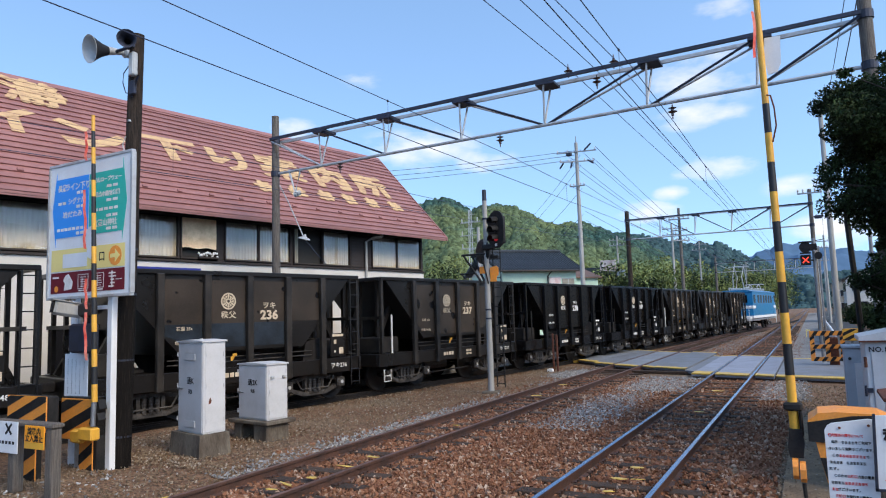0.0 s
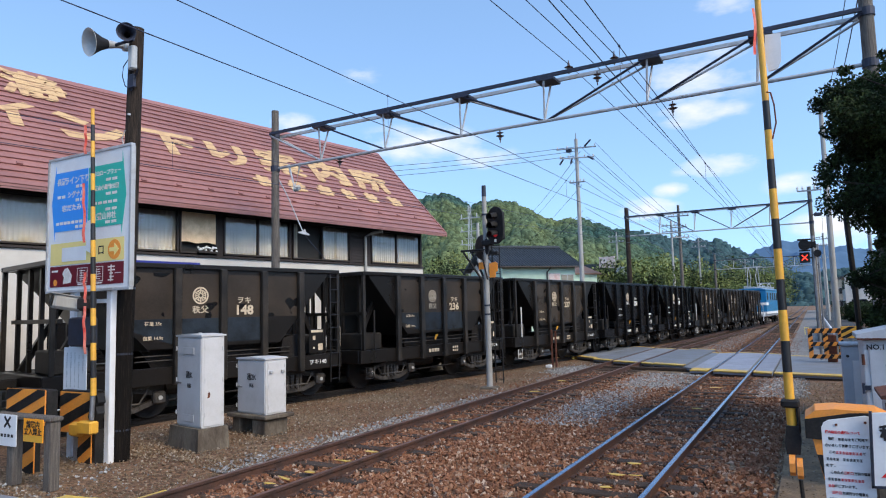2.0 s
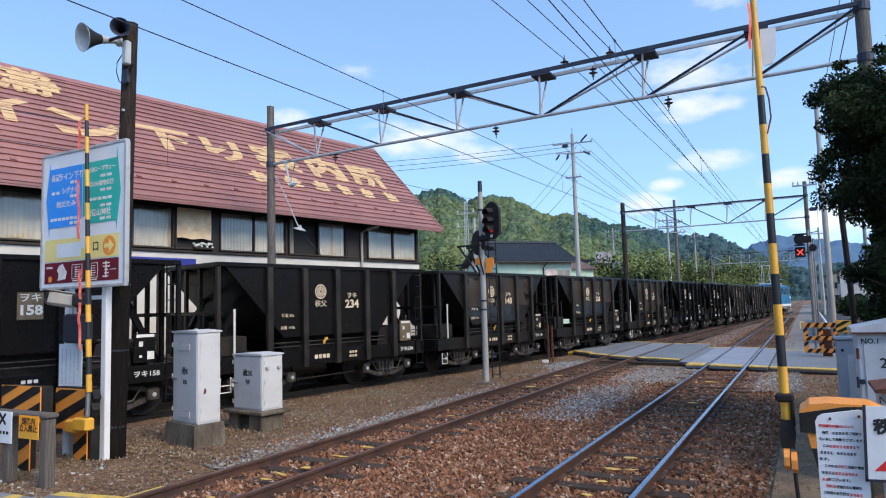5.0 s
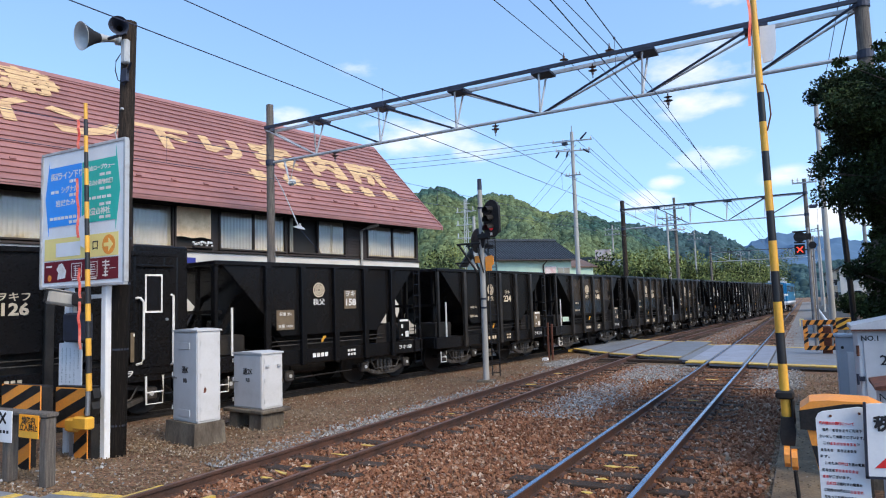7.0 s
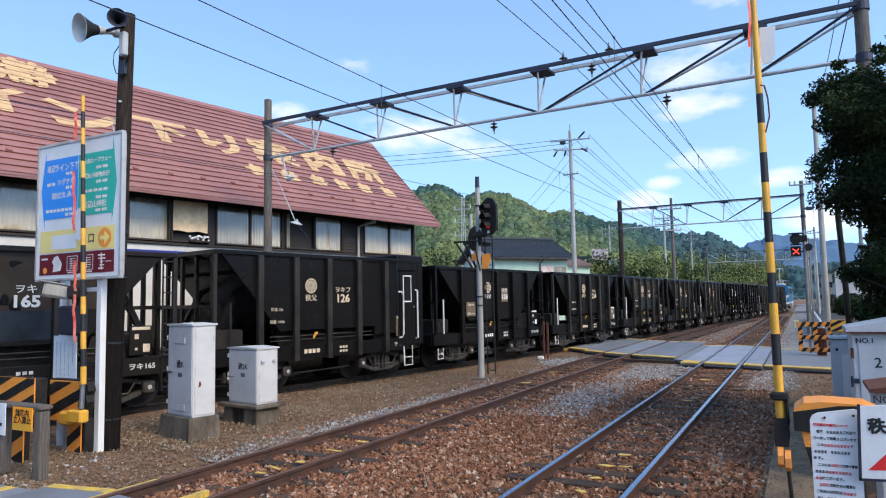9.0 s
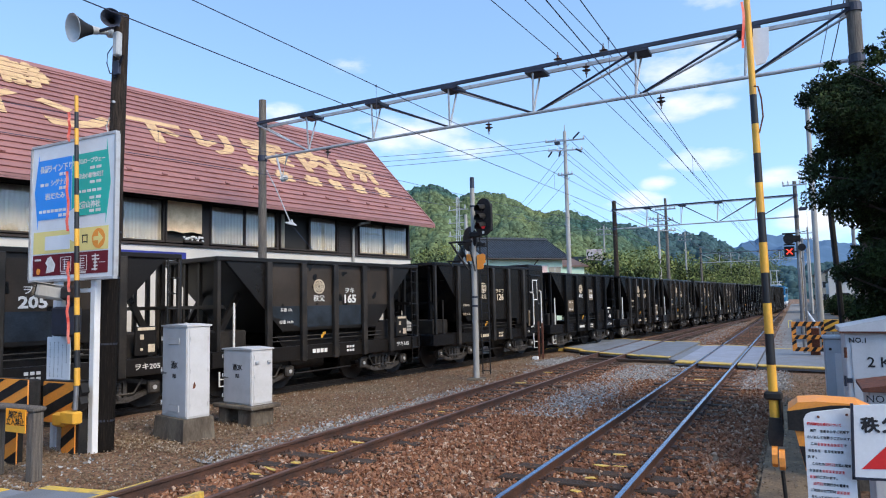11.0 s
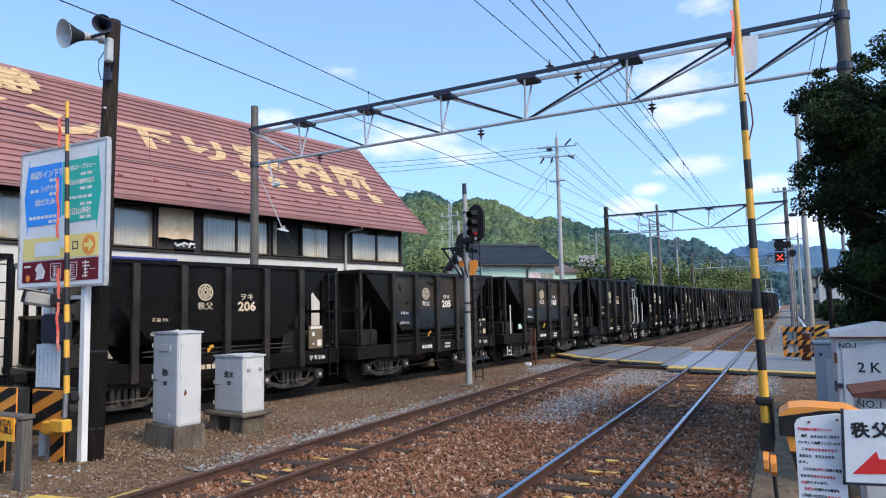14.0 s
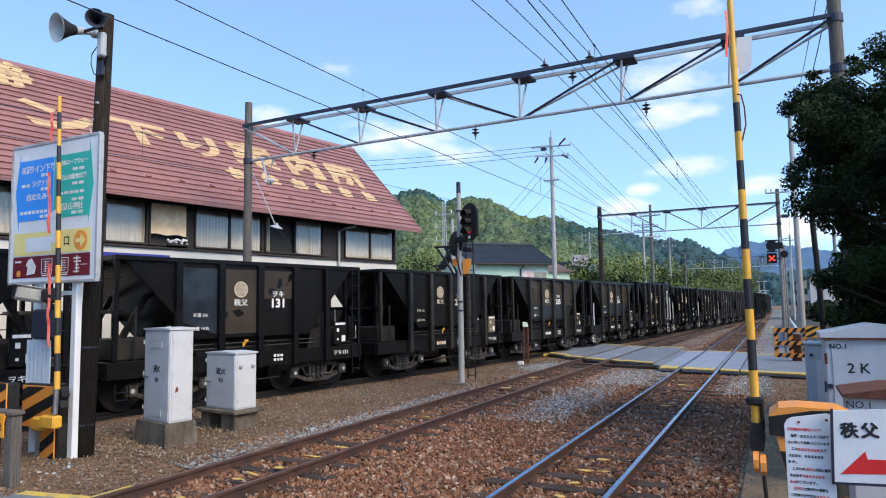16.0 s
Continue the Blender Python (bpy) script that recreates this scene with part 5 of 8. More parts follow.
def sign_board():
    s = thing("direction_sign", "large white tourist direction board with blue and green arrows", "sign", Matrix.Translation((-7.54, 7.0, 0)))
    W, z0, z1 = 1.02, 2.51, 4.66
    part("panel", Shape().box(-W, W, -.03, .02, z0, z1, ch=.015), M["white_paint"], s, "white sign panel")
    part("frame", Shape().box(-W - .02, W + .02, -.045, .03, z0 - .03, z0 + .015, ch=.006).box(-W - .02, W + .02, -.045, .03, z1 - .015, z1 + .03, ch=.006).box(-W - .03, -W + .01, -.045, .03, z0 + .015, z1 - .015).box(W - .01, W + .03, -.045, .03, z0 + .015, z1 - .015), M["steel_pale"], s)
    def flat(name, poly, mt, label="", d=.034):
        return part(name, Shape().prism(poly, -d - .003, -d, "y"), mt, s, label)
    blue = flat("blue_arrow", [(-.93, 3.93), (-.83, 4.55), (-.83, 4.43), (0, 4.43), (0, 3.47), (-.83, 3.47), (-.83, 3.32)][0:7], M["blue_sign"], "blue arrow field with white lettering")
    green = flat("green_arrow", [(.93, 3.93), (.83, 3.32), (.83, 3.47), (.02, 3.47), (.02, 4.43), (.83, 4.43), (.83, 4.6)], M["green_sign"], "green arrow field with white lettering")
    flat("yellow_field", [(-.93, 2.93), (.9, 2.93), (.9, 3.28), (-.93, 3.28)], M["cream_sign"], "pale yellow field")
    flat("maroon_field", [(-.93, 2.58), (.9, 2.58), (.9, 2.91), (-.93, 2.91)], M["maroon_sign"], "maroon picture field")
    flat("blank_patch", [(-.62, 2.98), (.0, 2.98), (.0, 3.2), (-.62, 3.2)], M["white_paint"], "white blank patch", d=.039)
    def word(body, x, z, size, parent, mt=M["lettering"], wide=1.0):
        me = text_mesh(body, size, .001, bold=.0028)
        me.transform(Matrix.Diagonal((wide, 1, 1, 1)))
        me.materials.append(mt)
        part("lettering", me, None, parent, m=Matrix.Translation((x, -.0385, z)))
    word("ライン下り", -.28, 4.27, .13, blue)
    word("長瀞", -.68, 4.27, .12, blue)
    word("シグナル", -.3, 4.04, .11, blue)
    word("宝登山ロープウェー", .42, 4.3, .085, green)
    word("宝登山神社", .42, 3.62, .115, green)
    word("岩だたみ", -.4, 3.83, .11, blue, wide=1.15)
    word("宝登山小動物公園", .42, 4.07, .085, green)
    word("口", .36, 3.1, .16, s, M["brown_wood"])
    for x0, x1, z in ((-.78, -.55, 4.03), (-.8, -.1, 3.6), (-.3, -.08, 4.17), (-.3, -.08, 3.95), (-.3, -.08, 3.52)):
        n = max(2, int((x1 - x0) / .1))
        for k in range(n):
            part("text_bar", Shape().box(x0 + (x1 - x0) * k / n, x0 + (x1 - x0) * (k + .75) / n, -.0395, -.037, z - .024, z + .024), M["lettering"], blue)
    for x0, x1, z in ((.15, .75, 3.84), (.45, .75, 4.19), (.45, .75, 3.97), (.45, .75, 3.73), (.45, .75, 3.53)):
        n = max(2, int((x1 - x0) / .1))
        for k in range(n):
            part("text_bar", Shape().box(x0 + (x1 - x0) * k / n, x0 + (x1 - x0) * (k + .75) / n, -.0395, -.037, z - .022, z + .022), M["lettering"], green)
    disc = part("arrow_disc", Shape().cyl((.68, -.036, 3.1), (.68, -.04, 3.1), .15, n=28), M["sign_orange"], s, "orange-red disc with a white arrow")
    disc.data.materials.clear()
    disc.data.materials.append(M["orange"])
    part("arrow", Shape().prism([(.57, 3.07), (.68, 3.07), (.68, 3.0), (.79, 3.1), (.68, 3.2), (.68, 3.13), (.57, 3.13)], -.044, -.041, "y"), M["cream_sign"], disc)
    part("print", Shape().prism([(-.58, 2.62), (-.38, 2.64), (-.35, 2.75), (-.46, 2.88), (-.54, 2.86), (-.6, 2.78), (-.55, 2.73)], -.041, -.038, "y"), M["lettering"], s, "pale map print on the maroon field")
    for x in (-.22, .16):
        seal = part("seal_print", Shape().box(x, x + .26, -.04, -.038, 2.85, 2.86).box(x, x + .26, -.04, -.038, 2.63, 2.64).box(x, x + .01, -.04, -.038, 2.64, 2.85).box(x + .25, x + .26, -.04, -.038, 2.64, 2.85), M["lettering"], s, "pale square seal outline")
        for k in range(5):
            part("seal_line", Shape().box(x + .04 + random.uniform(0, .03), x + .22 - random.uniform(0, .03), -.04, -.038, 2.665 + .036 * k, 2.675 + .036 * k), M["lettering"], seal)
        part("seal_line", Shape().box(x + .1, x + .112, -.0405, -.038, 2.66, 2.83), M["lettering"], seal)
        part("caption_bar", Shape().box(x + .02, x + .24, -.04, -.038, 2.595, 2.615), M["lettering"], s)
    for k in range(5):
        part("brush_stroke", Shape().box(.56 + random.uniform(-.03, .03), .68 + random.uniform(-.03, .05), -.04, -.038, 2.63 + .05 * k, 2.65 + .05 * k), M["lettering"], s)
    part("brush_stroke", Shape().box(.6, .625, -.0405, -.038, 2.62, 2.87), M["lettering"], s)
    part("brush_stroke", Shape().box(.7, .84, -.04, -.038, 2.735, 2.745), M["lettering"], s)
    part("caption_bar", Shape().box(-.88, -.72, -.04, -.038, 2.82, 2.85), M["lettering"], s)
    part("red_spot", Shape().cyl((-.78, -.038, 2.65), (-.78, -.041, 2.65), .05, n=16), M["orange"], s)
    part("loose_sheet", Shape().prism([(.02, 3.12), (.18, 3.05), (.2, 3.42), (.1, 3.6), (-.02, 3.55)], -.052, -.05, "y"), M["white_paint"], s, "peeling white sheet")
    for x, w in ((-.42, .06), (.49, .06)):
        part("leg", Shape().box(x - w, x + w, .02, .12, Z0 - .1, z1 - .2, ch=.012), M["white_paint"], s, "white square steel leg")
    part("leg_brace", Shape().box(-.33, .48, .04, .09, 2.3, 2.36), M["white_paint"], s)


def striped_bar(p0, p1, r, parent, first=0, n=14, plain=99):
    """A barrier boom in yellow and black sleeves, each piece its own; all yellow from the sleeve plain on."""
    p0, p1 = Vector(p0), Vector(p1)
    for k in range(n):
        a, b = p0.lerp(p1, k / n), p0.lerp(p1, (k + 1) / n)
        part("boom_sleeve", Shape().cyl(a, b, r * (1 - .35 * k / n), r * (1 - .35 * (k + 1) / n), 14), M["boom_yellow"] if (k + first) % 2 == 0 or k >= plain else M["boom_black"], parent, smooth=True)


def stripes_on(parent, x0, x1, z0, z1, y, rise=.25, n=3, first=0):
    """Slanting black bands over an orange plate face, cut to its height."""
    def cut(poly, z, keep_above):
        out = []
        for p, q in zip(poly, poly[1:] + poly[:1]):
            ip, iq = (p[1] >= z) == keep_above, (q[1] >= z) == keep_above
            if ip:
                out.append(p)
            if ip != iq:
                f = (z - p[1]) / (q[1] - p[1])
                out.append((p[0] + f * (q[0] - p[0]), z))
        return out
    step = (z1 - z0) / (2 * n - .5)
    k = first
    a = z0 - rise + (step if first else 0)
    while a < z1:
        poly = cut(cut([(x0, a), (x1, a + rise), (x1, a + rise + step), (x0, a + step)], z0, True), z1, False)
        if len(poly) > 2:
            part("stripe", Shape().prism(poly, y - .005, y, "y"), M["black"], parent)
        a += 2 * step


def gate_left():
    g = thing("crossing_gate", "striped level-crossing gate machine with its boom raised", "crossing gate", Matrix.Translation((-7.35, 7.05, 0)), group="crossing gates")
    part("pedestal_back", Shape().box(-.14, .16, -.16, .02, Z0, .42), M["black"], g)
    part("pedestal", Shape().box(-.15, .17, -.18, -.16, Z0, .42, ch=.006), M["orange"], g, "orange and black striped pedestal")
    stripes_on(g, -.145, .165, Z0 + .03, .41, -.182, .2, 2)
    part("pedestal_side", Shape().box(.17, .24, -.16, .1, Z0, .42, ch=.01), M["black"], g)
    part("base_plate", Shape().box(-.5, .5, -.38, .4, Z0 - .02, Z0 + .05, ch=.02), M["concrete_dark"], g)
    part("case_back", Shape().box(-.54, .2, -.2, .0, .37, .96, ch=.02), M["black"], g)
    part("casing", Shape().box(-.55, .21, -.22, -.2, .36, .97, ch=.008), M["orange"], g, "striped gate machine casing")
    stripes_on(g, -.54, .2, .38, .95, -.222, .3, 2, 0)
    part("lid", Shape().box(-.54, .2, -.21, .0, .965, .99, ch=.01), M["black"], g)
    part("counterweight", Shape().box(-.12, .14, -.36, -.23, .34, .54, ch=.03), M["boom_yellow"], g, "yellow counterweight")
    part("counterweight", Shape().box(.14, .46, -.40, -.25, .40, .58, ch=.02), M["boom_yellow"], g, "yellow counterweight")
    part("boom_clamp", Shape().prism([(.24, .95), (.4, .97), (.44, .84), (.38, .78), (.42, .68), (.36, .58), (.26, .55), (.2, .62), (.23, .7)], -.26, -.14, "y"), M["black"], g)
    part("drive_rod", Shape().cyl((.38, -.32, .6), (.4, -.32, 1.0), .035, n=10), M["steel"], g)
    striped_bar((.41, -.32, .95), (.24, -.32, 5.25), .042, g, 0, 17)
    for z0, z1, dx in ((5.0, 4.55, -.06), (4.1, 3.2, -.1), (2.75, 2.3, -.08), (2.25, 1.55, -.09)):
        n = 6
        sh = Shape()
        pts = [(.41 - .04 * (z0 + (z1 - z0) * i / n) + dx + .012 * math.sin(i * 1.1 + z0), -.38 + .01 * math.sin(i * 2.3), z0 + (z1 - z0) * i / n) for i in range(n + 1)]
        sh.v = [(x + u, y + v, z) for x, y, z in pts for u, v in ((-.02, 0), (.02, .012), (.02, .016), (-.02, .004))]
        sh.f = [(4 * i + k, 4 * i + (k + 1) % 4, 4 * i + 4 + (k + 1) % 4, 4 * i + 4 + k) for i in range(n) for k in range(4)] + [(3, 2, 1, 0), (4 * n, 4 * n + 1, 4 * n + 2, 4 * n + 3)]
        part("ribbon", sh, M["ribbon"], g, "faded red warning ribbon")
    part("white_leg", Shape().box(-.36, -.24, -.12, .0, Z0, .42, ch=.012), M["steel_pale"], g)
    # notice, camera and box on their own post behind
    n = thing("notice_plate", "white notice plate with rows of small print", "sign", Matrix.Translation((-7.72, 6.95, 0)))
    part("plate", Shape().box(-.29, .29, -.01, .0, .96, 1.63, ch=.008), M["white_paint"], n)
    rows = Shape()
    for k in range(5):
        for j in range(15 if k else 9):
            if random.random() < .85:
                x, z = .2 - .1 * k, 1.55 - .036 * j
                rows.box(x - .012, x + .012, -.013, -.011, z - .005, z - .002).box(x - .003, x + .001, -.0135, -.0115, z - .02, z - .002).box(x - .01, x + .011, -.013, -.011, z - .02, z - .017)
    tagged(part("print", rows, M["ink"], n), kind="stuff")
    part("post", Shape().cyl((0, .06, Z0), (0, .06, 2.4), .045, n=12), M["steel_pale"], n, smooth=True)
    c = thing("surveillance_camera", "grey weatherproof camera housing on a dark box", "camera", Matrix.Translation((-7.5, 6.85, 2.27)))
    part("housing", Shape().box(-.30, .12, -.1, .1, -.11, .1, pose(-.08, -.05, .03, 0, 10, 72), ch=.035), M["polecon"], c, "grey camera housing")
    part("sunshield", Shape().box(-.35, .1, -.112, .112, .102, .115, pose(-.08, -.05, .03, 0, 10, 72)), M["polecon"], c)
    part("lens", Shape().box(-.312, -.295, -.075, .075, -.085, .075, pose(-.08, -.05, .03, 0, 10, 72)), M["lens_dark"], c)
    part("mount", Shape().box(.05, .3, -.1, .1, -.09, .13, ch=.04), M["brown_wood"], c)
    part("control_box", Shape().box(-.14, .3, -.1, .12, -.62, -.18, ch=.03), M["steel_dark"], c, "dark blue-grey control box")
    part("bracket", Shape().box(-.06, .06, .12, .18, -.7, -.1).tube([(.1, 0, -.16), (.1, 0, .0)], .02, 6), M["steel_dark"], c)


def side_barrier():
    b = thing("barrier", "short orange and black striped barrier casing", "barrier", Matrix.Translation((-7.7, 6.35, 0)))
    part("casing", Shape().box(-.49, .47, -.15, -.13, .58, 1.08, ch=.008), M["orange"], b)
    part("case_back", Shape().box(-.48, .46, -.13, .05, .59, 1.07, ch=.02), M["black"], b)
    stripes_on(b, -.485, .465, .585, 1.075, -.151, .38, 2, 1)
    part("pedestal", Shape().box(-.25, .15, -.1, -.08, Z0, .58, ch=.006), M["orange"], b)
    part("pedestal_back", Shape().box(-.24, .14, -.08, .0, Z0, .58), M["black"], b)
    stripes_on(b, -.245, .145, Z0 + .01, .58, -.101, .2, 2)
    f = thing("wooden_fence", "short weathered wooden fence of two posts and a rail", "fence", Matrix.Translation((-6.9, 5.86, 0)))
    for x in (-.42, .42):
        part("post", Shape().box(x - .075, x + .075, -.07, .07, Z0, .74, ch=.015), M["wood_grey"], f)
    part("rail", Shape().box(-.9, .52, -.09, .09, .74, .80, ch=.015), M["wood_grey"], f)
    s_ = thing("warning_plate", "orange warning plate fixed to the wooden fence", "sign", Matrix.Translation((-6.74, 5.77, 0)))
    pl = part("plate", Shape().box(-.22, .22, -.012, 0, .47, .77, ch=.004), M["sign_orange"], s_)
    part("yellow_strip", Shape().box(-.215, .215, -.0145, -.0125, .475, .555), M["boom_yellow"], pl)
    for body, z in (("線路内", .69), ("立入禁止", .6)):
        me = text_mesh(body, .1, .001, bold=.002)
        me.materials.append(M["ink"])
        part("lettering", me, None, pl, m=Matrix.Translation((0, -.0145, z)))
    w = thing("notice_plate", "white notice plate with a black cross on the fence", "sign", Matrix.Translation((-7.36, 5.77, 0)))
    pw = part("plate", Shape().box(-.26, .24, -.012, 0, .38, .80, ch=.004), M["white_paint"], w)
    r = Shape()
    for a in (45, -45):
        r.box(-.1, .1, -.0145, -.0125, -.018, .018, Matrix.Translation((.03, 0, .70)) @ pose(0, 0, 0, 0, a, 0))
    for k in range(5):
        r.box(-.2 + .08 * k, -.15 + .08 * k, -.0145, -.0125, .5, .54)
    part("print", r, M["ink"], pw)


def relay_cabinet(x, y, rz, w, d, h, zb, label, plinth, letters):
    """A sheet-steel lineside cabinet; its door faces -x locally turned by rz."""
    c = thing("relay_cabinet", label, "electrical cabinet", pose(x, y, 0, 0, 0, rz), group="lineside cabinets")
    part("body", Shape().box(0, w, 0, d, zb, zb + h - .04, ch=.008), M["cabinet"], c)
    part("roof", Shape().prism([(-.02, zb + h - .04), (w + .02, zb + h - .04), (w + .02, zb + h - .015), (w / 2, zb + h + .005), (-.02, zb + h - .015)], -.025, d + .025, "y"), M["cabinet"], c)
    part("door", Shape().box(.02, w - .02, -.012, 0, zb + .03, zb + h - .07, ch=.004), M["cabinet"], c, "door with vent plates and lever handle")
    part("side_panel", Shape().box(w, w + .01, .03, d - .03, zb + .03, zb + h - .07, ch=.004), M["cabinet"], c)
    for z in (zb + .14 * h, zb + .5 * h, zb + .84 * h):
        for x, y in ((-.012, -.01), (w + .014, d - .04), (w + .014, .05)):
            part("hinge", Shape().cyl((x, y, z - .036), (x, y, z + .036), .011, n=8), M["cabinet"], c)
    part("handle", Shape().cyl((.06, -.05, zb + h * .47), (.06, 0, zb + h * .47), .02, n=10).box(.05, .2, -.05, -.035, zb + h * .46, zb + h * .48, ch=.004), M["steel"], c, "steel lever handle")
    if h > 1.2:
        for z in (.82, .1):
            part("vent_plate", Shape().box(w * .28, w * .72, -.025, -.012, zb + h * z - .06, zb + h * z + .05, ch=.006), M["cabinet"], c)
        part("lifting_lug", Shape().box(w * .5, w * .58, d * .4, d * .46, zb + h - .02, zb + h + .02), M["cabinet"], c)
        part("rust_spot", Shape().prism([(.0, .0), (.04, .01), (.055, .05), (.03, .11), (.01, .07)], w + .011, w + .0125, "x", Matrix.Translation((0, .09, zb + .47))), M["rust"], c, "rust spot")
    for body, z, s in letters:
        me = bold_text(body, s, .002)
        me.materials.append(M["ink"])
        part("lettering", me, None, c, m=Matrix.Translation((w * .52, -.0145, z)))
    for q in (.1, d - .1) if h < 1.2 else ():
        part("side_latch", Shape().box(w + .008, w + .05, q - .035, q + .035, zb + h * .72, zb + h * .77, ch=.008), M["steel_pale"], c)
    kind, e = plinth
    if kind == "block":
        part("plinth", Shape().add([(-.13, -.1, Z0 - .05), (w + .05, -.1, Z0 - .05), (w + .05, d + .08, Z0 - .05), (-.13, d + .08, Z0 - .05), (-.1, -.07, zb), (w + .03, -.07, zb), (w + .03, d + .05, zb), (-.1, d + .05, zb)], [(0, 1, 5, 4), (1, 2, 6, 5), (2, 3, 7, 6), (3, 0, 4, 7), (4, 5, 6, 7), (3, 2, 1, 0)]), M["concrete_dark"], c, "stained concrete plinth")
    else:
        part("slab", Shape().box(-.2, w + .12, -.1, d + .1, zb - .07, zb, ch=.015), M["concrete_dark"], c, "concrete slab")
        part("plinth_block", Shape().box(w - .35, w + .04, -.04, d - .0, Z0 - .05, zb - .07, ch=.02), M["concrete_dark"], c)
        part("plinth_block", Shape().box(-.1, .12, -.04, d, Z0 - .05, zb - .07, ch=.02), M["concrete_dark"], c)


speaker_pole()
sign_board()
gate_left()
side_barrier()
relay_cabinet(-7.11, 8.35, -12, .78, .40, 1.5, .27, "tall pale grey steel cabinet on a concrete plinth", ("block", 0), (("通K", 1.1, .13), ("RB", .93, .1)))
relay_cabinet(-7.17, 9.76, -9, .83, .46, 1.02, .27, "low pale grey steel cabinet on a concrete slab", ("slab", 0), (("通2K", .93, .13), ("RB", .78, .1)))


def gate_right():
    g = thing("crossing_gate", "orange and black gate machine with its long boom raised upright", "crossing gate", Matrix.Translation((2.3, 6.7, 0)), group="crossing gates")
    part("pedestal", Shape().box(.12, .36, -.1, .2, Z0 - .05, .98, ch=.03), M["black"], g)
    sh = Shape().prism([(-.1, .99), (-.1, 1.14), (-.05, 1.175), (-.03, 1.195), (.1, 1.21), (.38, 1.2), (.48, 1.15), (.48, 1.07), (.3, 1.03), (.02, .99)], -.2, .2, "y")
    part("casing", sh, M["orange"], g, "worn orange casing with a black band")
    part("band", Shape().prism([(-.105, .98), (-.105, 1.125), (.05, 1.155), (.2, 1.185), (.42, 1.195), (.485, 1.148), (.485, 1.06), (.3, 1.02), (.02, .975)], -.206, -.2, "y"), M["black"], g)
    part("arm", Shape().prism([(-.06, .99), (.1, .99), (.13, .66), (.07, .57), (.0, .68)], -.19, -.02, "y"), M["orange"], g, "orange lower arm")
    part("arm_band", Shape().prism([(-.035, .86), (.115, .86), (.132, .68), (.0, .7)], -.196, -.19, "y"), M["black"], g)
    part("boom_clamp", Shape().box(-.265, -.13, -.17, -.06, 1.2, 1.265, ch=.015).box(-.16, -.135, -.15, -.05, 1.0, 1.2, ch=.01).prism([(-.245, .84), (-.15, .84), (-.135, .95), (-.15, 1.06), (-.235, 1.06), (-.255, .92)], -.16, -.05, "y"), M["black"], g)
    for x0, x1, dz in ((-.228, -.188, .02), (-.178, -.138, 0)):
        part("counterweight", Shape().prism([(-.08, .775), (-.04, .82), (.04, .82), (.07, .77), (.07, .71), (.04, .675), (-.04, .675), (-.08, .71)], x0, x1, "x", Matrix.Translation((0, -.2, dz))), M["orange"], g, "orange counterweight plate")
    part("stay", Shape().cyl((-.16, -.2, .66), (-.12, -.2, Z0), .015, n=8), M["black"], g)
    striped_bar((-.199, -.1, 1.228), (-.226, -.1, 4.95), .036, g, 0, 15, 10)
    part("boom_foot", Shape().cyl((-.197, -.1, 1.05), (-.199, -.1, 1.21), .037, n=14), M["boom_yellow"], g, "yellow foot of the boom", smooth=True)
    rb = [(-.27 + .01 * math.sin(i), -.17, 4.5 - .08 * i) for i in range(6)]
    sh = Shape()
    for a, b in zip(rb, rb[1:]):
        sh.add([(a[0], a[1], a[2]), (a[0] + .02, a[1] + .012, a[2]), (b[0] + .02, b[1] + .012, b[2]), (b[0], b[1], b[2])], [(0, 1, 2, 3)])
    part("ribbon", sh, M["ribbon"], g)
    part("cord", Shape().tube([(-.205, -.15, 3.77), (-.175, -.15, 3.76), (-.155, -.16, 3.65), (-.15, -.16, 3.5), (-.185, -.15, 3.37)], .007, 6), M["rust"], g, "dark red cord")
    part("tag", Shape().prism([(-.19, 4.29), (-.07, 4.28), (-.08, 4.05), (-.11, 3.98), (-.18, 3.97), (-.2, 4.1)], -.06, -.045, "y"), M["white_paint"], g, "translucent white plastic tag")


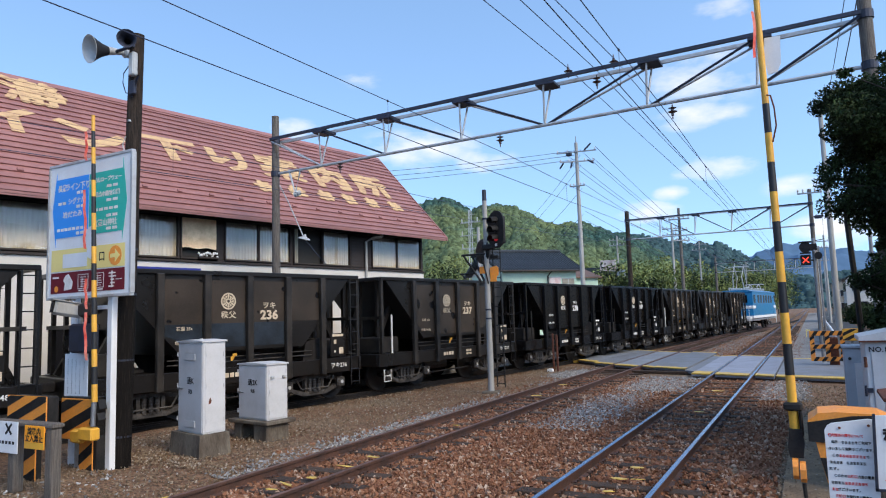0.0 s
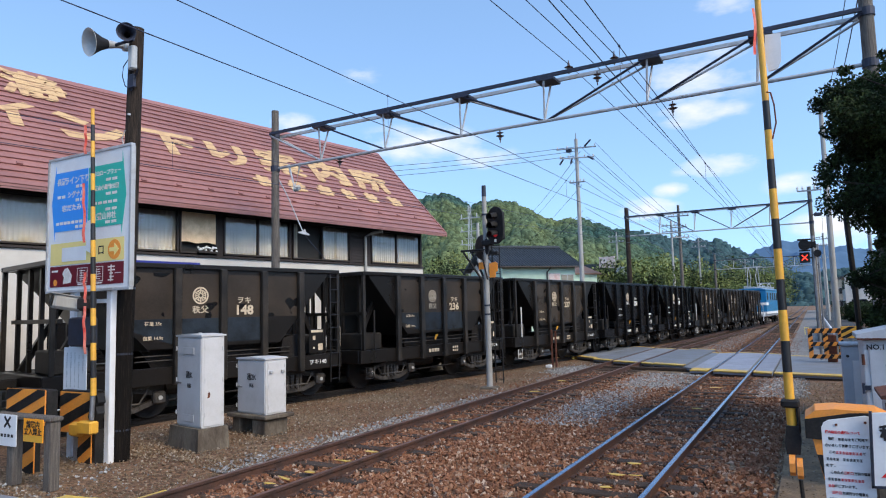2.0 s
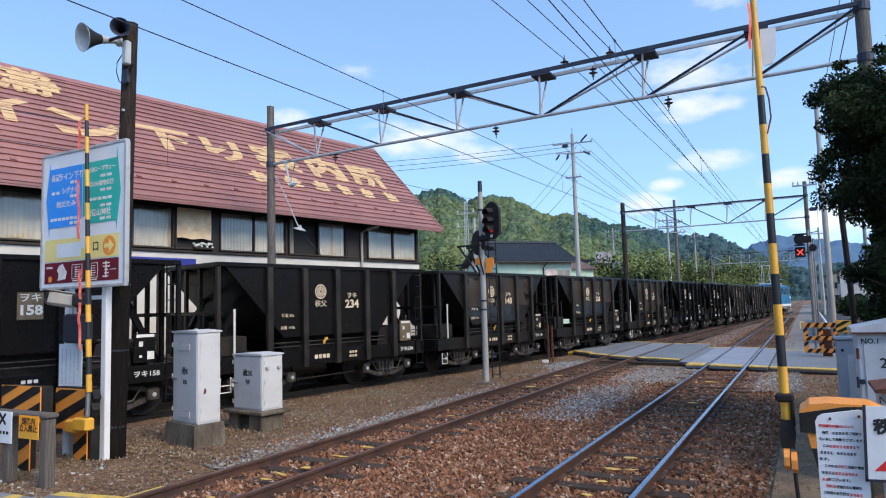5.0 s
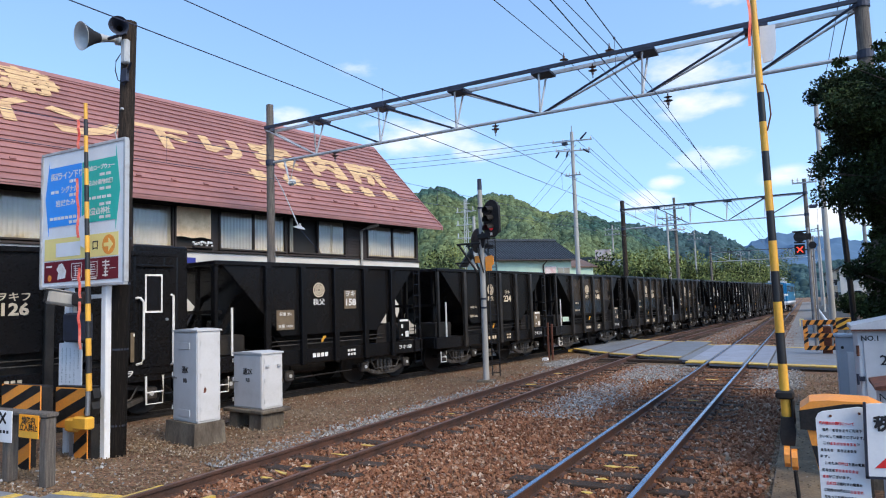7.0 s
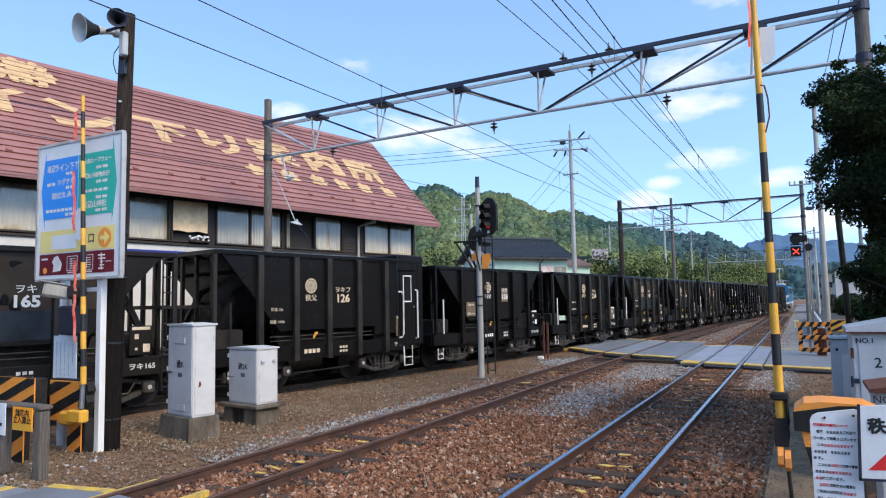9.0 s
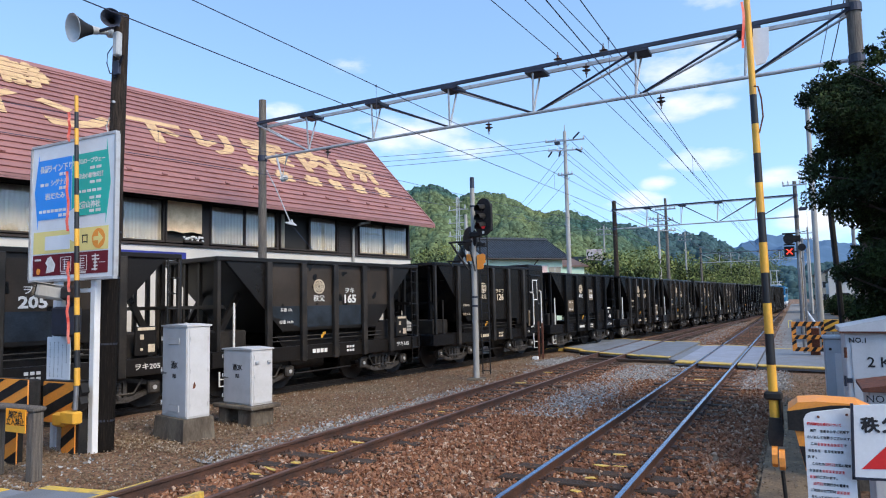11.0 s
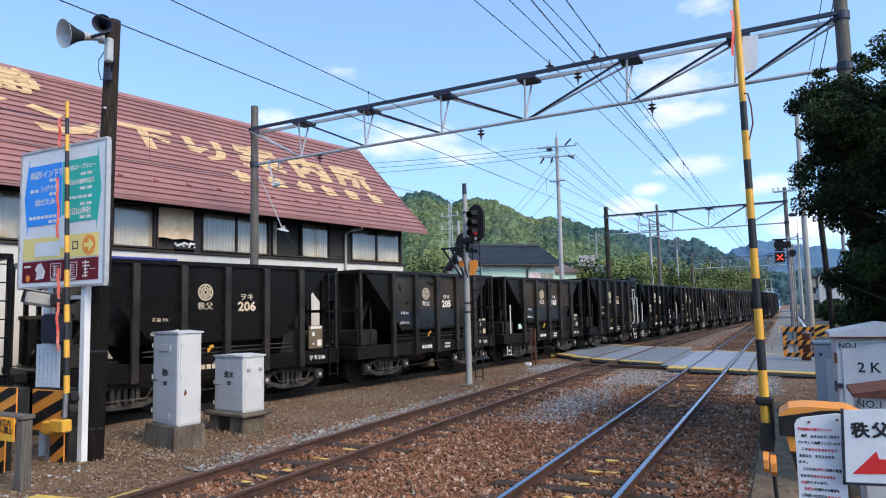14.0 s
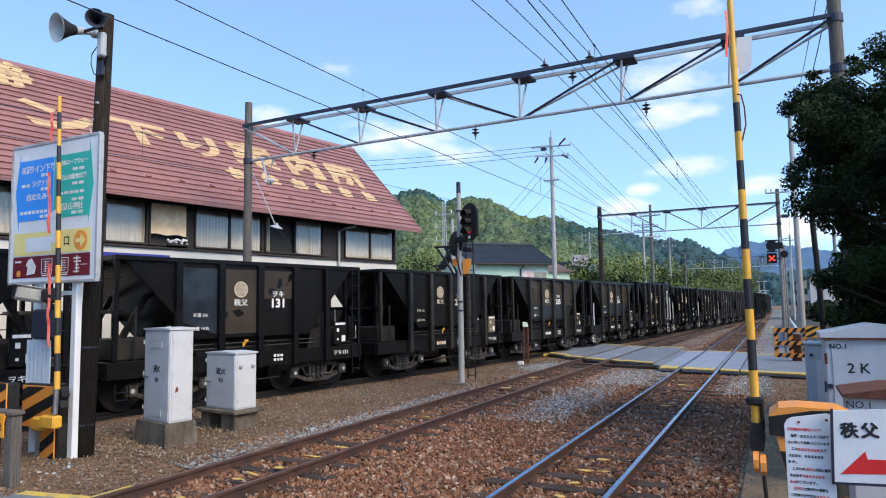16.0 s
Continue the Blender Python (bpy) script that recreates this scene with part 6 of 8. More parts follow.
def right_signs():
    s = thing("notice_board", "white notice board with black and red print on a post", "sign", Matrix.Translation((2.435, 5.25, -.03)))
    pts = [(-.13, .42), (.13, .42), (.13, 1.36), (.12, 1.375), (.1, 1.378), (-.09, 1.345), (-.115, 1.33), (-.13, 1.30)]
    pl = part("plate", Shape().prism(pts, -.008, .008, "y"), M["white_paint"], s)
    # the notice, line by line: words where they can be read, bars (#) where not; capital R marks red print
    lines = [(("R", "構内踏切の通行について"),), (("K", " 毎度 "), ("K", "####"), ("K", "をご利用下")), (("K", "さいまして有難うございます。"),), (("K", " この"), ("R", "########"), ("K", "で")), (("K", "#### ######"),), (("K", "ます。"),),
             (("K", " このため"), ("R", "三峰口"), ("K", "方面の電車")), (("K", "####"), ("R", "#######")), (("R", "##"), ("K", "がございます。")), (("R", " 三峰口"), ("K", "方面行きの電車を")), (("K", "ご利用のお客様は"), ("R", "####")),
             (("K", "をもってお出かけ下さいます"),), (("K", "ようお願いいたします。"),), (("K", "       #######"),)]
    for j, line in enumerate(lines):
        z, x, cell = 1.275 - .0395 * j, -.116, .0172
        for tone, words in line:
            mt = M["red_ink"] if tone == "R" else M["ink"]
            if "#" in words:
                bars = Shape()
                for ch in words:
                    if ch == "#":
                        for c in (.0, .006, .012):
                            bars.box(x + .002, x + cell - .002, -.0105, -.0085, z - .008 + c, z - .0055 + c)
                        bars.box(x + .007, x + .0095, -.0108, -.0086, z - .008, z + .0075)
                    x += cell
                tagged(part("print_bars", bars, mt, pl), kind="stuff")
            else:
                me = text_mesh(words.strip() or " ", .0195, .0008, bold=.0005)
                lead = len(words) - len(words.lstrip())
                n = len(words.strip())
                xs = [v.co.x for v in me.vertices]
                me.transform(Matrix.Diagonal((n * cell * .96 / max(.001, max(xs) - min(xs)), 1, 1, 1)))
                me.materials.append(mt)
                part("print", me, None, pl, m=Matrix.Translation((x + (lead + n / 2) * cell, -.0095, z)))
                x += cell * len(words)
    part("bolt", Shape().cyl((-.05, -.014, 1.32), (-.05, -.008, 1.32), .008, n=8).cyl((.1, -.014, 1.34), (.1, -.008, 1.34), .008, n=8), M["rust"], s)
    part("post", Shape().box(-.04, .04, .01, .07, Z0 - .05, 1.3, ch=.008), M["steel"], s)
    b = thing("direction_sign", "white board lettered with a place name over a red arrow", "sign", Matrix.Translation((2.95, 5.2, 0)))
    pb = part("plate", Shape().prism([(-.40, .96), (.45, 1.0), (.45, 1.44), (-.385, 1.375)], -.008, .008, "y"), M["white_paint"], b)
    part("frame", Shape().prism([(-.41, .95), (-.395, .95), (-.38, 1.385), (-.395, 1.385)], -.012, .01, "y").prism([(-.41, .945), (.45, .985), (.45, 1.0), (-.41, .96)], -.012, .01, "y"), M["steel_dark"], b)
    me = bold_text("秩父・", .092, .004, 1.25)
    me.materials.append(M["ink"])
    part("lettering", me, None, pb, m=Matrix.Translation((-.2, -.0095, 1.265)) @ pose(0, 0, 0, 0, -3, 0))
    part("arrow", Shape().prism([(-.36, 1.01), (-.23, 1.15), (-.22, 1.105), (.3, 1.13), (.3, 1.04), (-.1, 1.03)], -.0105, -.0085, "y"), M["red_ink"], pb, "red arrow")
    part("post", Shape().box(.0, .06, .01, .07, Z0 - .05, 1.35, ch=.008).box(.3, .36, .01, .07, Z0 - .05, 1.38, ch=.008), M["steel"], b)


def right_cabinets():
    c = thing("relay_cabinet", "large pale grey relay cabinet with a gabled lid beside the lane", "electrical cabinet", Matrix.Translation((2.78, 9.6, 0)), group="lineside cabinets")
    W = 1.35
    part("body", Shape().box(0, W, 0, .8, .1, 1.62, ch=.012), M["cabinet"], c)
    part("roof", Shape().prism([(-.05, 1.6), (W + .05, 1.6), (W + .05, 1.64), (W * .36, 1.76), (-.05, 1.65)], -.06, .86, "y"), M["cabinet"], c, "gabled grey lid")
    part("lid_rim", Shape().box(-.05, W + .05, -.065, -.06, 1.585, 1.605), M["rust"], c, "rusty lid rim")
    part("door", Shape().box(.06, W - .06, -.014, 0, .2, 1.52, ch=.005), M["cabinet"], c)
    for body, z, s, x in (("2 K", 1.25, .16, .32), ("NO.1", 1.5, .08, .13), ("RB", 1.0, .1, .34)):
        me = bold_text(body, s, .002)
        me.materials.append(M["ink"])
        part("lettering", me, None, c, m=Matrix.Translation((x, -.017, z)))
    part("hasp", Shape().box(-.03, .05, -.05, -.01, 1.02, 1.07).cyl((-.02, -.05, .98), (-.02, -.05, 1.1), .014, n=8), M["steel_dark"], c)
    for z in (.7, 1.3):
        part("hinge", Shape().cyl((0, -.015, z), (0, -.015, z + .12), .016, n=8), M["rust"], c)
    part("plinth", Shape().box(-.06, W + .06, -.06, .86, Z0 - .05, .1, ch=.02), M["concrete_dark"], c)
    n = thing("relay_cabinet", "narrow grey equipment box with cable pipes", "electrical cabinet", Matrix.Translation((2.62, 11.3, 0)), group="lineside cabinets")
    part("body", Shape().box(0, .34, 0, .35, .35, 1.42, ch=.012), M["cabinet_grey"], n)
    part("lid", Shape().box(-.02, .36, -.03, .37, 1.42, 1.46, ch=.008), M["cabinet_grey"], n)
    part("door", Shape().box(.12, .32, -.014, 0, .6, 1.22, ch=.005), M["cabinet"], n)
    part("lock", Shape().cyl((.07, -.03, 1.28), (.07, 0, 1.28), .02, n=10), M["black"], n)
    part("leg", Shape().box(.02, .1, .02, .1, Z0, .35).box(.24, .32, .25, .33, Z0, .35), M["steel_dark"], n)
    lo = thing("equipment_box", "low grey equipment box under a rusty sheet lid", "electrical cabinet", Matrix.Translation((2.83, 7.6, -.03)), group="lineside cabinets")
    part("body", Shape().box(0, 1.2, 0, .6, .1, 1.2, ch=.012), M["cabinet"], lo)
    part("lid", Shape().prism([(-.05, 1.2), (1.3, 1.2), (1.3, 1.34), (.3, 1.29), (-.05, 1.23)], -.08, .66, "y"), M["rust"], lo, "flaking rusty sheet lid")
    me = text_mesh("NO.1", .09, .001)
    me.materials.append(M["ink"])
    part("lettering", me, None, lo, m=Matrix.Translation((.08, -.004, 1.13)))
    part("plinth", Shape().box(-.05, 1.25, -.05, .65, Z0 - .05, .1, ch=.02), M["concrete_dark"], lo)


def far_barrier():
    b = thing("barrier", "striped steel barrier frame beside the far crossing", "barrier", Matrix.Translation((2.12, 27, 0)), group="far crossing barriers")
    for x0, x1, z0, z1 in ((0, 1.05, .96, 1.12), (.0, 1.05, .52, .66), (0, 1.05, .1, .24), (.0, .14, .24, .96), (.46, .6, .24, .96), (.9, 1.04, .24, .96)):
        y0 = 0 if x1 - x0 > .5 else .03
        part("board", Shape().box(x0, x1, y0, y0 + .03, z0, z1, ch=.006), M["orange"], b, "orange board with black slanting stripes")
        if x1 - x0 > .5:
            for k in range(4):
                q = x0 + .06 + .25 * k
                part("stripe", Shape().prism([(q, z0), (q + .12, z0), (q + .22, z1), (q + .1, z1)], -.006, -.001, "y"), M["black"], b)
        else:
            for k in range(3):
                q = z0 + .06 + .24 * k
                part("stripe", Shape().prism([(x0, q), (x1, q + .1), (x1, q + .21), (x0, q + .11)], y0 - .006, y0 - .001, "y"), M["black"], b)
    part("machine", Shape().box(.55, .85, .1, .4, Z0, .9, ch=.04), M["rust"], b)
    y = thing("barrier", "yellow and black striped barrier board", "barrier", Matrix.Translation((3.1, 26.6, 0)), group="far crossing barriers")
    part("board", Shape().box(0, .55, 0, .06, .8, 1.2, ch=.01), M["boom_yellow"], y)
    stripes_on(y, .0, .55, .81, 1.19, -.001, .3, 2)
    part("leg", Shape().box(.22, .3, .06, .12, Z0, 1.1), M["steel"], y)
    p = thing("lineside_post", "rusty lineside post pair on a white block", "post", Matrix.Translation((-6.32, 24.7, 0)))
    part("post", Shape().box(-.05, .02, -.03, .03, Z0, 1.25, ch=.008).box(.1, .17, -.03, .03, Z0, 1.2, ch=.008), M["rust"], p)
    part("block", Shape().box(-.25, -.02, -.15, .1, Z0 - .03, Z0 + .1, ch=.02), M["white_paint"], p)
    m = thing("distance_marker", "small cream marker post beside the ballast", "marker post", Matrix.Translation((1.9, 52, 0)))
    part("post", Shape().box(-.13, -.08, -.03, .03, Z0, .3, ch=.005).box(.08, .13, -.03, .03, Z0, .3, ch=.005).box(-.13, .13, -.03, .03, .3, .36, ch=.005), M["cream_sign"], m)


def lane_side():
    f = thing("guard_fence", "white guard rail along the lane", "fence")
    part("top_rail", Shape().tube([(3.05, 34, .75), (3.15, 110, .75)], .05, 8), M["white_paint"], f)
    for y in np.arange(34, 110, 3.0):
        part("post", Shape().cyl((3.08, y, Z0), (3.08, y, .75), .045, n=8), M["white_paint"], f)
    part("panel", Shape().box(3.02, 3.08, 36, 70, .1, .65), M["steel_pale"], f)
    for x, y, w, d, h, mt, lab in ((6.0, 95, 7, 9, 5.0, M["plaster"], "white two-storey house beside the lane"), (8.6, 60, 5, 6, 3.2, M["concrete"], "grey low house beside the lane"), (5.9, 155, 8, 10, 6.0, M["curtain"], "cream house far along the lane")):
        h_ = thing("house", lab, "house", Matrix.Translation((x, y, 0)), group="houses")
        part("wall", Shape().prism([(0, Z0), (w, Z0), (w, h), (w / 2, h + w * .2), (0, h)], 0, d, "y"), mt, h_)
        part("roof", Shape().prism([(-.4, h - .16), (w / 2, h + w * .2 + .01), (w + .4, h - .16), (w + .4, h + .02), (w / 2, h + w * .2 + .2), (-.4, h + .02)], -.3, d + .3, "y"), M["tile_roof"], h_)
        for z in ((1.0, 3.5) if h >= 5 else (1.0,)):
            for u in (.6, w / 2 + .3):
                wd = part("window", Shape().box(u, u + 1.5, -.05, .0, z, z + 1.2), M["lens_dark"], h_)
                part("frame", Shape().box(u - .06, u + 1.56, -.07, -.05, z - .06, z).box(u - .06, u + 1.56, -.07, -.05, z + 1.2, z + 1.26).box(u + .72, u + .78, -.07, -.05, z, z + 1.2), M["steel_pale"], wd)
            for v in np.arange(1, d - 1.5, 2.6):
                wd = part("window", Shape().box(-.05, 0, v, v + 1.4, z, z + 1.1), M["lens_dark"], h_)
    for x, y, lab, mt in ((4.6, 30, "rusty brown lineside bracket post", M["rust"]), (3.95, 24, "thin grey pipe post", M["steel"])):
        p = thing("lineside_post", lab, "post", Matrix.Translation((x, y, 0)))
        part("post", Shape().cyl((0, 0, Z0), (0, 0, 4.2), .05, n=10), mt, p)
    p = thing("lineside_post", "dark slender pipe post bent over at its top", "post", Matrix.Translation((3.16, 16.5, 0)))
    part("post", Shape().tube([(0, 0, Z0), (-.06, 0, 2.4), (-.11, 0, 3.7), (-.1, 0, 4.2), (-.02, 0, 4.45), (.14, 0, 4.5)], .055, 8), M["black"], p, smooth=True)
    mb = thing("vending_panel", "green and white roadside panels by the lane", "roadside panel", Matrix.Translation((4.3, 33, 0)))
    part("panel", Shape().box(0, .9, 0, .2, Z0, 1.3, ch=.03), M["leaf_light"], mb)
    part("board", Shape().box(1.2, 1.8, 0, .1, .3, 1.5, ch=.02), M["plaster"], mb)


def mint_house():
    """The house with a dark tiled gable roof beyond the hall, its annex and the low house behind."""
    A = 46
    h = thing("house", "mint-green house with a dark ribbed tile roof", "house", pose(-20.53, 52, 0, 0, 0, A), group="houses")
    Lh, Dh, ze, zr = 7.95, 8.8, 5.72, 7.66          # roof length, depth over the eaves, eave and ridge heights
    part("wall", Shape().box(.55, Lh - .45, .6, Dh - .6, Z0, ze - .05), M["mint"], h)
    for x0 in (.55, Lh - .55):
        part("gable", Shape().prism([(.6, ze - .05), (Dh - .6, ze - .05), (Dh / 2, zr - .3)], x0, x0 + .1, "x"), M["plaster"], h, "pale plastered gable")
    rise = (zr - ze) / (Dh / 2)
    roof = part("roof", Shape().prism([(0, ze - .1), (Dh / 2, zr - .1), (Dh, ze - .1), (Dh, ze + .02), (Dh / 2, zr + .02), (0, ze + .02)], 0, Lh, "x"), M["tile_roof"], h, "dark blue-grey tile roof")
    for x in np.arange(.08, Lh, .265):
        part("roof_tile_rib", Shape().cyl((x, -.02, ze + .04), (x, Dh / 2, zr + .04), .055, n=6), M["tile_roof"], roof)
    for k in range(1, 15):
        v = Dh / 2 * k / 15
        part("tile_course", Shape().box(.02, Lh - .02, v, v + .035, ze + .02 + rise * v, ze + .06 + rise * v), M["tile_roof"], roof)
    part("ridge", Shape().box(-.05, Lh + .05, Dh / 2 - .16, Dh / 2 + .16, zr, zr + .2, ch=.05), M["tile_roof"], roof)
    for k in range(26):
        part("ridge_cap", Shape().cyl((.15 + .3 * k, Dh / 2 - .14, zr + .2), (.15 + .3 * k, Dh / 2 + .14, zr + .2), .06, n=8), M["tile_roof"], roof)
    for x0 in (-.06, Lh):
        part("barge_board", Shape().prism([(-.1, ze - .22), (Dh / 2, zr - .18), (Dh + .1, ze - .22), (Dh + .1, ze + .03), (Dh / 2, zr + .07), (-.1, ze + .03)], x0, x0 + .06, "x"), M["black"], roof, "black barge board")
    part("gutter", Shape().tube([(.0, -.06, ze - .08), (Lh, -.06, ze - .1)], .06, 8), M["brown_wood"], roof)
    w = part("window", Shape().box(4.92, 6.0, .55, .6, 3.6, 5.05), M["pale_pink"], h, "faded red shutter")
    part("frame", Shape().box(4.86, 6.06, .53, .56, 5.05, 5.12), M["steel_pale"], w)
    w = part("window", Shape().box(6.15, 7.3, .55, .6, 3.7, 4.95), M["curtain"], h, "pale window")
    part("frame", Shape().box(6.1, 7.35, .53, .56, 4.95, 5.0).box(6.7, 6.75, .53, .56, 3.7, 4.95), M["steel_pale"], w)
    part("downpipe", Shape().tube([(4.75, .5, 1), (4.75, .5, 5.2), (4.9, .0, 5.6)], .06, 8), M["brown_wood"], h, "brown rainwater downpipe")
    n = thing("house", "low mint annex with a brown sheet roof", "house", pose(-20.53, 52, 0, 0, 0, A), group="houses")
    part("wall", Shape().box(Lh - .4, 10.6, 2.2, 6.0, Z0, 5.1), M["mint"], n)
    part("roof", Shape().prism([(1.9, 5.05), (6.3, 6.3), (6.3, 6.42), (1.9, 5.17)], Lh + .1, 10.9, "x"), M["brown_tile"], n, "brown corrugated sheet roof")
    o = thing("house", "low grey house with a pink and white sign", "house", pose(-23.2, 72, 0), group="houses")
    part("wall", Shape().box(0, 7.6, 0, 6, Z0, 5.6), M["plaster"], o)
    part("roof", Shape().prism([(-.5, 5.5), (7.9, 5.5), (6.8, 6.7), (.5, 6.7)], -.5, 6.5, "y"), M["tile_roof"], o)
    part("sign_panel", Shape().box(5.9, 7.6, -.7, -.6, 6.2, 7.4, ch=.02), M["pale_pink"], o, "faded pink sign panel")


def leaf_cloud(rng, centres, radii, count, size, flat=.75, pick=None):
    """Small bent leaves round the given clumps; returns vertices and faces."""
    k = rng.integers(0, len(centres), count) if pick is None else pick
    d = rng.normal(size=(count, 3))
    d /= np.linalg.norm(d, axis=1)[:, None]
    r = radii[k] * (0.2 + .85 * rng.random(count) ** .6)
    c = centres[k] + d * r[:, None] * (1, 1, flat)
    u = rng.normal(size=(count, 3))
    u /= np.linalg.norm(u, axis=1)[:, None]
    w = np.cross(u, rng.normal(size=(count, 3)))
    w /= np.linalg.norm(w, axis=1)[:, None]
    s = size * (.6 + .8 * rng.random(count))[:, None]
    n = np.cross(u, w)
    v = np.stack([c - u * s, c + w * s * .45 + n * s * .15, c + u * s, c - w * s * .45 + n * s * .15], 1)
    f = np.arange(count * 4).reshape(-1, 4)
    return v.reshape(-1, 3), f


def tree(name, label, x, y, trunk_h, lobes, seed, leaf, count, size, clump=.34, group=""):
    """Tapered trunk and limbs; the crown is clumps of small leaves at the limb ends, gathered in lobes, with sprays standing out of it."""
    rng = np.random.default_rng(seed)
    t = thing(name, label, "tree", Matrix.Translation((x, y, 0)), group=group)
    top = max(q[2] + q[5] * .5 for q in lobes)
    wood = Shape().cyl((0, 0, Z0 - .1), (0, 0, trunk_h), .2, .13, 10).cyl((0, 0, trunk_h), (lobes[0][0] * .6, lobes[0][1] * .6, top), .13, .03, 8)
    cen, rad = [], []
    size_of = [q[3] * q[4] * q[5] for q in lobes]
    for cx, cy, cz, rx, ry, rz in lobes:
        n = max(14, round(300 * rx * ry * rz / sum(size_of)))
        for k in range(n):
            d = rng.normal(size=3)
            d /= np.linalg.norm(d)
            spray = k % 3 == 0
            q = rng.uniform(1.0, 1.22) if spray else rng.random() ** .45 * .92
            c = np.array((cx + d[0] * rx * q, cy + d[1] * ry * q, cz + d[2] * rz * q))
            cen.append(c)
            rad.append(clump * (.3 + .3 * rng.random() if spray else .75 + .5 * rng.random()))
            if k < 9:
                wood.cyl((c[0] * .12, c[1] * .12, max(trunk_h * .7, min(c[2] - rng.uniform(.4, 1.2), top))), tuple(c), .045, .012, 5)
            if spray:
                wood.cyl((cx + (c[0] - cx) * .6, cy + (c[1] - cy) * .6, cz + (c[2] - cz) * .6), tuple(c), .016, .005, 4)
    part("trunk", wood, M["bark"], t, smooth=True)
    rad = np.array(rad)
    pick = rng.choice(len(rad), count, p=rad ** 1.5 / (rad ** 1.5).sum())
    v, f = leaf_cloud(rng, np.array(cen), rad, count, size, pick=pick)
    me = bpy.data.meshes.new("crown")
    me.from_pydata(v.tolist(), [], f.tolist())
    part("crown", me, leaf, t)
    return t


def hills():
    """Wooded ridges: a height sheet with tree crowns standing all over it."""
    rng = np.random.default_rng(11)
    def ridge(name, label, az, el, r0, r1, material, clumps, csize, cat="hill"):
        # az: degrees left of +y; el: degrees of the skyline seen from the crossing
        na, nr = 180, 26
        A = np.linspace(az[0], az[-1], na)
        E = spline(az, el, A) + .09 * np.sin(A * 4.3) + .06 * np.sin(A * 9.1 + 1)
        v = []
        for i, a in enumerate(A):
            for j in range(nr):
                q = j / (nr - 1)
                r = r0 + (r1 - r0) * q
                top = r1 * math.tan(radians(E[i]))
                z = top * (q ** 1.25) + (13 * noise.noise((a * .35, q * 5, 2)) + 3 * noise.noise((a * 1.1, q * 11, 5))) * (q * (1 - q) * 3) * (r1 / 420)
                v.append((2 - r * math.sin(radians(a)), r * math.cos(radians(a)), z - .5))
        f = [(i * nr + j, (i + 1) * nr + j, (i + 1) * nr + j + 1, i * nr + j + 1) for i in range(na - 1) for j in range(nr - 1)]
        sh = Shape()
        sh.v, sh.f = v, f
        # the far side falls away
        hill = tagged(part(name, sh, material, smooth=True), label, cat, kind="structure")
        if clumps:
            V = np.array(v)
            G = V.reshape(na, nr, 3)
            ia, ja = rng.integers(0, na - 1, clumps), rng.integers(0, nr - 1, clumps)
            fa, fj = rng.random((clumps, 1)), rng.random((clumps, 1))
            base = (G[ia, ja] * (1 - fa) + G[ia + 1, ja] * fa) * (1 - fj) + (G[ia, ja + 1] * (1 - fa) + G[ia + 1, ja + 1] * fa) * fj
            ico = np.array([(0, 0, 1.0)] + [(.62 * math.cos(k * 1.2566), .62 * math.sin(k * 1.2566), .72) for k in range(5)] + [(1.05 * math.cos(k * 1.2566 + .6), 1.05 * math.sin(k * 1.2566 + .6), -.5) for k in range(5)])
            fi = np.array([(0, 1 + k, 1 + (k + 1) % 5) for k in range(5)] + [(1 + k, 6 + k, 1 + (k + 1) % 5) for k in range(5)] + [(1 + (k + 1) % 5, 6 + k, 6 + (k + 1) % 5) for k in range(5)])
            s = csize * (.45 + .9 * rng.random(clumps) ** 1.6)
            P = base[:, None] + ico[None] * (1 + .14 * rng.normal(size=(clumps, 11, 1))) * (s[:, None, None] * np.array((1.15, 1.15, .85)))
            F = (fi[None] + 11 * np.arange(clumps)[:, None, None]).reshape(-1, 3)
            me = bpy.data.meshes.new("woodland")
            me.from_pydata(P.reshape(-1, 3).tolist(), [], F.tolist())
            me.polygons.foreach_set("use_smooth", [True] * len(me.polygons))
            tagged(part("woodland", me, material), "mixed green woodland covering the hillside", "trees", kind="stuff")
    # sunlit and hazy shaded slopes are put into its two blotch colours
    forest = mat("hill_forest", (0.125, 0.155, 0.068), 0.9, 0, 0.3, .012, .25, .1, (0.042, 0.085, 0.070), islands=.42, spec=.05)
    # shade and distance haze are put into these bluer base colours
    forest_far = mat("shade_tinted_forest", (0.046, 0.086, 0.088), 0.85, 0, 0.25, .01, .1, .3, (0.042, 0.082, 0.09), islands=.25, spec=.1)
    blue_far = mat("haze_tinted_range", (0.10, 0.17, 0.26), 0.95, 0, 0.12, .002, .02, .1, (0.085, 0.15, 0.24), spec=0)
    ridge("hill_near", "steep wooded hill behind the village", [4, 8, 10.4, 12.6, 14.4, 16.3, 17.6, 19.1, 21, 22, 24.2, 25.3, 26.2, 27.0, 28.2, 30.4, 36, 46], [.6, 3.0, 4.8, 6.3, 6.9, 7.6, 7.8, 7.75, 8.7, 9.25, 9.6, 9.45, 9.3, 9.85, 10.35, 9.9, 8.5, 6], 150, 430, forest, 29000, 1.2)
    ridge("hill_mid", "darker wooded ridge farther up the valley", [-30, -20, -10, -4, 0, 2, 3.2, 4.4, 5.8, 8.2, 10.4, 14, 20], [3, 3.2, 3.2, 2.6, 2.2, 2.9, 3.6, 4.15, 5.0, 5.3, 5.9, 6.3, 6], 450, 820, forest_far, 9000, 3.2)
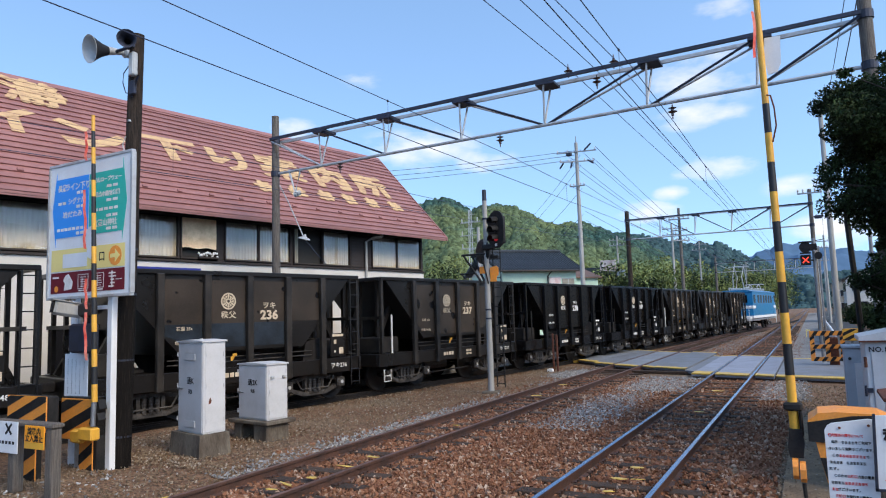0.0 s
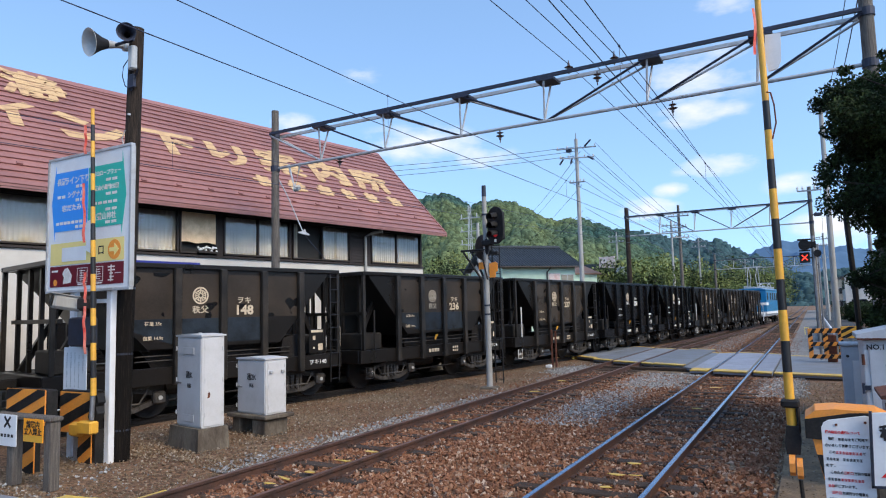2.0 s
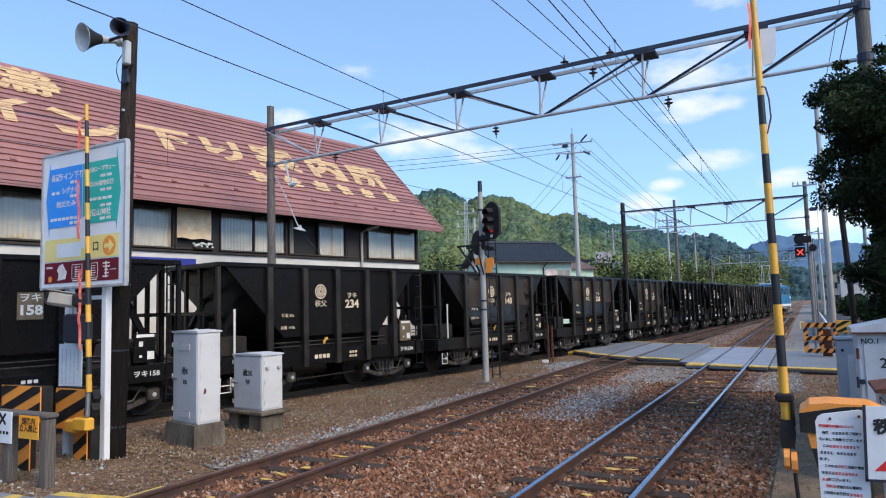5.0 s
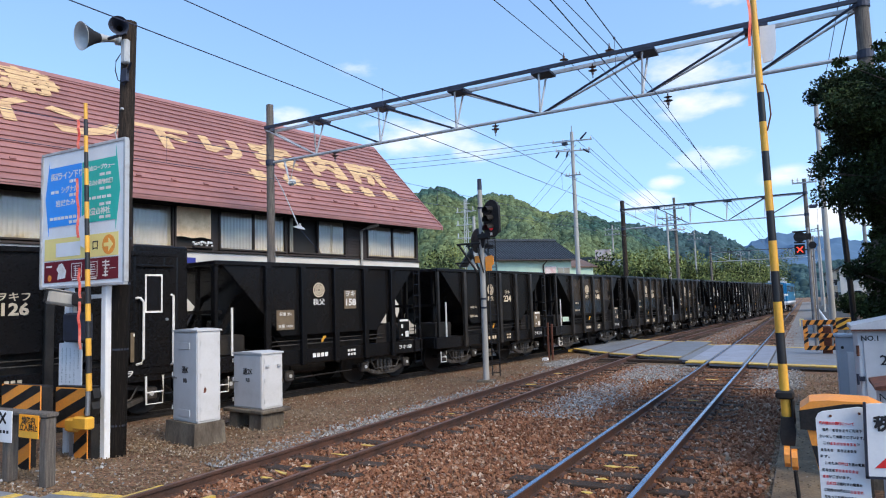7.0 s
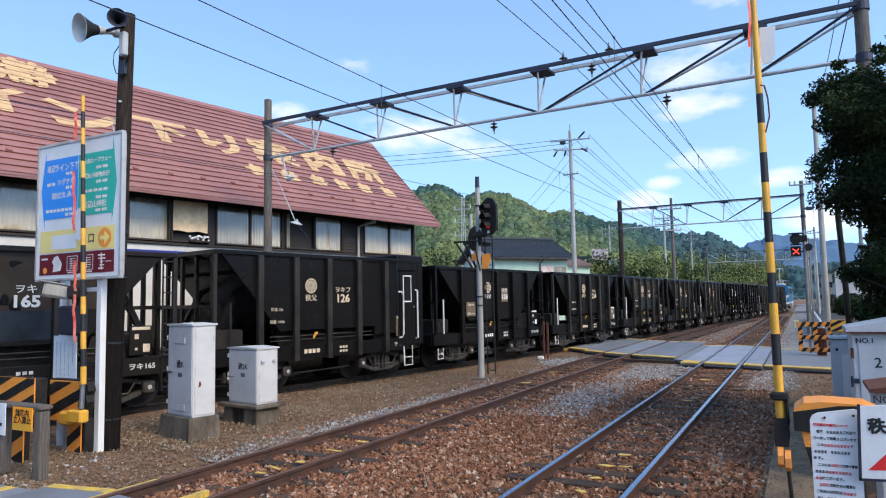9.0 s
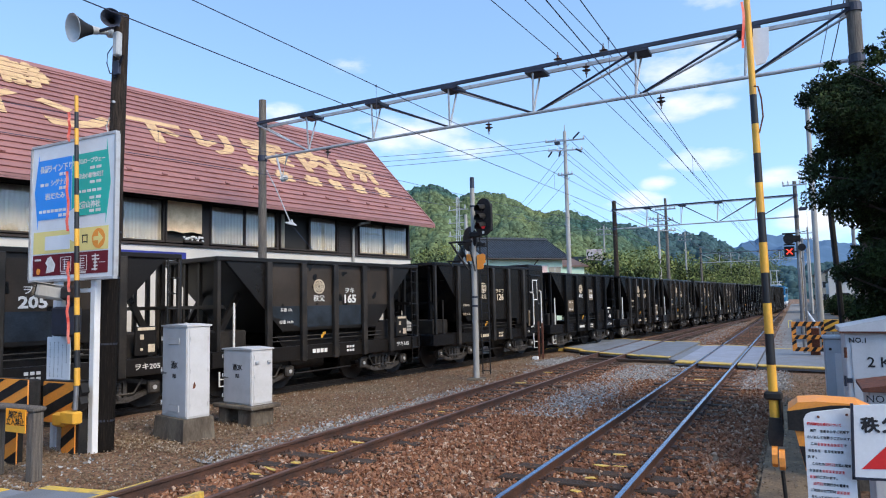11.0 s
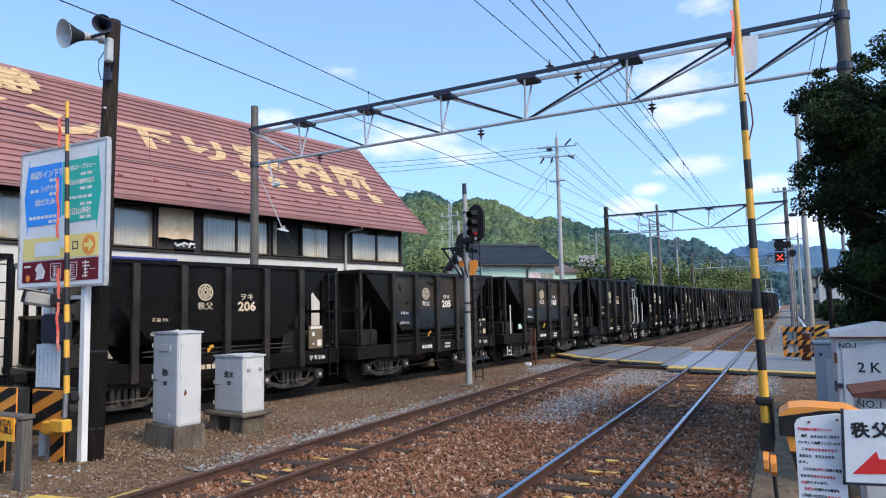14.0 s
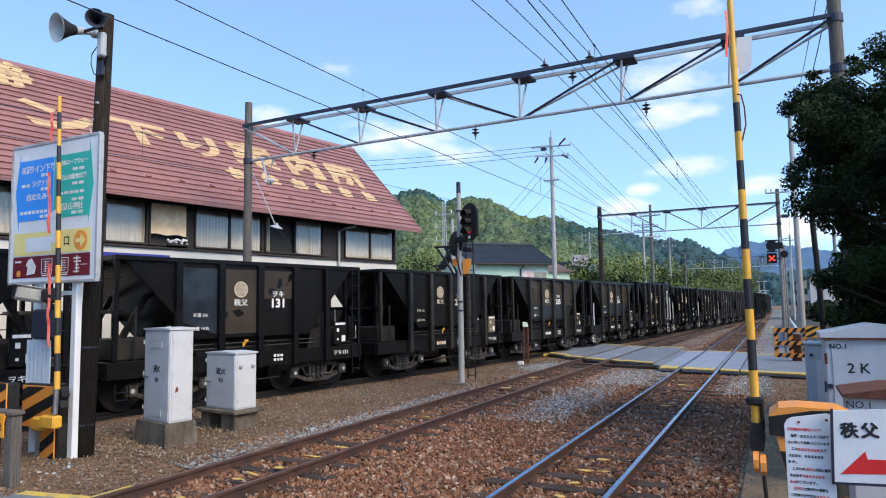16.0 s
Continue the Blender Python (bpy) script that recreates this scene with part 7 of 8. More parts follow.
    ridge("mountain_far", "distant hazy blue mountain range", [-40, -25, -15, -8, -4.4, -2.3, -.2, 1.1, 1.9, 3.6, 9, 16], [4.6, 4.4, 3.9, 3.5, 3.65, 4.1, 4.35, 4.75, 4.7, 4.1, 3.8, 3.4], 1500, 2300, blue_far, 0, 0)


def bushes():
    """The belt of trees behind the train and the scrub along the line."""
    rng = np.random.default_rng(21)
    spots = []
    for k in range(34):
        y = 62 + k * 4.2 + rng.uniform(-1, 1)
        spots.append((-12.0 + .045 * (y - 62) + rng.uniform(-3, 1.0), y, 2.2 + .02 * (y - 62) + rng.random() * .8))
    for k in range(14):
        spots.append((-22 - k * 2.4, 84 + rng.uniform(-6, 10), 3.0 + rng.random() * 1.8))
    for k in range(10):
        spots.append((11.5 + rng.uniform(0, 8), 50 + k * 13, 1.6 + rng.random() * 1.6))
    for n, (x, y, r) in enumerate(spots):
        t = thing("tree", "leafy green tree beside the railway", "tree", Matrix.Translation((x, y, 0)), group="lineside trees")
        part("trunk", Shape().cyl((0, 0, Z0 - .1), (0, 0, r * 1.6), .16, .06, 7), M["bark"], t)
        cen = np.array([rng.normal(size=3) * (r * .5, r * .5, r * .42) + (0, 0, r * 1.35) for _ in range(16)])
        cen[:, 2] = np.maximum(cen[:, 2], .6)
        v, f = leaf_cloud(rng, cen, r * (.3 + .25 * rng.random(16)), 1300, .2)
        me = bpy.data.meshes.new("crown")
        me.from_pydata(v.tolist(), [], f.tolist())
        part("crown", me, M["leaf_light"] if n % 3 else M["leaf"], t)


gate_right()
right_signs()
right_cabinets()
far_barrier()
lane_side()
mint_house()
tree("tree", "dense dark evergreen tree overhanging the lane", 5.2, 13.2, 2.0,
     [(-.5, 0, 4.7, 1.9, 1.6, 1.3), (-1.95, 0, 4.75, 1.0, 1.0, .72), (-1.65, .1, 5.45, .85, .8, .45), (-.7, 0, 5.75, 1.0, .8, .4), (-1.5, 0, 3.75, 1.1, 1.1, .6), (-1.25, .2, 2.8, 1.05, .9, .7), (1.1, 0, 4.4, 1.9, 1.9, 1.5)], 4, M["leaf"], 190000, .034)
tree("tree", "dark evergreen tree behind the cabinets", 8.0, 11.0, 2.0, [(0, 0, 3.9, 2.8, 2.6, 3.0)], 8, M["leaf"], 50000, .1, .8)
tree("tree", "dark evergreen shrub beside the lane", 3.9, 15.2, .8, [(0, 0, 2.2, .55, .8, 1.6), (-.3, 0, 1.1, .42, .6, .9)], 15, M["leaf"], 45000, .045, .3)
for x, y in ((6.6, 84), (8.6, 80), (7.4, 70)):
    tree("shrub", "dark green garden shrub beside the lane", x, y, .3, [(0, 0, .9, 1.5, 1.2, 1.0)], int(y), M["leaf"], 7000, .12, .5, "garden shrubs")
# added, unseen plain walls close the place; the tan one reflects brown in wagons
tagged(part("wall_lane", Shape().box(13, 13.3, 4, 60, Z0, 6.5), M["blind"]), "unseen tan wall added to give the wagons a brown reflection", "wall", kind="structure")
tagged(part("wall_back", Shape().box(-30, 30, -26.3, -26, Z0, 6.0), M["concrete"]), "unseen plain wall added behind the crossing", "wall", kind="structure")
hills()
bushes()


# ---- the train ----
L = 7.639


def run(t):
    """Arc length of the first wagon's badge along the train's track."""
    q = t / 8 - 1
    return 40.974 + 30.839 * q + 1.0524 * q ** 2 + 0.2746 * q ** 3 + 0.6067 * q ** 4


def wheelset_mesh():
    sh = Shape()
    for s in (-1, 1):
        prof = [(.08, -.07), (.14, -.06), (.36, -.045), (.40, -.06), (.43, -.055), (.435, .045), (.455, .06), (.44, .075), (.38, .06), (.14, .05), (.1, .08)]
        sh.turned(prof if s > 0 else [(r, -z) for r, z in reversed(prof)], 24, Matrix.Translation((0, -s * .575, 0)) @ pose(0, 0, 0, 90))
    sh.cyl((0, -.95, 0), (0, .95, 0), .065, n=10)
    return sh.mesh("wheelset", True)


WHEEL = wheelset_mesh()
WHEEL.materials.append(M["wheel"])


def bogie(parent, x):
    b = part("bogie", Shape().box(-.15, .15, -.95, .95, .45, .62, ch=.02), M["under"], parent, "sooty cast bogie", m=Matrix.Translation((x, 0, 0)))
    for s in (-1, 1):
        y = s * .98
        fr = Shape().prism([(-.98, .5), (-.7, .58), (-.3, .66), (.3, .66), (.7, .58), (.98, .5), (.98, .42), (.7, .49), (.3, .57), (-.3, .57), (-.7, .49), (-.98, .42)], y - .05, y + .05, "y")
        fr.prism([(-.92, .44), (-.3, .27), (.3, .27), (.92, .44), (.92, .36), (.34, .17), (-.34, .17), (-.92, .36)], y - .06, y + .06, "y")
        for k in (-.26, .26):
            fr.box(k - .04, k + .04, y - .055, y + .055, .25, .6)
        part("side_frame", fr, M["casting"], b, "open cast side frame")
        for k in (-.14, 0, .14):
            part("spring", Shape().turned([(.05, .0)] + [(.05 + .006 * (i % 2), .02 + .032 * i) for i in range(10)] + [(.05, .33)], 10, Matrix.Translation((k, y + s * .045, .24))), M["casting"], b)
        part("brake_lever", Shape().tube([(-.6, y + s * .08, .62), (-.42, y + s * .08, .34), (.42, y + s * .08, .34), (.6, y + s * .08, .62)], .022, 6), M["casting"], b)
        for a in (-.83, .83):
            ax = part("axle_box", Shape().box(a - .13, a + .13, y - .02, y + s * .14 + (.0 if s > 0 else 0), .30, .56, ch=.03) if s > 0 else Shape().box(a - .13, a + .13, y - .14, y + .02, .30, .56, ch=.03), M["casting"], b)
            part("axle_cap", Shape().cyl((a, y + s * .13, .43), (a, y + s * .16, .43), .045, n=10), M["porcelain"], ax, "bright axle cap")
    for a in (-.83, .83):
        ws = part("wheelset", WHEEL, None, b, m=Matrix.Translation((a, 0, .43)))
        ROLLING.append((ws, a))
    return b


ROLLING = []
EMBLEM = None


def emblem_shape():
    """The round badge: a ring with a six-spoked hub."""
    sh = Shape()
    n = 36
    for r0, r1 in ((.152, .185), (.108, .126), (.035, .06)):
        vs = [(r * math.cos(2 * math.pi * i / n), d, r * math.sin(2 * math.pi * i / n)) for d in (-.003, 0) for r in (r0, r1) for i in range(n)]
        fs = []
        for i in range(n):
            j = (i + 1) % n
            fs += [(i, j, n + j, n + i), (2 * n + i, 3 * n + i, 3 * n + j, 2 * n + j), (n + i, n + j, 3 * n + j, 3 * n + i), (i, 2 * n + i, 2 * n + j, j)]
        sh.add(vs, fs)
    for k in range(6):
        a = radians(60 * k + 30)
        m = pose(0, 0, 0, 0, math.degrees(a), 0)
        sh.prism([(.05, -.012), (.16, -.016), (.16, .016), (.05, .012)], -.0035, 0, "y", m)
        sh.prism([(.065, .02), (.105, .045), (.09, .07), (.055, .035)], -.003, 0, "y", m)
    return sh.mesh("badge")


def clean(body, size, mt):
    me = text_mesh(body, size, .0015, bold=size * .035 if body.isdigit() else size * .012)
    me.transform(Matrix.Diagonal((1.12, 1, 1, 1)))
    me.materials.append(mt)
    return me


def hopper(number, worn, code="ヲキ", van=False, cream=False):
    """A hopper wagon: sill frame, sloped hopper, ribs, end platforms, ladder, brake pole, bogies. Local x forward, z up, origin at rail level."""
    kind = "black ore hopper wagon with a brake cab and white number" if van else ("dusty brown-black ore hopper wagon with white number" if worn else "freshly painted black ore hopper wagon with white number")
    w = thing("hopper_wagon", kind, "freight wagon", group="train of ore wagons")
    paint = M["wagon_worn"] if worn else M["wagon"]
    ink = M["lettering_cream"] if cream else M["lettering"]
    pole = number in (237, 148, 158, 234, 165, 215, 212)   # wagons with white brake poles and steps
    H, T, S0, S1 = 1.30, 3.26 if van else 3.13, .70, 1.05
    xr, xf = -3.50, 3.50
    fr = Shape()
    for s in (-1, 1):
        y0, y1 = (-H, -H + .1) if s < 0 else (H - .1, H)
        fr.box(xr, xf, y0, y1, S0, S1, ch=.012)
    fr.box(xr, xr + .12, -H + .1, H - .1, S0, S1, ch=.012).box(xf - .12, xf, -H + .1, H - .1, S0, S1, ch=.012).box(xr, xf, -.35, .35, .62, .9, ch=.02)
    part("underframe", fr, paint, w, "riveted side sills and end beams")
    for d0, d1 in ((xr + .12, -1.9), (2.0, xf - .12)):
        part("end_deck", Shape().box(d0, d1, -H + .1, H - .1, S1 - .05, S1 - .01), M["under"], w)
    # the tub: sides and sloping ends as plates with thickness
    side = [(-3.24, T), (2.9, T), (2.9, 1.2), (1.6, 1.2), (1.6, 1.42), (-1.6, 1.42)] if van else [(-3.24, T), (3.15, T), (1.6, 1.42), (-1.6, 1.42)]
    for q in (-1, 1):
        part("side_sheet", Shape().prism(side, q * (H - .03) - .02, q * (H - .03) + .02, "y"), paint, w)
        part("chute", Shape().prism([(-1.6, 1.42), (1.6, 1.42), (1.3, .95), (-1.3, .95)], q * (H - .36) - .015, q * (H - .36) + .015, "y"), M["under"], w)
    # flat bays between the ribs, as panels in colours of their own
    bay_tones = {236: "film low", 205: "film low", 237: "toned", 148: "film low", 165: "film low", 241: "toned", 176: "toned", 215: "toned", 143: "toned", 131: "some", 212: "some", 206: "", 126: ""}.get(number, "toned" if worn else "")
    for q in (-1, 1):
        for k, (b0, b1) in enumerate(((-2.95, -2.14), (-1.96, -1.08), (-.92, -.02), (.14, 1.04), (1.2, 2.09), (2.26, 2.95))):
            if not bay_tones or (bay_tones == "some" and k not in (1, 2, 3)) or (van and k == 5):
                continue
            def low(x):
                return max(1.5, 1.5 + (abs(x) - 1.68) * 1.1)
            top = T - .16
            step = 2.03 if "low" in bay_tones else (2.3 if bay_tones == "some" and k == 3 else 0)
            lo = [max(low(b0), step), max(low(b1), step)] if step else [low(b0), low(b1)]
            if min(top - lo[0], top - lo[1]) < .1:
                continue
            yy = (q * (H - .01), q * (H - .01) + q * .006)
            part("bay_panel", Shape().prism([(b0, lo[0]), (b1, lo[1]), (b1, top), (b0, top)], min(yy), max(yy), "y"), M["lower_blue_grey"] if bay_tones == "some" and k == 1 else M["wagon_brown"], w, "flat side panel in its own colour")
            if "low" in bay_tones and max(low(b0), low(b1)) < 1.9:
                part("bay_panel", Shape().prism([(b0, low(b0)), (b1, low(b1)), (b1, step - .005), (b0, step - .005)], min(yy), max(yy), "y"), M["lower_blue_grey"], w, "blue-grey lower panel")
    for a, b in (((-3.26, T), (-1.55, 1.38)), ((3.17, T), (1.55, 1.38))):
        q = .035 if a[0] < 0 else -.035
        part("slope_sheet", Shape().prism([a, b, (b[0] + q, b[1]), (a[0] + q, a[1])], -H + .05, H - .05, "y"), paint, w)
    part("load", Shape().add([(-2.9, -H + .08, 2.75), (2.9, -H + .08, 2.75), (2.9, H - .08, 2.75), (-2.9, H - .08, 2.75), (0, 0, 2.95)], [(0, 1, 4), (1, 2, 4), (2, 3, 4), (3, 0, 4)]), M["under"], w)
    rim = Shape()
    for s in (-1, 1):
        rim.box(-3.42, 3.42, s * H - .045, s * H + .045, T - .06, T + .04, ch=.012)
    rim.box(-3.42, -3.33, -H + .045, H - .045, T - .06, T + .04, ch=.012).box(3.33, 3.42, -H + .045, H - .045, T - .06, T + .04, ch=.012)
    part("top_rim", rim, paint, w)
    for s in (-1, 1):
        for x, h0 in ((-3.36, S1), (-2.05, S0 - .02), (-1.0, S0 - .02), (.06, S0 - .02), (1.12, S0 - .02), (2.17, S0 - .02), (3.39, S1)):
            wd = .045 if abs(x) > 3 else .075
            x -= .16 if van and abs(x) < 3 else 0
            part("rib", Shape().box(x - wd, x + wd, s * H + (-.04 if abs(x) > 3 else 0) - (.11 if s < 0 else 0), s * H + (.11 if s > 0 else .0) + (.04 if abs(x) > 3 else 0), h0, T - .05, ch=.012) if abs(x) <= 3 else Shape().box(x - wd, x + wd, s * (H - .02) - .045, s * (H - .02) + .045, h0, T - .05, ch=.008), M["rib"] if worn or cream else paint, w)
        # ladder at the leading end, stakes, handrails, chute rails
        lad = Shape()
        y = s * (H + .02)
        for x in (3.12, 3.40):
            lad.tube([(x, y, .35), (x, y, T - .05)], .018, 6)
        for z in np.arange(.42, 3.0, .32):
            lad.tube([(3.12, y, z), (3.40, y, z)], .014, 6)
        part("ladder", lad, paint, w)
        for z in (1.18, 1.28):
            part("release_rod", Shape().tube([(-1.8, s * (H - .12), z), (1.95, s * (H - .12), z)], .014, 5), M["casting"], w)
        st = Shape().tube([(-3.35, s * (H + .03), .62), (-3.35, s * (H + .03), .3), (-3.08, s * (H + .03), .3), (-3.08, s * (H + .03), .62)], .02, 6).tube([(-3.35, s * (H + .03), .45), (-3.08, s * (H + .03), .45)], .014, 6)
        part("foot_step", st, M["lettering"] if pole else paint, w, "white painted step" if pole else "black step", smooth=True)
    for x0, x1 in ((-3.2, -2.3), (3.2, 2.4)):
        for y in (-.75, .75):
            part("end_brace", Shape().box(-.06, .06, -.05, .05, 0, 1.55, Matrix.Translation((x0, y, S1)) @ pose(0, 0, 0, 0, math.degrees(math.atan2(x1 - x0, 1.2)) * .8, 0)), paint, w)
        part("end_crossbar", Shape().box(x0 - .05, x0 + .05, -1.2, 1.2, 2.0, 2.08), paint, w)
        for y in (-.95, -.3, .3, .95):
            part("end_post", Shape().box(x0 - .04, x0 + .04, y - .04, y + .04, S1, T - .05), paint, w)
    part("brake_pole", Shape().cyl((-2.93, -H + .05, S1 - .1), (-2.93, -H + .05, 2.12), .026, n=8), M["lettering"] if pole else M["under"], w, "white brake handle pole" if pole else "sooty brake handle pole")
    part("brake_cylinder", Shape().cyl((-2.75, -.2, 1.3), (-2.2, -.2, 1.3), .2, n=14), M["under"], w, smooth=True)
    part("cylinder_cradle", Shape().box(-2.9, -2.05, -.7, .45, 1.05, 1.12, ch=.01), M["under"], w)
    part("tool_box", Shape().box(2.35, 2.95, -1.0, .9, 1.05, 1.55, ch=.04), M["under"], w)
    part("valve_box", Shape().box(-3.3, -2.5, -1.12, -.3, 1.05, 1.5, ch=.03), M["rib"], w, "dusty equipment box on the end deck")
    part("end_gusset", Shape().prism([(1.7, 1.05), (2.5, 1.05), (2.3, 1.6), (1.8, 1.5)], -H + .16, -H + .2, "y"), M["under"], w)
    part("air_tank", Shape().cyl((-.9, -.6, .55), (.2, -.6, .55), .14, n=12), M["under"], w)
    part("brake_rod", Shape().tube([(-1.0, -1.0, .35), (.9, -1.0, .38)], .022, 6), M["under"], w)
    part("coupler", Shape().box(xr - .33, xr, -.1, .1, .78, .98, ch=.03), M["under"], w)
    part("coupler", Shape().box(xf, xf + .33, -.1, .1, .78, .98, ch=.03), M["under"], w)
    part("air_hose", Shape().tube([(xf - .05, -.3, .75), (xf + .12, -.3, .5), (xf + .28, -.3, .38)], .03, 6), M["under"], w)
    bogie(w, -2.06)
    bogie(w, 2.14)
    e0 = -.66 if van else -.46                     # badge position along the side
    y = -H - .012
    part("badge", BADGE, ink, w, "round white badge", m=Matrix.Translation((e0, y, 2.51)))
    num = part("number", clean(str(number), .29 if number not in (158, 241, 176) else .24, ink), ink, w, "white running number", m=Matrix.Translation((e0 + 1.07, y, 2.18)))
    part("class_mark", clean(code, .17, ink), ink, w, m=Matrix.Translation((e0 + 1.07, y, 2.40)))
    part("owner_mark", clean("秩父", .17, ink), ink, w, m=Matrix.Translation((e0, y, 2.2)))
    if number in (158, 241, 176):
        part("number_patch", Shape().box(e0 + .86, e0 + 1.28, y + .002, y + .011, 2.02, 2.5), M["faded_patch"], w, "faded tan patch behind the number")
        part("number_patch", Shape().box(e0 - 1.3, e0 - .78, y + .002, y + .011, 1.56, 2.03), M["faded_patch"], w, "faded tan patch behind small lettering")
    lab = Shape()
    for k in range(4):
        lab.box(e0 - .22 + .13 * k, e0 - .12 + .13 * k, y - .0, y + .003, .84, .94)
    for j in range(2):
        for k in range(3):
            lab.box(e0 + .95 + .1 * k, e0 + 1.02 + .1 * k, y - .0, y + .003, .80 + .1 * j, .86 + .1 * j)
    tagged(part("small_lettering", lab, ink, w), kind="stuff")
    for z, body in ((1.93, "荷重 35t"), (1.64, "自重 14.9t")):
        tagged(part("load_mark", clean(body, .088, ink), ink, w, m=Matrix.Translation((e0 - 1.04, y, z))), kind="stuff")
    small = part("sill_number", clean(code + str(number), .14, M["lettering"]), M["lettering"], w, m=Matrix.Translation((2.72, -H - .003, .87)))
    box = part("card_panel", Shape().box(2.45, 2.9, -H - .02, -H + .02, 1.1, 1.68, ch=.01), M["faded_patch"] if cream and not worn else paint, w)
    for x0, x1, z0, z1 in ((2.72, 2.86, 1.16, 1.32), (2.5, 2.86, 1.6, 1.66), (2.55, 2.63, 1.42, 1.52), (2.56, 2.61, 1.2, 1.25)):
        part("card_mark", Shape().box(x0, x1, -H - .024, -H - .021, z0, z1), M["lettering_cream"] if worn else M["lettering"], box)
    part("yellow_tag", Shape().prism([(e0 + .05, 1.28), (e0 + .2, 1.3), (e0 + .2, 1.36), (e0 + .1, 1.35), (e0 + .09, 1.2), (e0 + .05, 1.2)], -H - .03, -H - .02, "y"), M["boom_yellow"], w, "yellow tag")
    if van:
        cab = part("brake_cab", Shape().box(2.5, 3.64, -H - .03, H + .03, .82, T + .17, ch=.03), paint, w, "closed brake cab")
        part("cab_door", Shape().box(2.6, 3.24, -H - .05, -H - .03, .98, 2.95, ch=.01), paint, cab)
        part("door_window", Shape().box(2.74, 3.04, -H - .058, -H - .05, 2.1, 2.8), M["lens_dark"], cab, "dark cab window in a white frame")
        part("window_frame", Shape().box(2.71, 3.07, -H - .066, -H - .05, 2.8, 2.84).box(2.71, 3.07, -H - .066, -H - .05, 2.06, 2.1).box(2.71, 2.74, -H - .066, -H - .05, 2.1, 2.8).box(3.04, 3.07, -H - .066, -H - .05, 2.1, 2.8), M["lettering"], cab)
        part("grab_rail", Shape().tube([(2.56, -H - .03, 1.05), (2.62, -H - .1, 1.07), (2.66, -H - .11, 1.15), (2.66, -H - .11, 2.28), (2.6, -H - .1, 2.36), (2.54, -H - .03, 2.36)], .026, 8), M["lettering"], cab, "white grab rail", smooth=True)
        part("grab_rail", Shape().tube([(3.28, -H - .03, 1.0), (3.28, -H - .11, 1.02), (3.28, -H - .11, 2.4), (3.28, -H - .03, 2.42)], .026, 8), M["lettering"], cab, "white grab rail", smooth=True)
        part("door_knob", Shape().cyl((3.16, -H - .09, 1.92), (3.16, -H - .05, 1.92), .03, n=8), M["steel"], cab)
        part("cab_step", Shape().tube([(2.75, -H - .03, .8), (2.75, -H - .05, .25), (3.1, -H - .05, .25), (3.1, -H - .03, .8)], .022, 6).tube([(2.75, -H - .05, .48), (3.1, -H - .05, .48)], .016, 6), M["lettering"], cab, "white cab step", smooth=True)
        part("rain_strip", Shape().box(2.55, 3.3, -H - .09, -H - .03, 2.98, 3.03, ch=.01), paint, cab)
    return w


BADGE = emblem_shape()


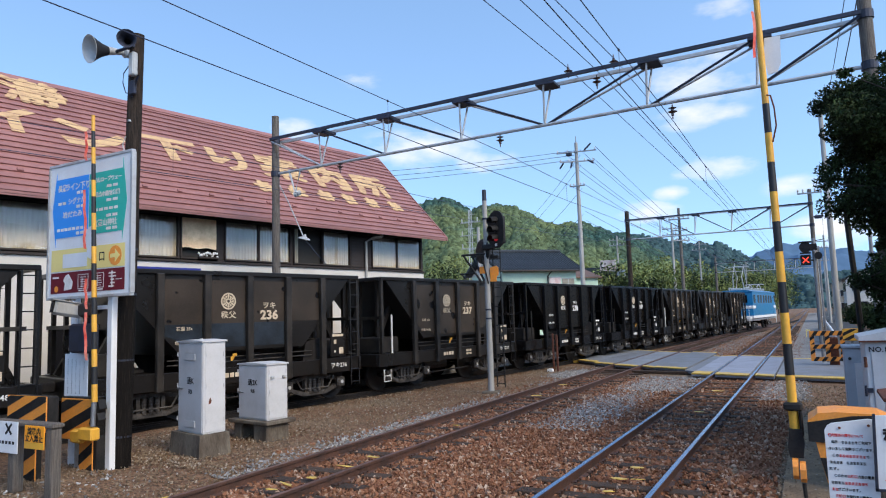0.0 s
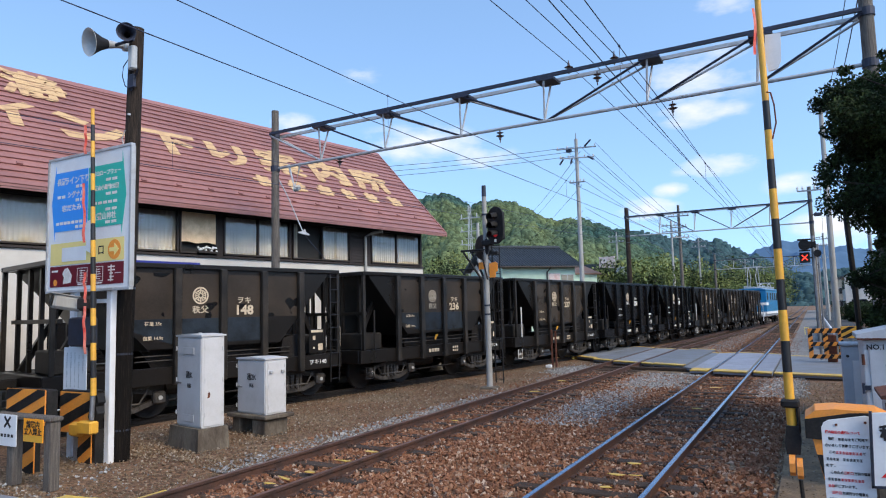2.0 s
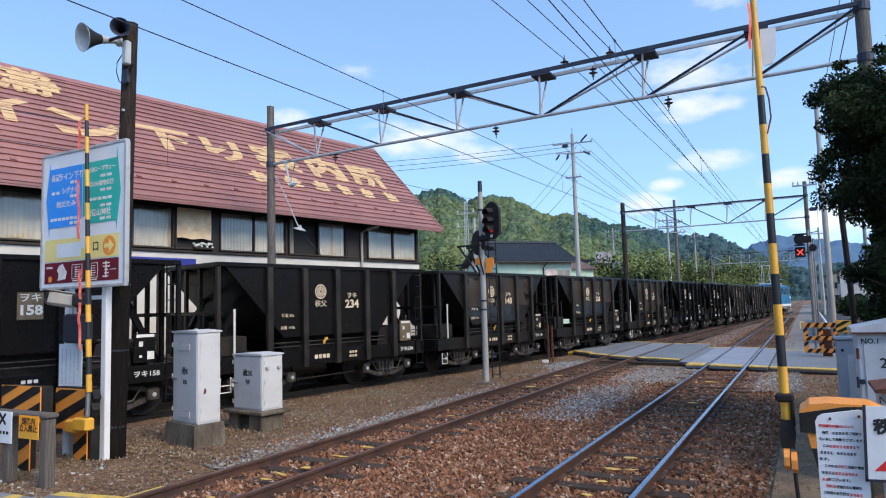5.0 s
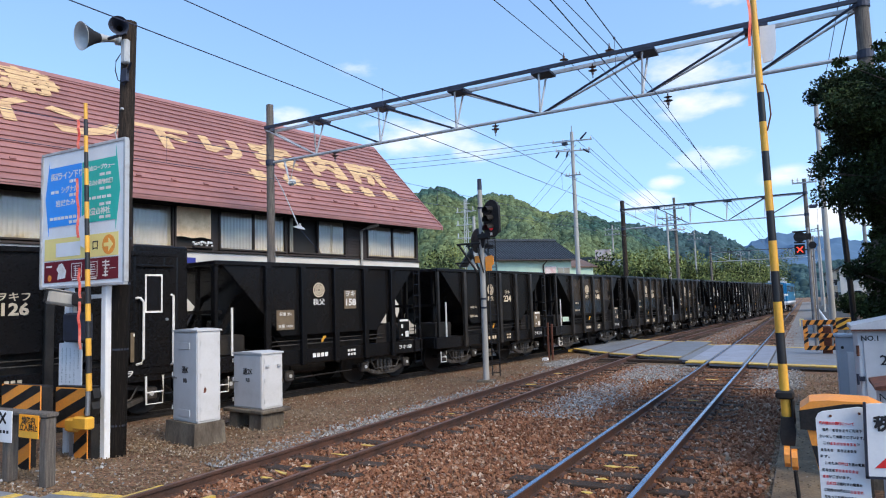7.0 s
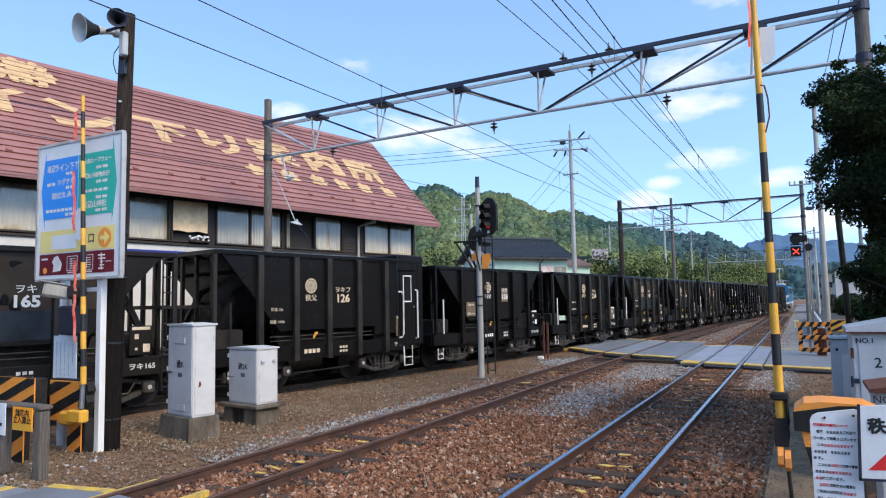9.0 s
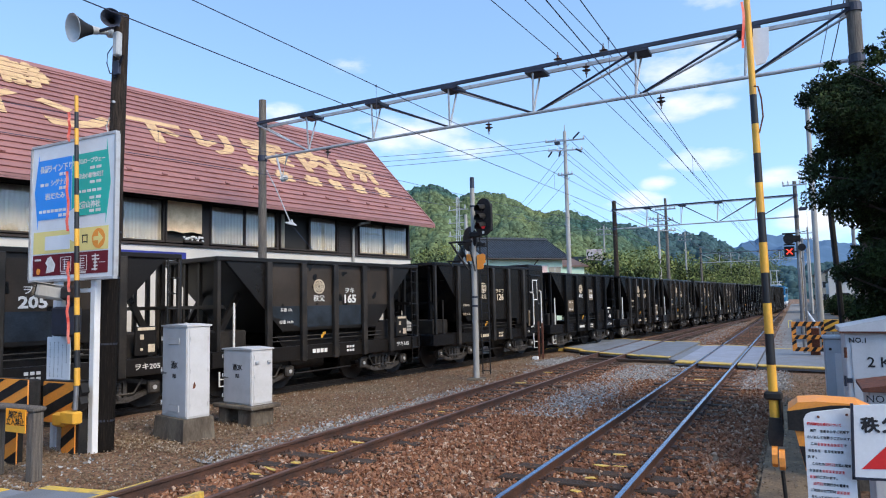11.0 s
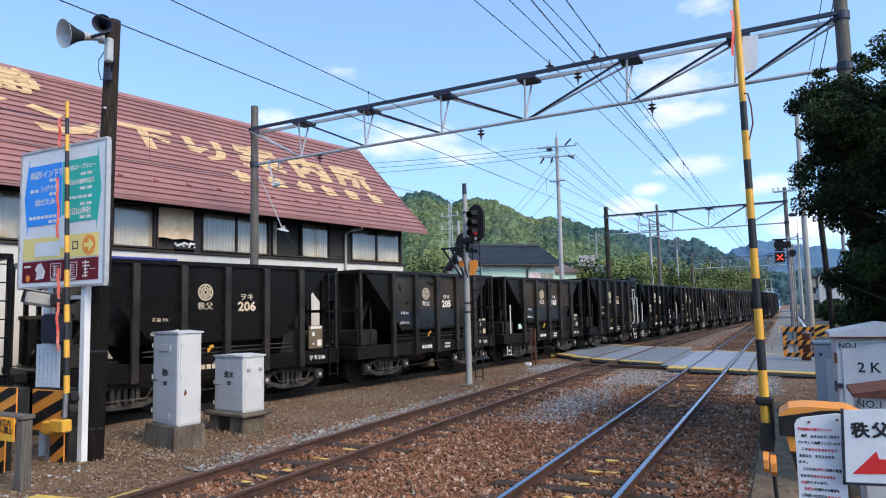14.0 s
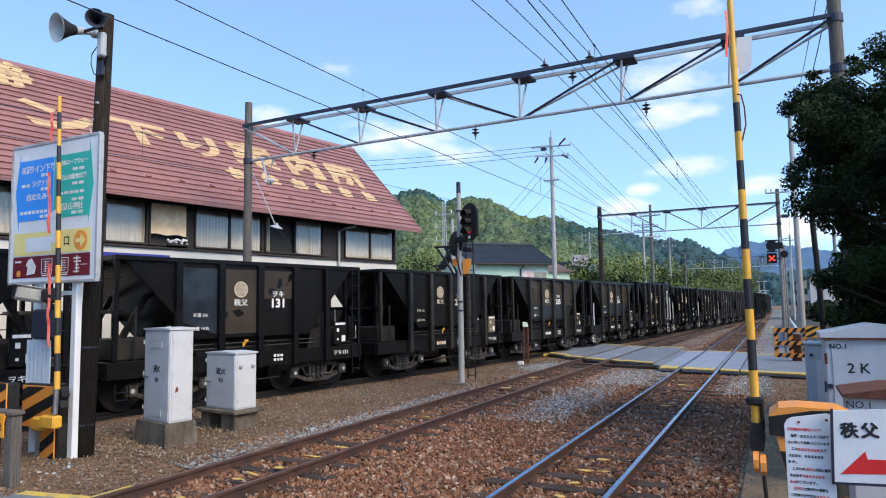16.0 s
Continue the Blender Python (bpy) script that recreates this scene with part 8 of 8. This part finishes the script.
def engine():
    e = thing("electric_locomotive", "blue electric locomotive with a white band", "locomotive")
    H = 1.38
    part("body", Shape().prism([(-5.7, 1.15), (5.7, 1.15), (5.8, 1.3), (5.8, 3.1), (5.7, 3.3), (-5.7, 3.3), (-5.8, 3.1), (-5.8, 1.3)], -H, H, "y"), M["loco_blue"], e, "blue body")
    part("roof", Shape().prism([(-H - .05, 3.3), (H + .05, 3.3), (.9, 3.46), (-.9, 3.46)], -5.85, 5.85, "x"), M["loco_blue"], e)
    for x0, x1 in ((-5.812, -4.6), (4.6, 5.812)):
        part("band", Shape().box(x0, x1, -H - .012, H + .012, 1.85, 2.1), M["white_paint"], e, "white band at the body end")
    part("skirt", Shape().box(-5.812, 5.812, -H - .012, H + .012, 1.02, 1.24), M["white_paint"], e)
    for s in (-1, 1):
        part("end_deck", Shape().box(min(s * 5.82, s * 6.9), max(s * 5.82, s * 6.9), -1.25, 1.25, 1.0, 1.12), M["white_paint"], e, "white end deck")
        for y in (-1.22, -.4, .4, 1.22):
            part("deck_rail", Shape().tube([(s * 6.85, y, .4), (s * 6.85, y, 2.0), (s * 5.85, y, 2.05)], .035, 6), M["white_paint"], e, "white deck handrail")
    for x in (-5.3, -3.5, -2.2, -.9, .4, 1.7, 3.0, 5.0):
        wd = part("window", Shape().box(x, x + .7, -H - .02, -H, 2.35, 3.0, ch=.01), M["lens_dark"], e)
        part("frame", Shape().box(x - .04, x + .74, -H - .03, -H - .015, 2.3, 2.35).box(x - .04, x + .74, -H - .03, -H - .015, 3.0, 3.05), M["steel"], wd)
    for s in (-1, 1):
        for y in (-.95, -.25, .45):
            part("end_window", Shape().box(s * 5.8 - .02, s * 5.8 + .02, y, y + .55, 2.35, 3.0), M["lens_dark"], e)
        part("end_plate", Shape().box(s * 5.8 - .03, s * 5.8 + .03, -.4, .4, 1.5, 1.85), M["white_paint"], e)
    part("underframe", Shape().box(-6.9, 6.9, -1.2, 1.2, .8, .99, ch=.03), M["steel_pale"], e)
    for x in (-3.6, 3.6):
        bogie(e, x)
    gear = Shape()
    for x in np.arange(-5, 5.1, .8):
        gear.box(x, x + .35, -.4, .4, 3.46, 3.64, ch=.02)
        gear.cyl((x, -.6, 3.44), (x, -.6, 3.7), .05, n=8).cyl((x, .6, 3.44), (x, .6, 3.7), .05, n=8)
    gear.tube([(-5, -.6, 3.7), (5, -.6, 3.7)], .025, 6).tube([(-5, .6, 3.7), (5, .6, 3.7)], .025, 6)
    part("roof_gear", gear, M["porcelain"], e)
    for x in (-3.4, 3.4):
        p = Shape()
        for y in (-.45, .45):
            up = 5.6 if x < 0 else 4.15
            p.tube([(x - .55, y, 3.64), (x - .95, y * .8, (3.64 + up) / 2), (x, y * .9, up)], .045, 6).tube([(x + .55, y, 3.64), (x + .95, y * .8, (3.64 + up) / 2), (x, y * .9, up)], .045, 6)
        p.tube([(x, -.85, up - .05), (x, -.6, up), (x, .6, up), (x, .85, up - .05)], .05, 6)
        part("pantograph", p, M["steel_pale"], e, "diamond pantograph")
    return e


# number, worn paint, cream lettering; from the engine backwards
ROSTER = [(241, 1, 1), (176, 1, 0), (215, 1, 1), (189, 0, 0), (238, 0, 0), (237, 1, 1), (236, 1, 1), (148, 1, 1), (234, 0, 1), (158, 0, 0), (126, 0, 1), (165, 1, 0), (205, 1, 0), (206, 0, 1), (131, 0, 0), (212, 0, 0), (143, 1, 1), (199, 0, 0)]
TRAIN = []
for k, (number, worn, cream) in enumerate(ROSTER):
    first = len(ROLLING)
    wag = hopper(number, worn, "ヲキフ" if number == 126 else "ヲキ", van=number == 126, cream=cream)
    TRAIN.append((wag, -(k - 6) * L + .46, 2.1))
first_loco = len(ROLLING)
loco = engine()
TRAIN.append((loco, 6 * L + 12.4, 3.6))

def paint_mark(x, y, w, d, turn):
    """A splash of yellow marking paint on a sleeper."""
    n = 11
    pts = [(w * math.cos(2 * math.pi * k / n) * random.uniform(.45, 1.0), d * math.sin(2 * math.pi * k / n) * random.uniform(.4, 1.0)) for k in range(n)]
    tagged(part("paint_mark", Shape().prism(pts, 0, .006, "z"), M["yellow"], m=pose(x, y, Z0 + .075, 0, 0, turn)), "yellow marking paint sprayed on the sleepers", "paint mark", group="yellow paint marks", kind="structure")


for x, y, w, d, a in ((.07, 9.84, .13, .08, 10), (.0, 9.15, .13, .07, 0), (.22, 9.2, .13, .03, 10), (.04, 8.51, .09, .06, 30), (.03, 7.91, .11, .06, 0), (-3.76, 9.16, .16, .06, 0), (-3.76, 8.49, .2, .05, 0),
                      (-4.11, 16.98, .2, .1, 20), (-4.3, 19.6, .2, .1, 0), (-3.78, 7.75, .11, .06, 0), (-3.87, 7.35, .24, .04, -20), (-3.87, 7.07, .12, .05, 0), (.1, 15.2, .14, .06, 0), (.0, 19.0, .2, .1, 0), (-3.9, 12.2, .1, .05, 0)):
    paint_mark(x, y, w, d, a)

# sleepers last: pieces of the tracks
sleepers(track_main, lambda y: 0.0, 5.3, 22, .62)
sleepers(track_main, lambda y: 0.0, 30.8, 80, .7)
sleepers(track_middle, track_b, 5.9, 25, .62)
sleepers(track_middle, track_b, 33.5, 70, .7)


def placed(s, half):
    """The pose of a vehicle whose two bogies ride the track half metres before and behind s."""
    a, b = on_train_track(s - half), on_train_track(s + half)
    return pose((a[0] + b[0]) / 2, (a[1] + b[1]) / 2, 0, 0, 0, math.degrees(math.atan2(b[1] - a[1], b[0] - a[0])))


def motions():
    """Keys for the train: vehicles along the track, wheelsets rolling."""
    ts = [i * .5 for i in range(33)]
    for ob, off, half in TRAIN:
        walk(ob, [(t, placed(run(t) + off, half)) for t in ts])
    roll = [i * .1 for i in range(161)]
    for ws, a in ROLLING:
        walk(ws, [(t, pose(a, 0, .43, 0, math.degrees((run(t) - run(0)) / .43), 0)) for t in roll])


motions()
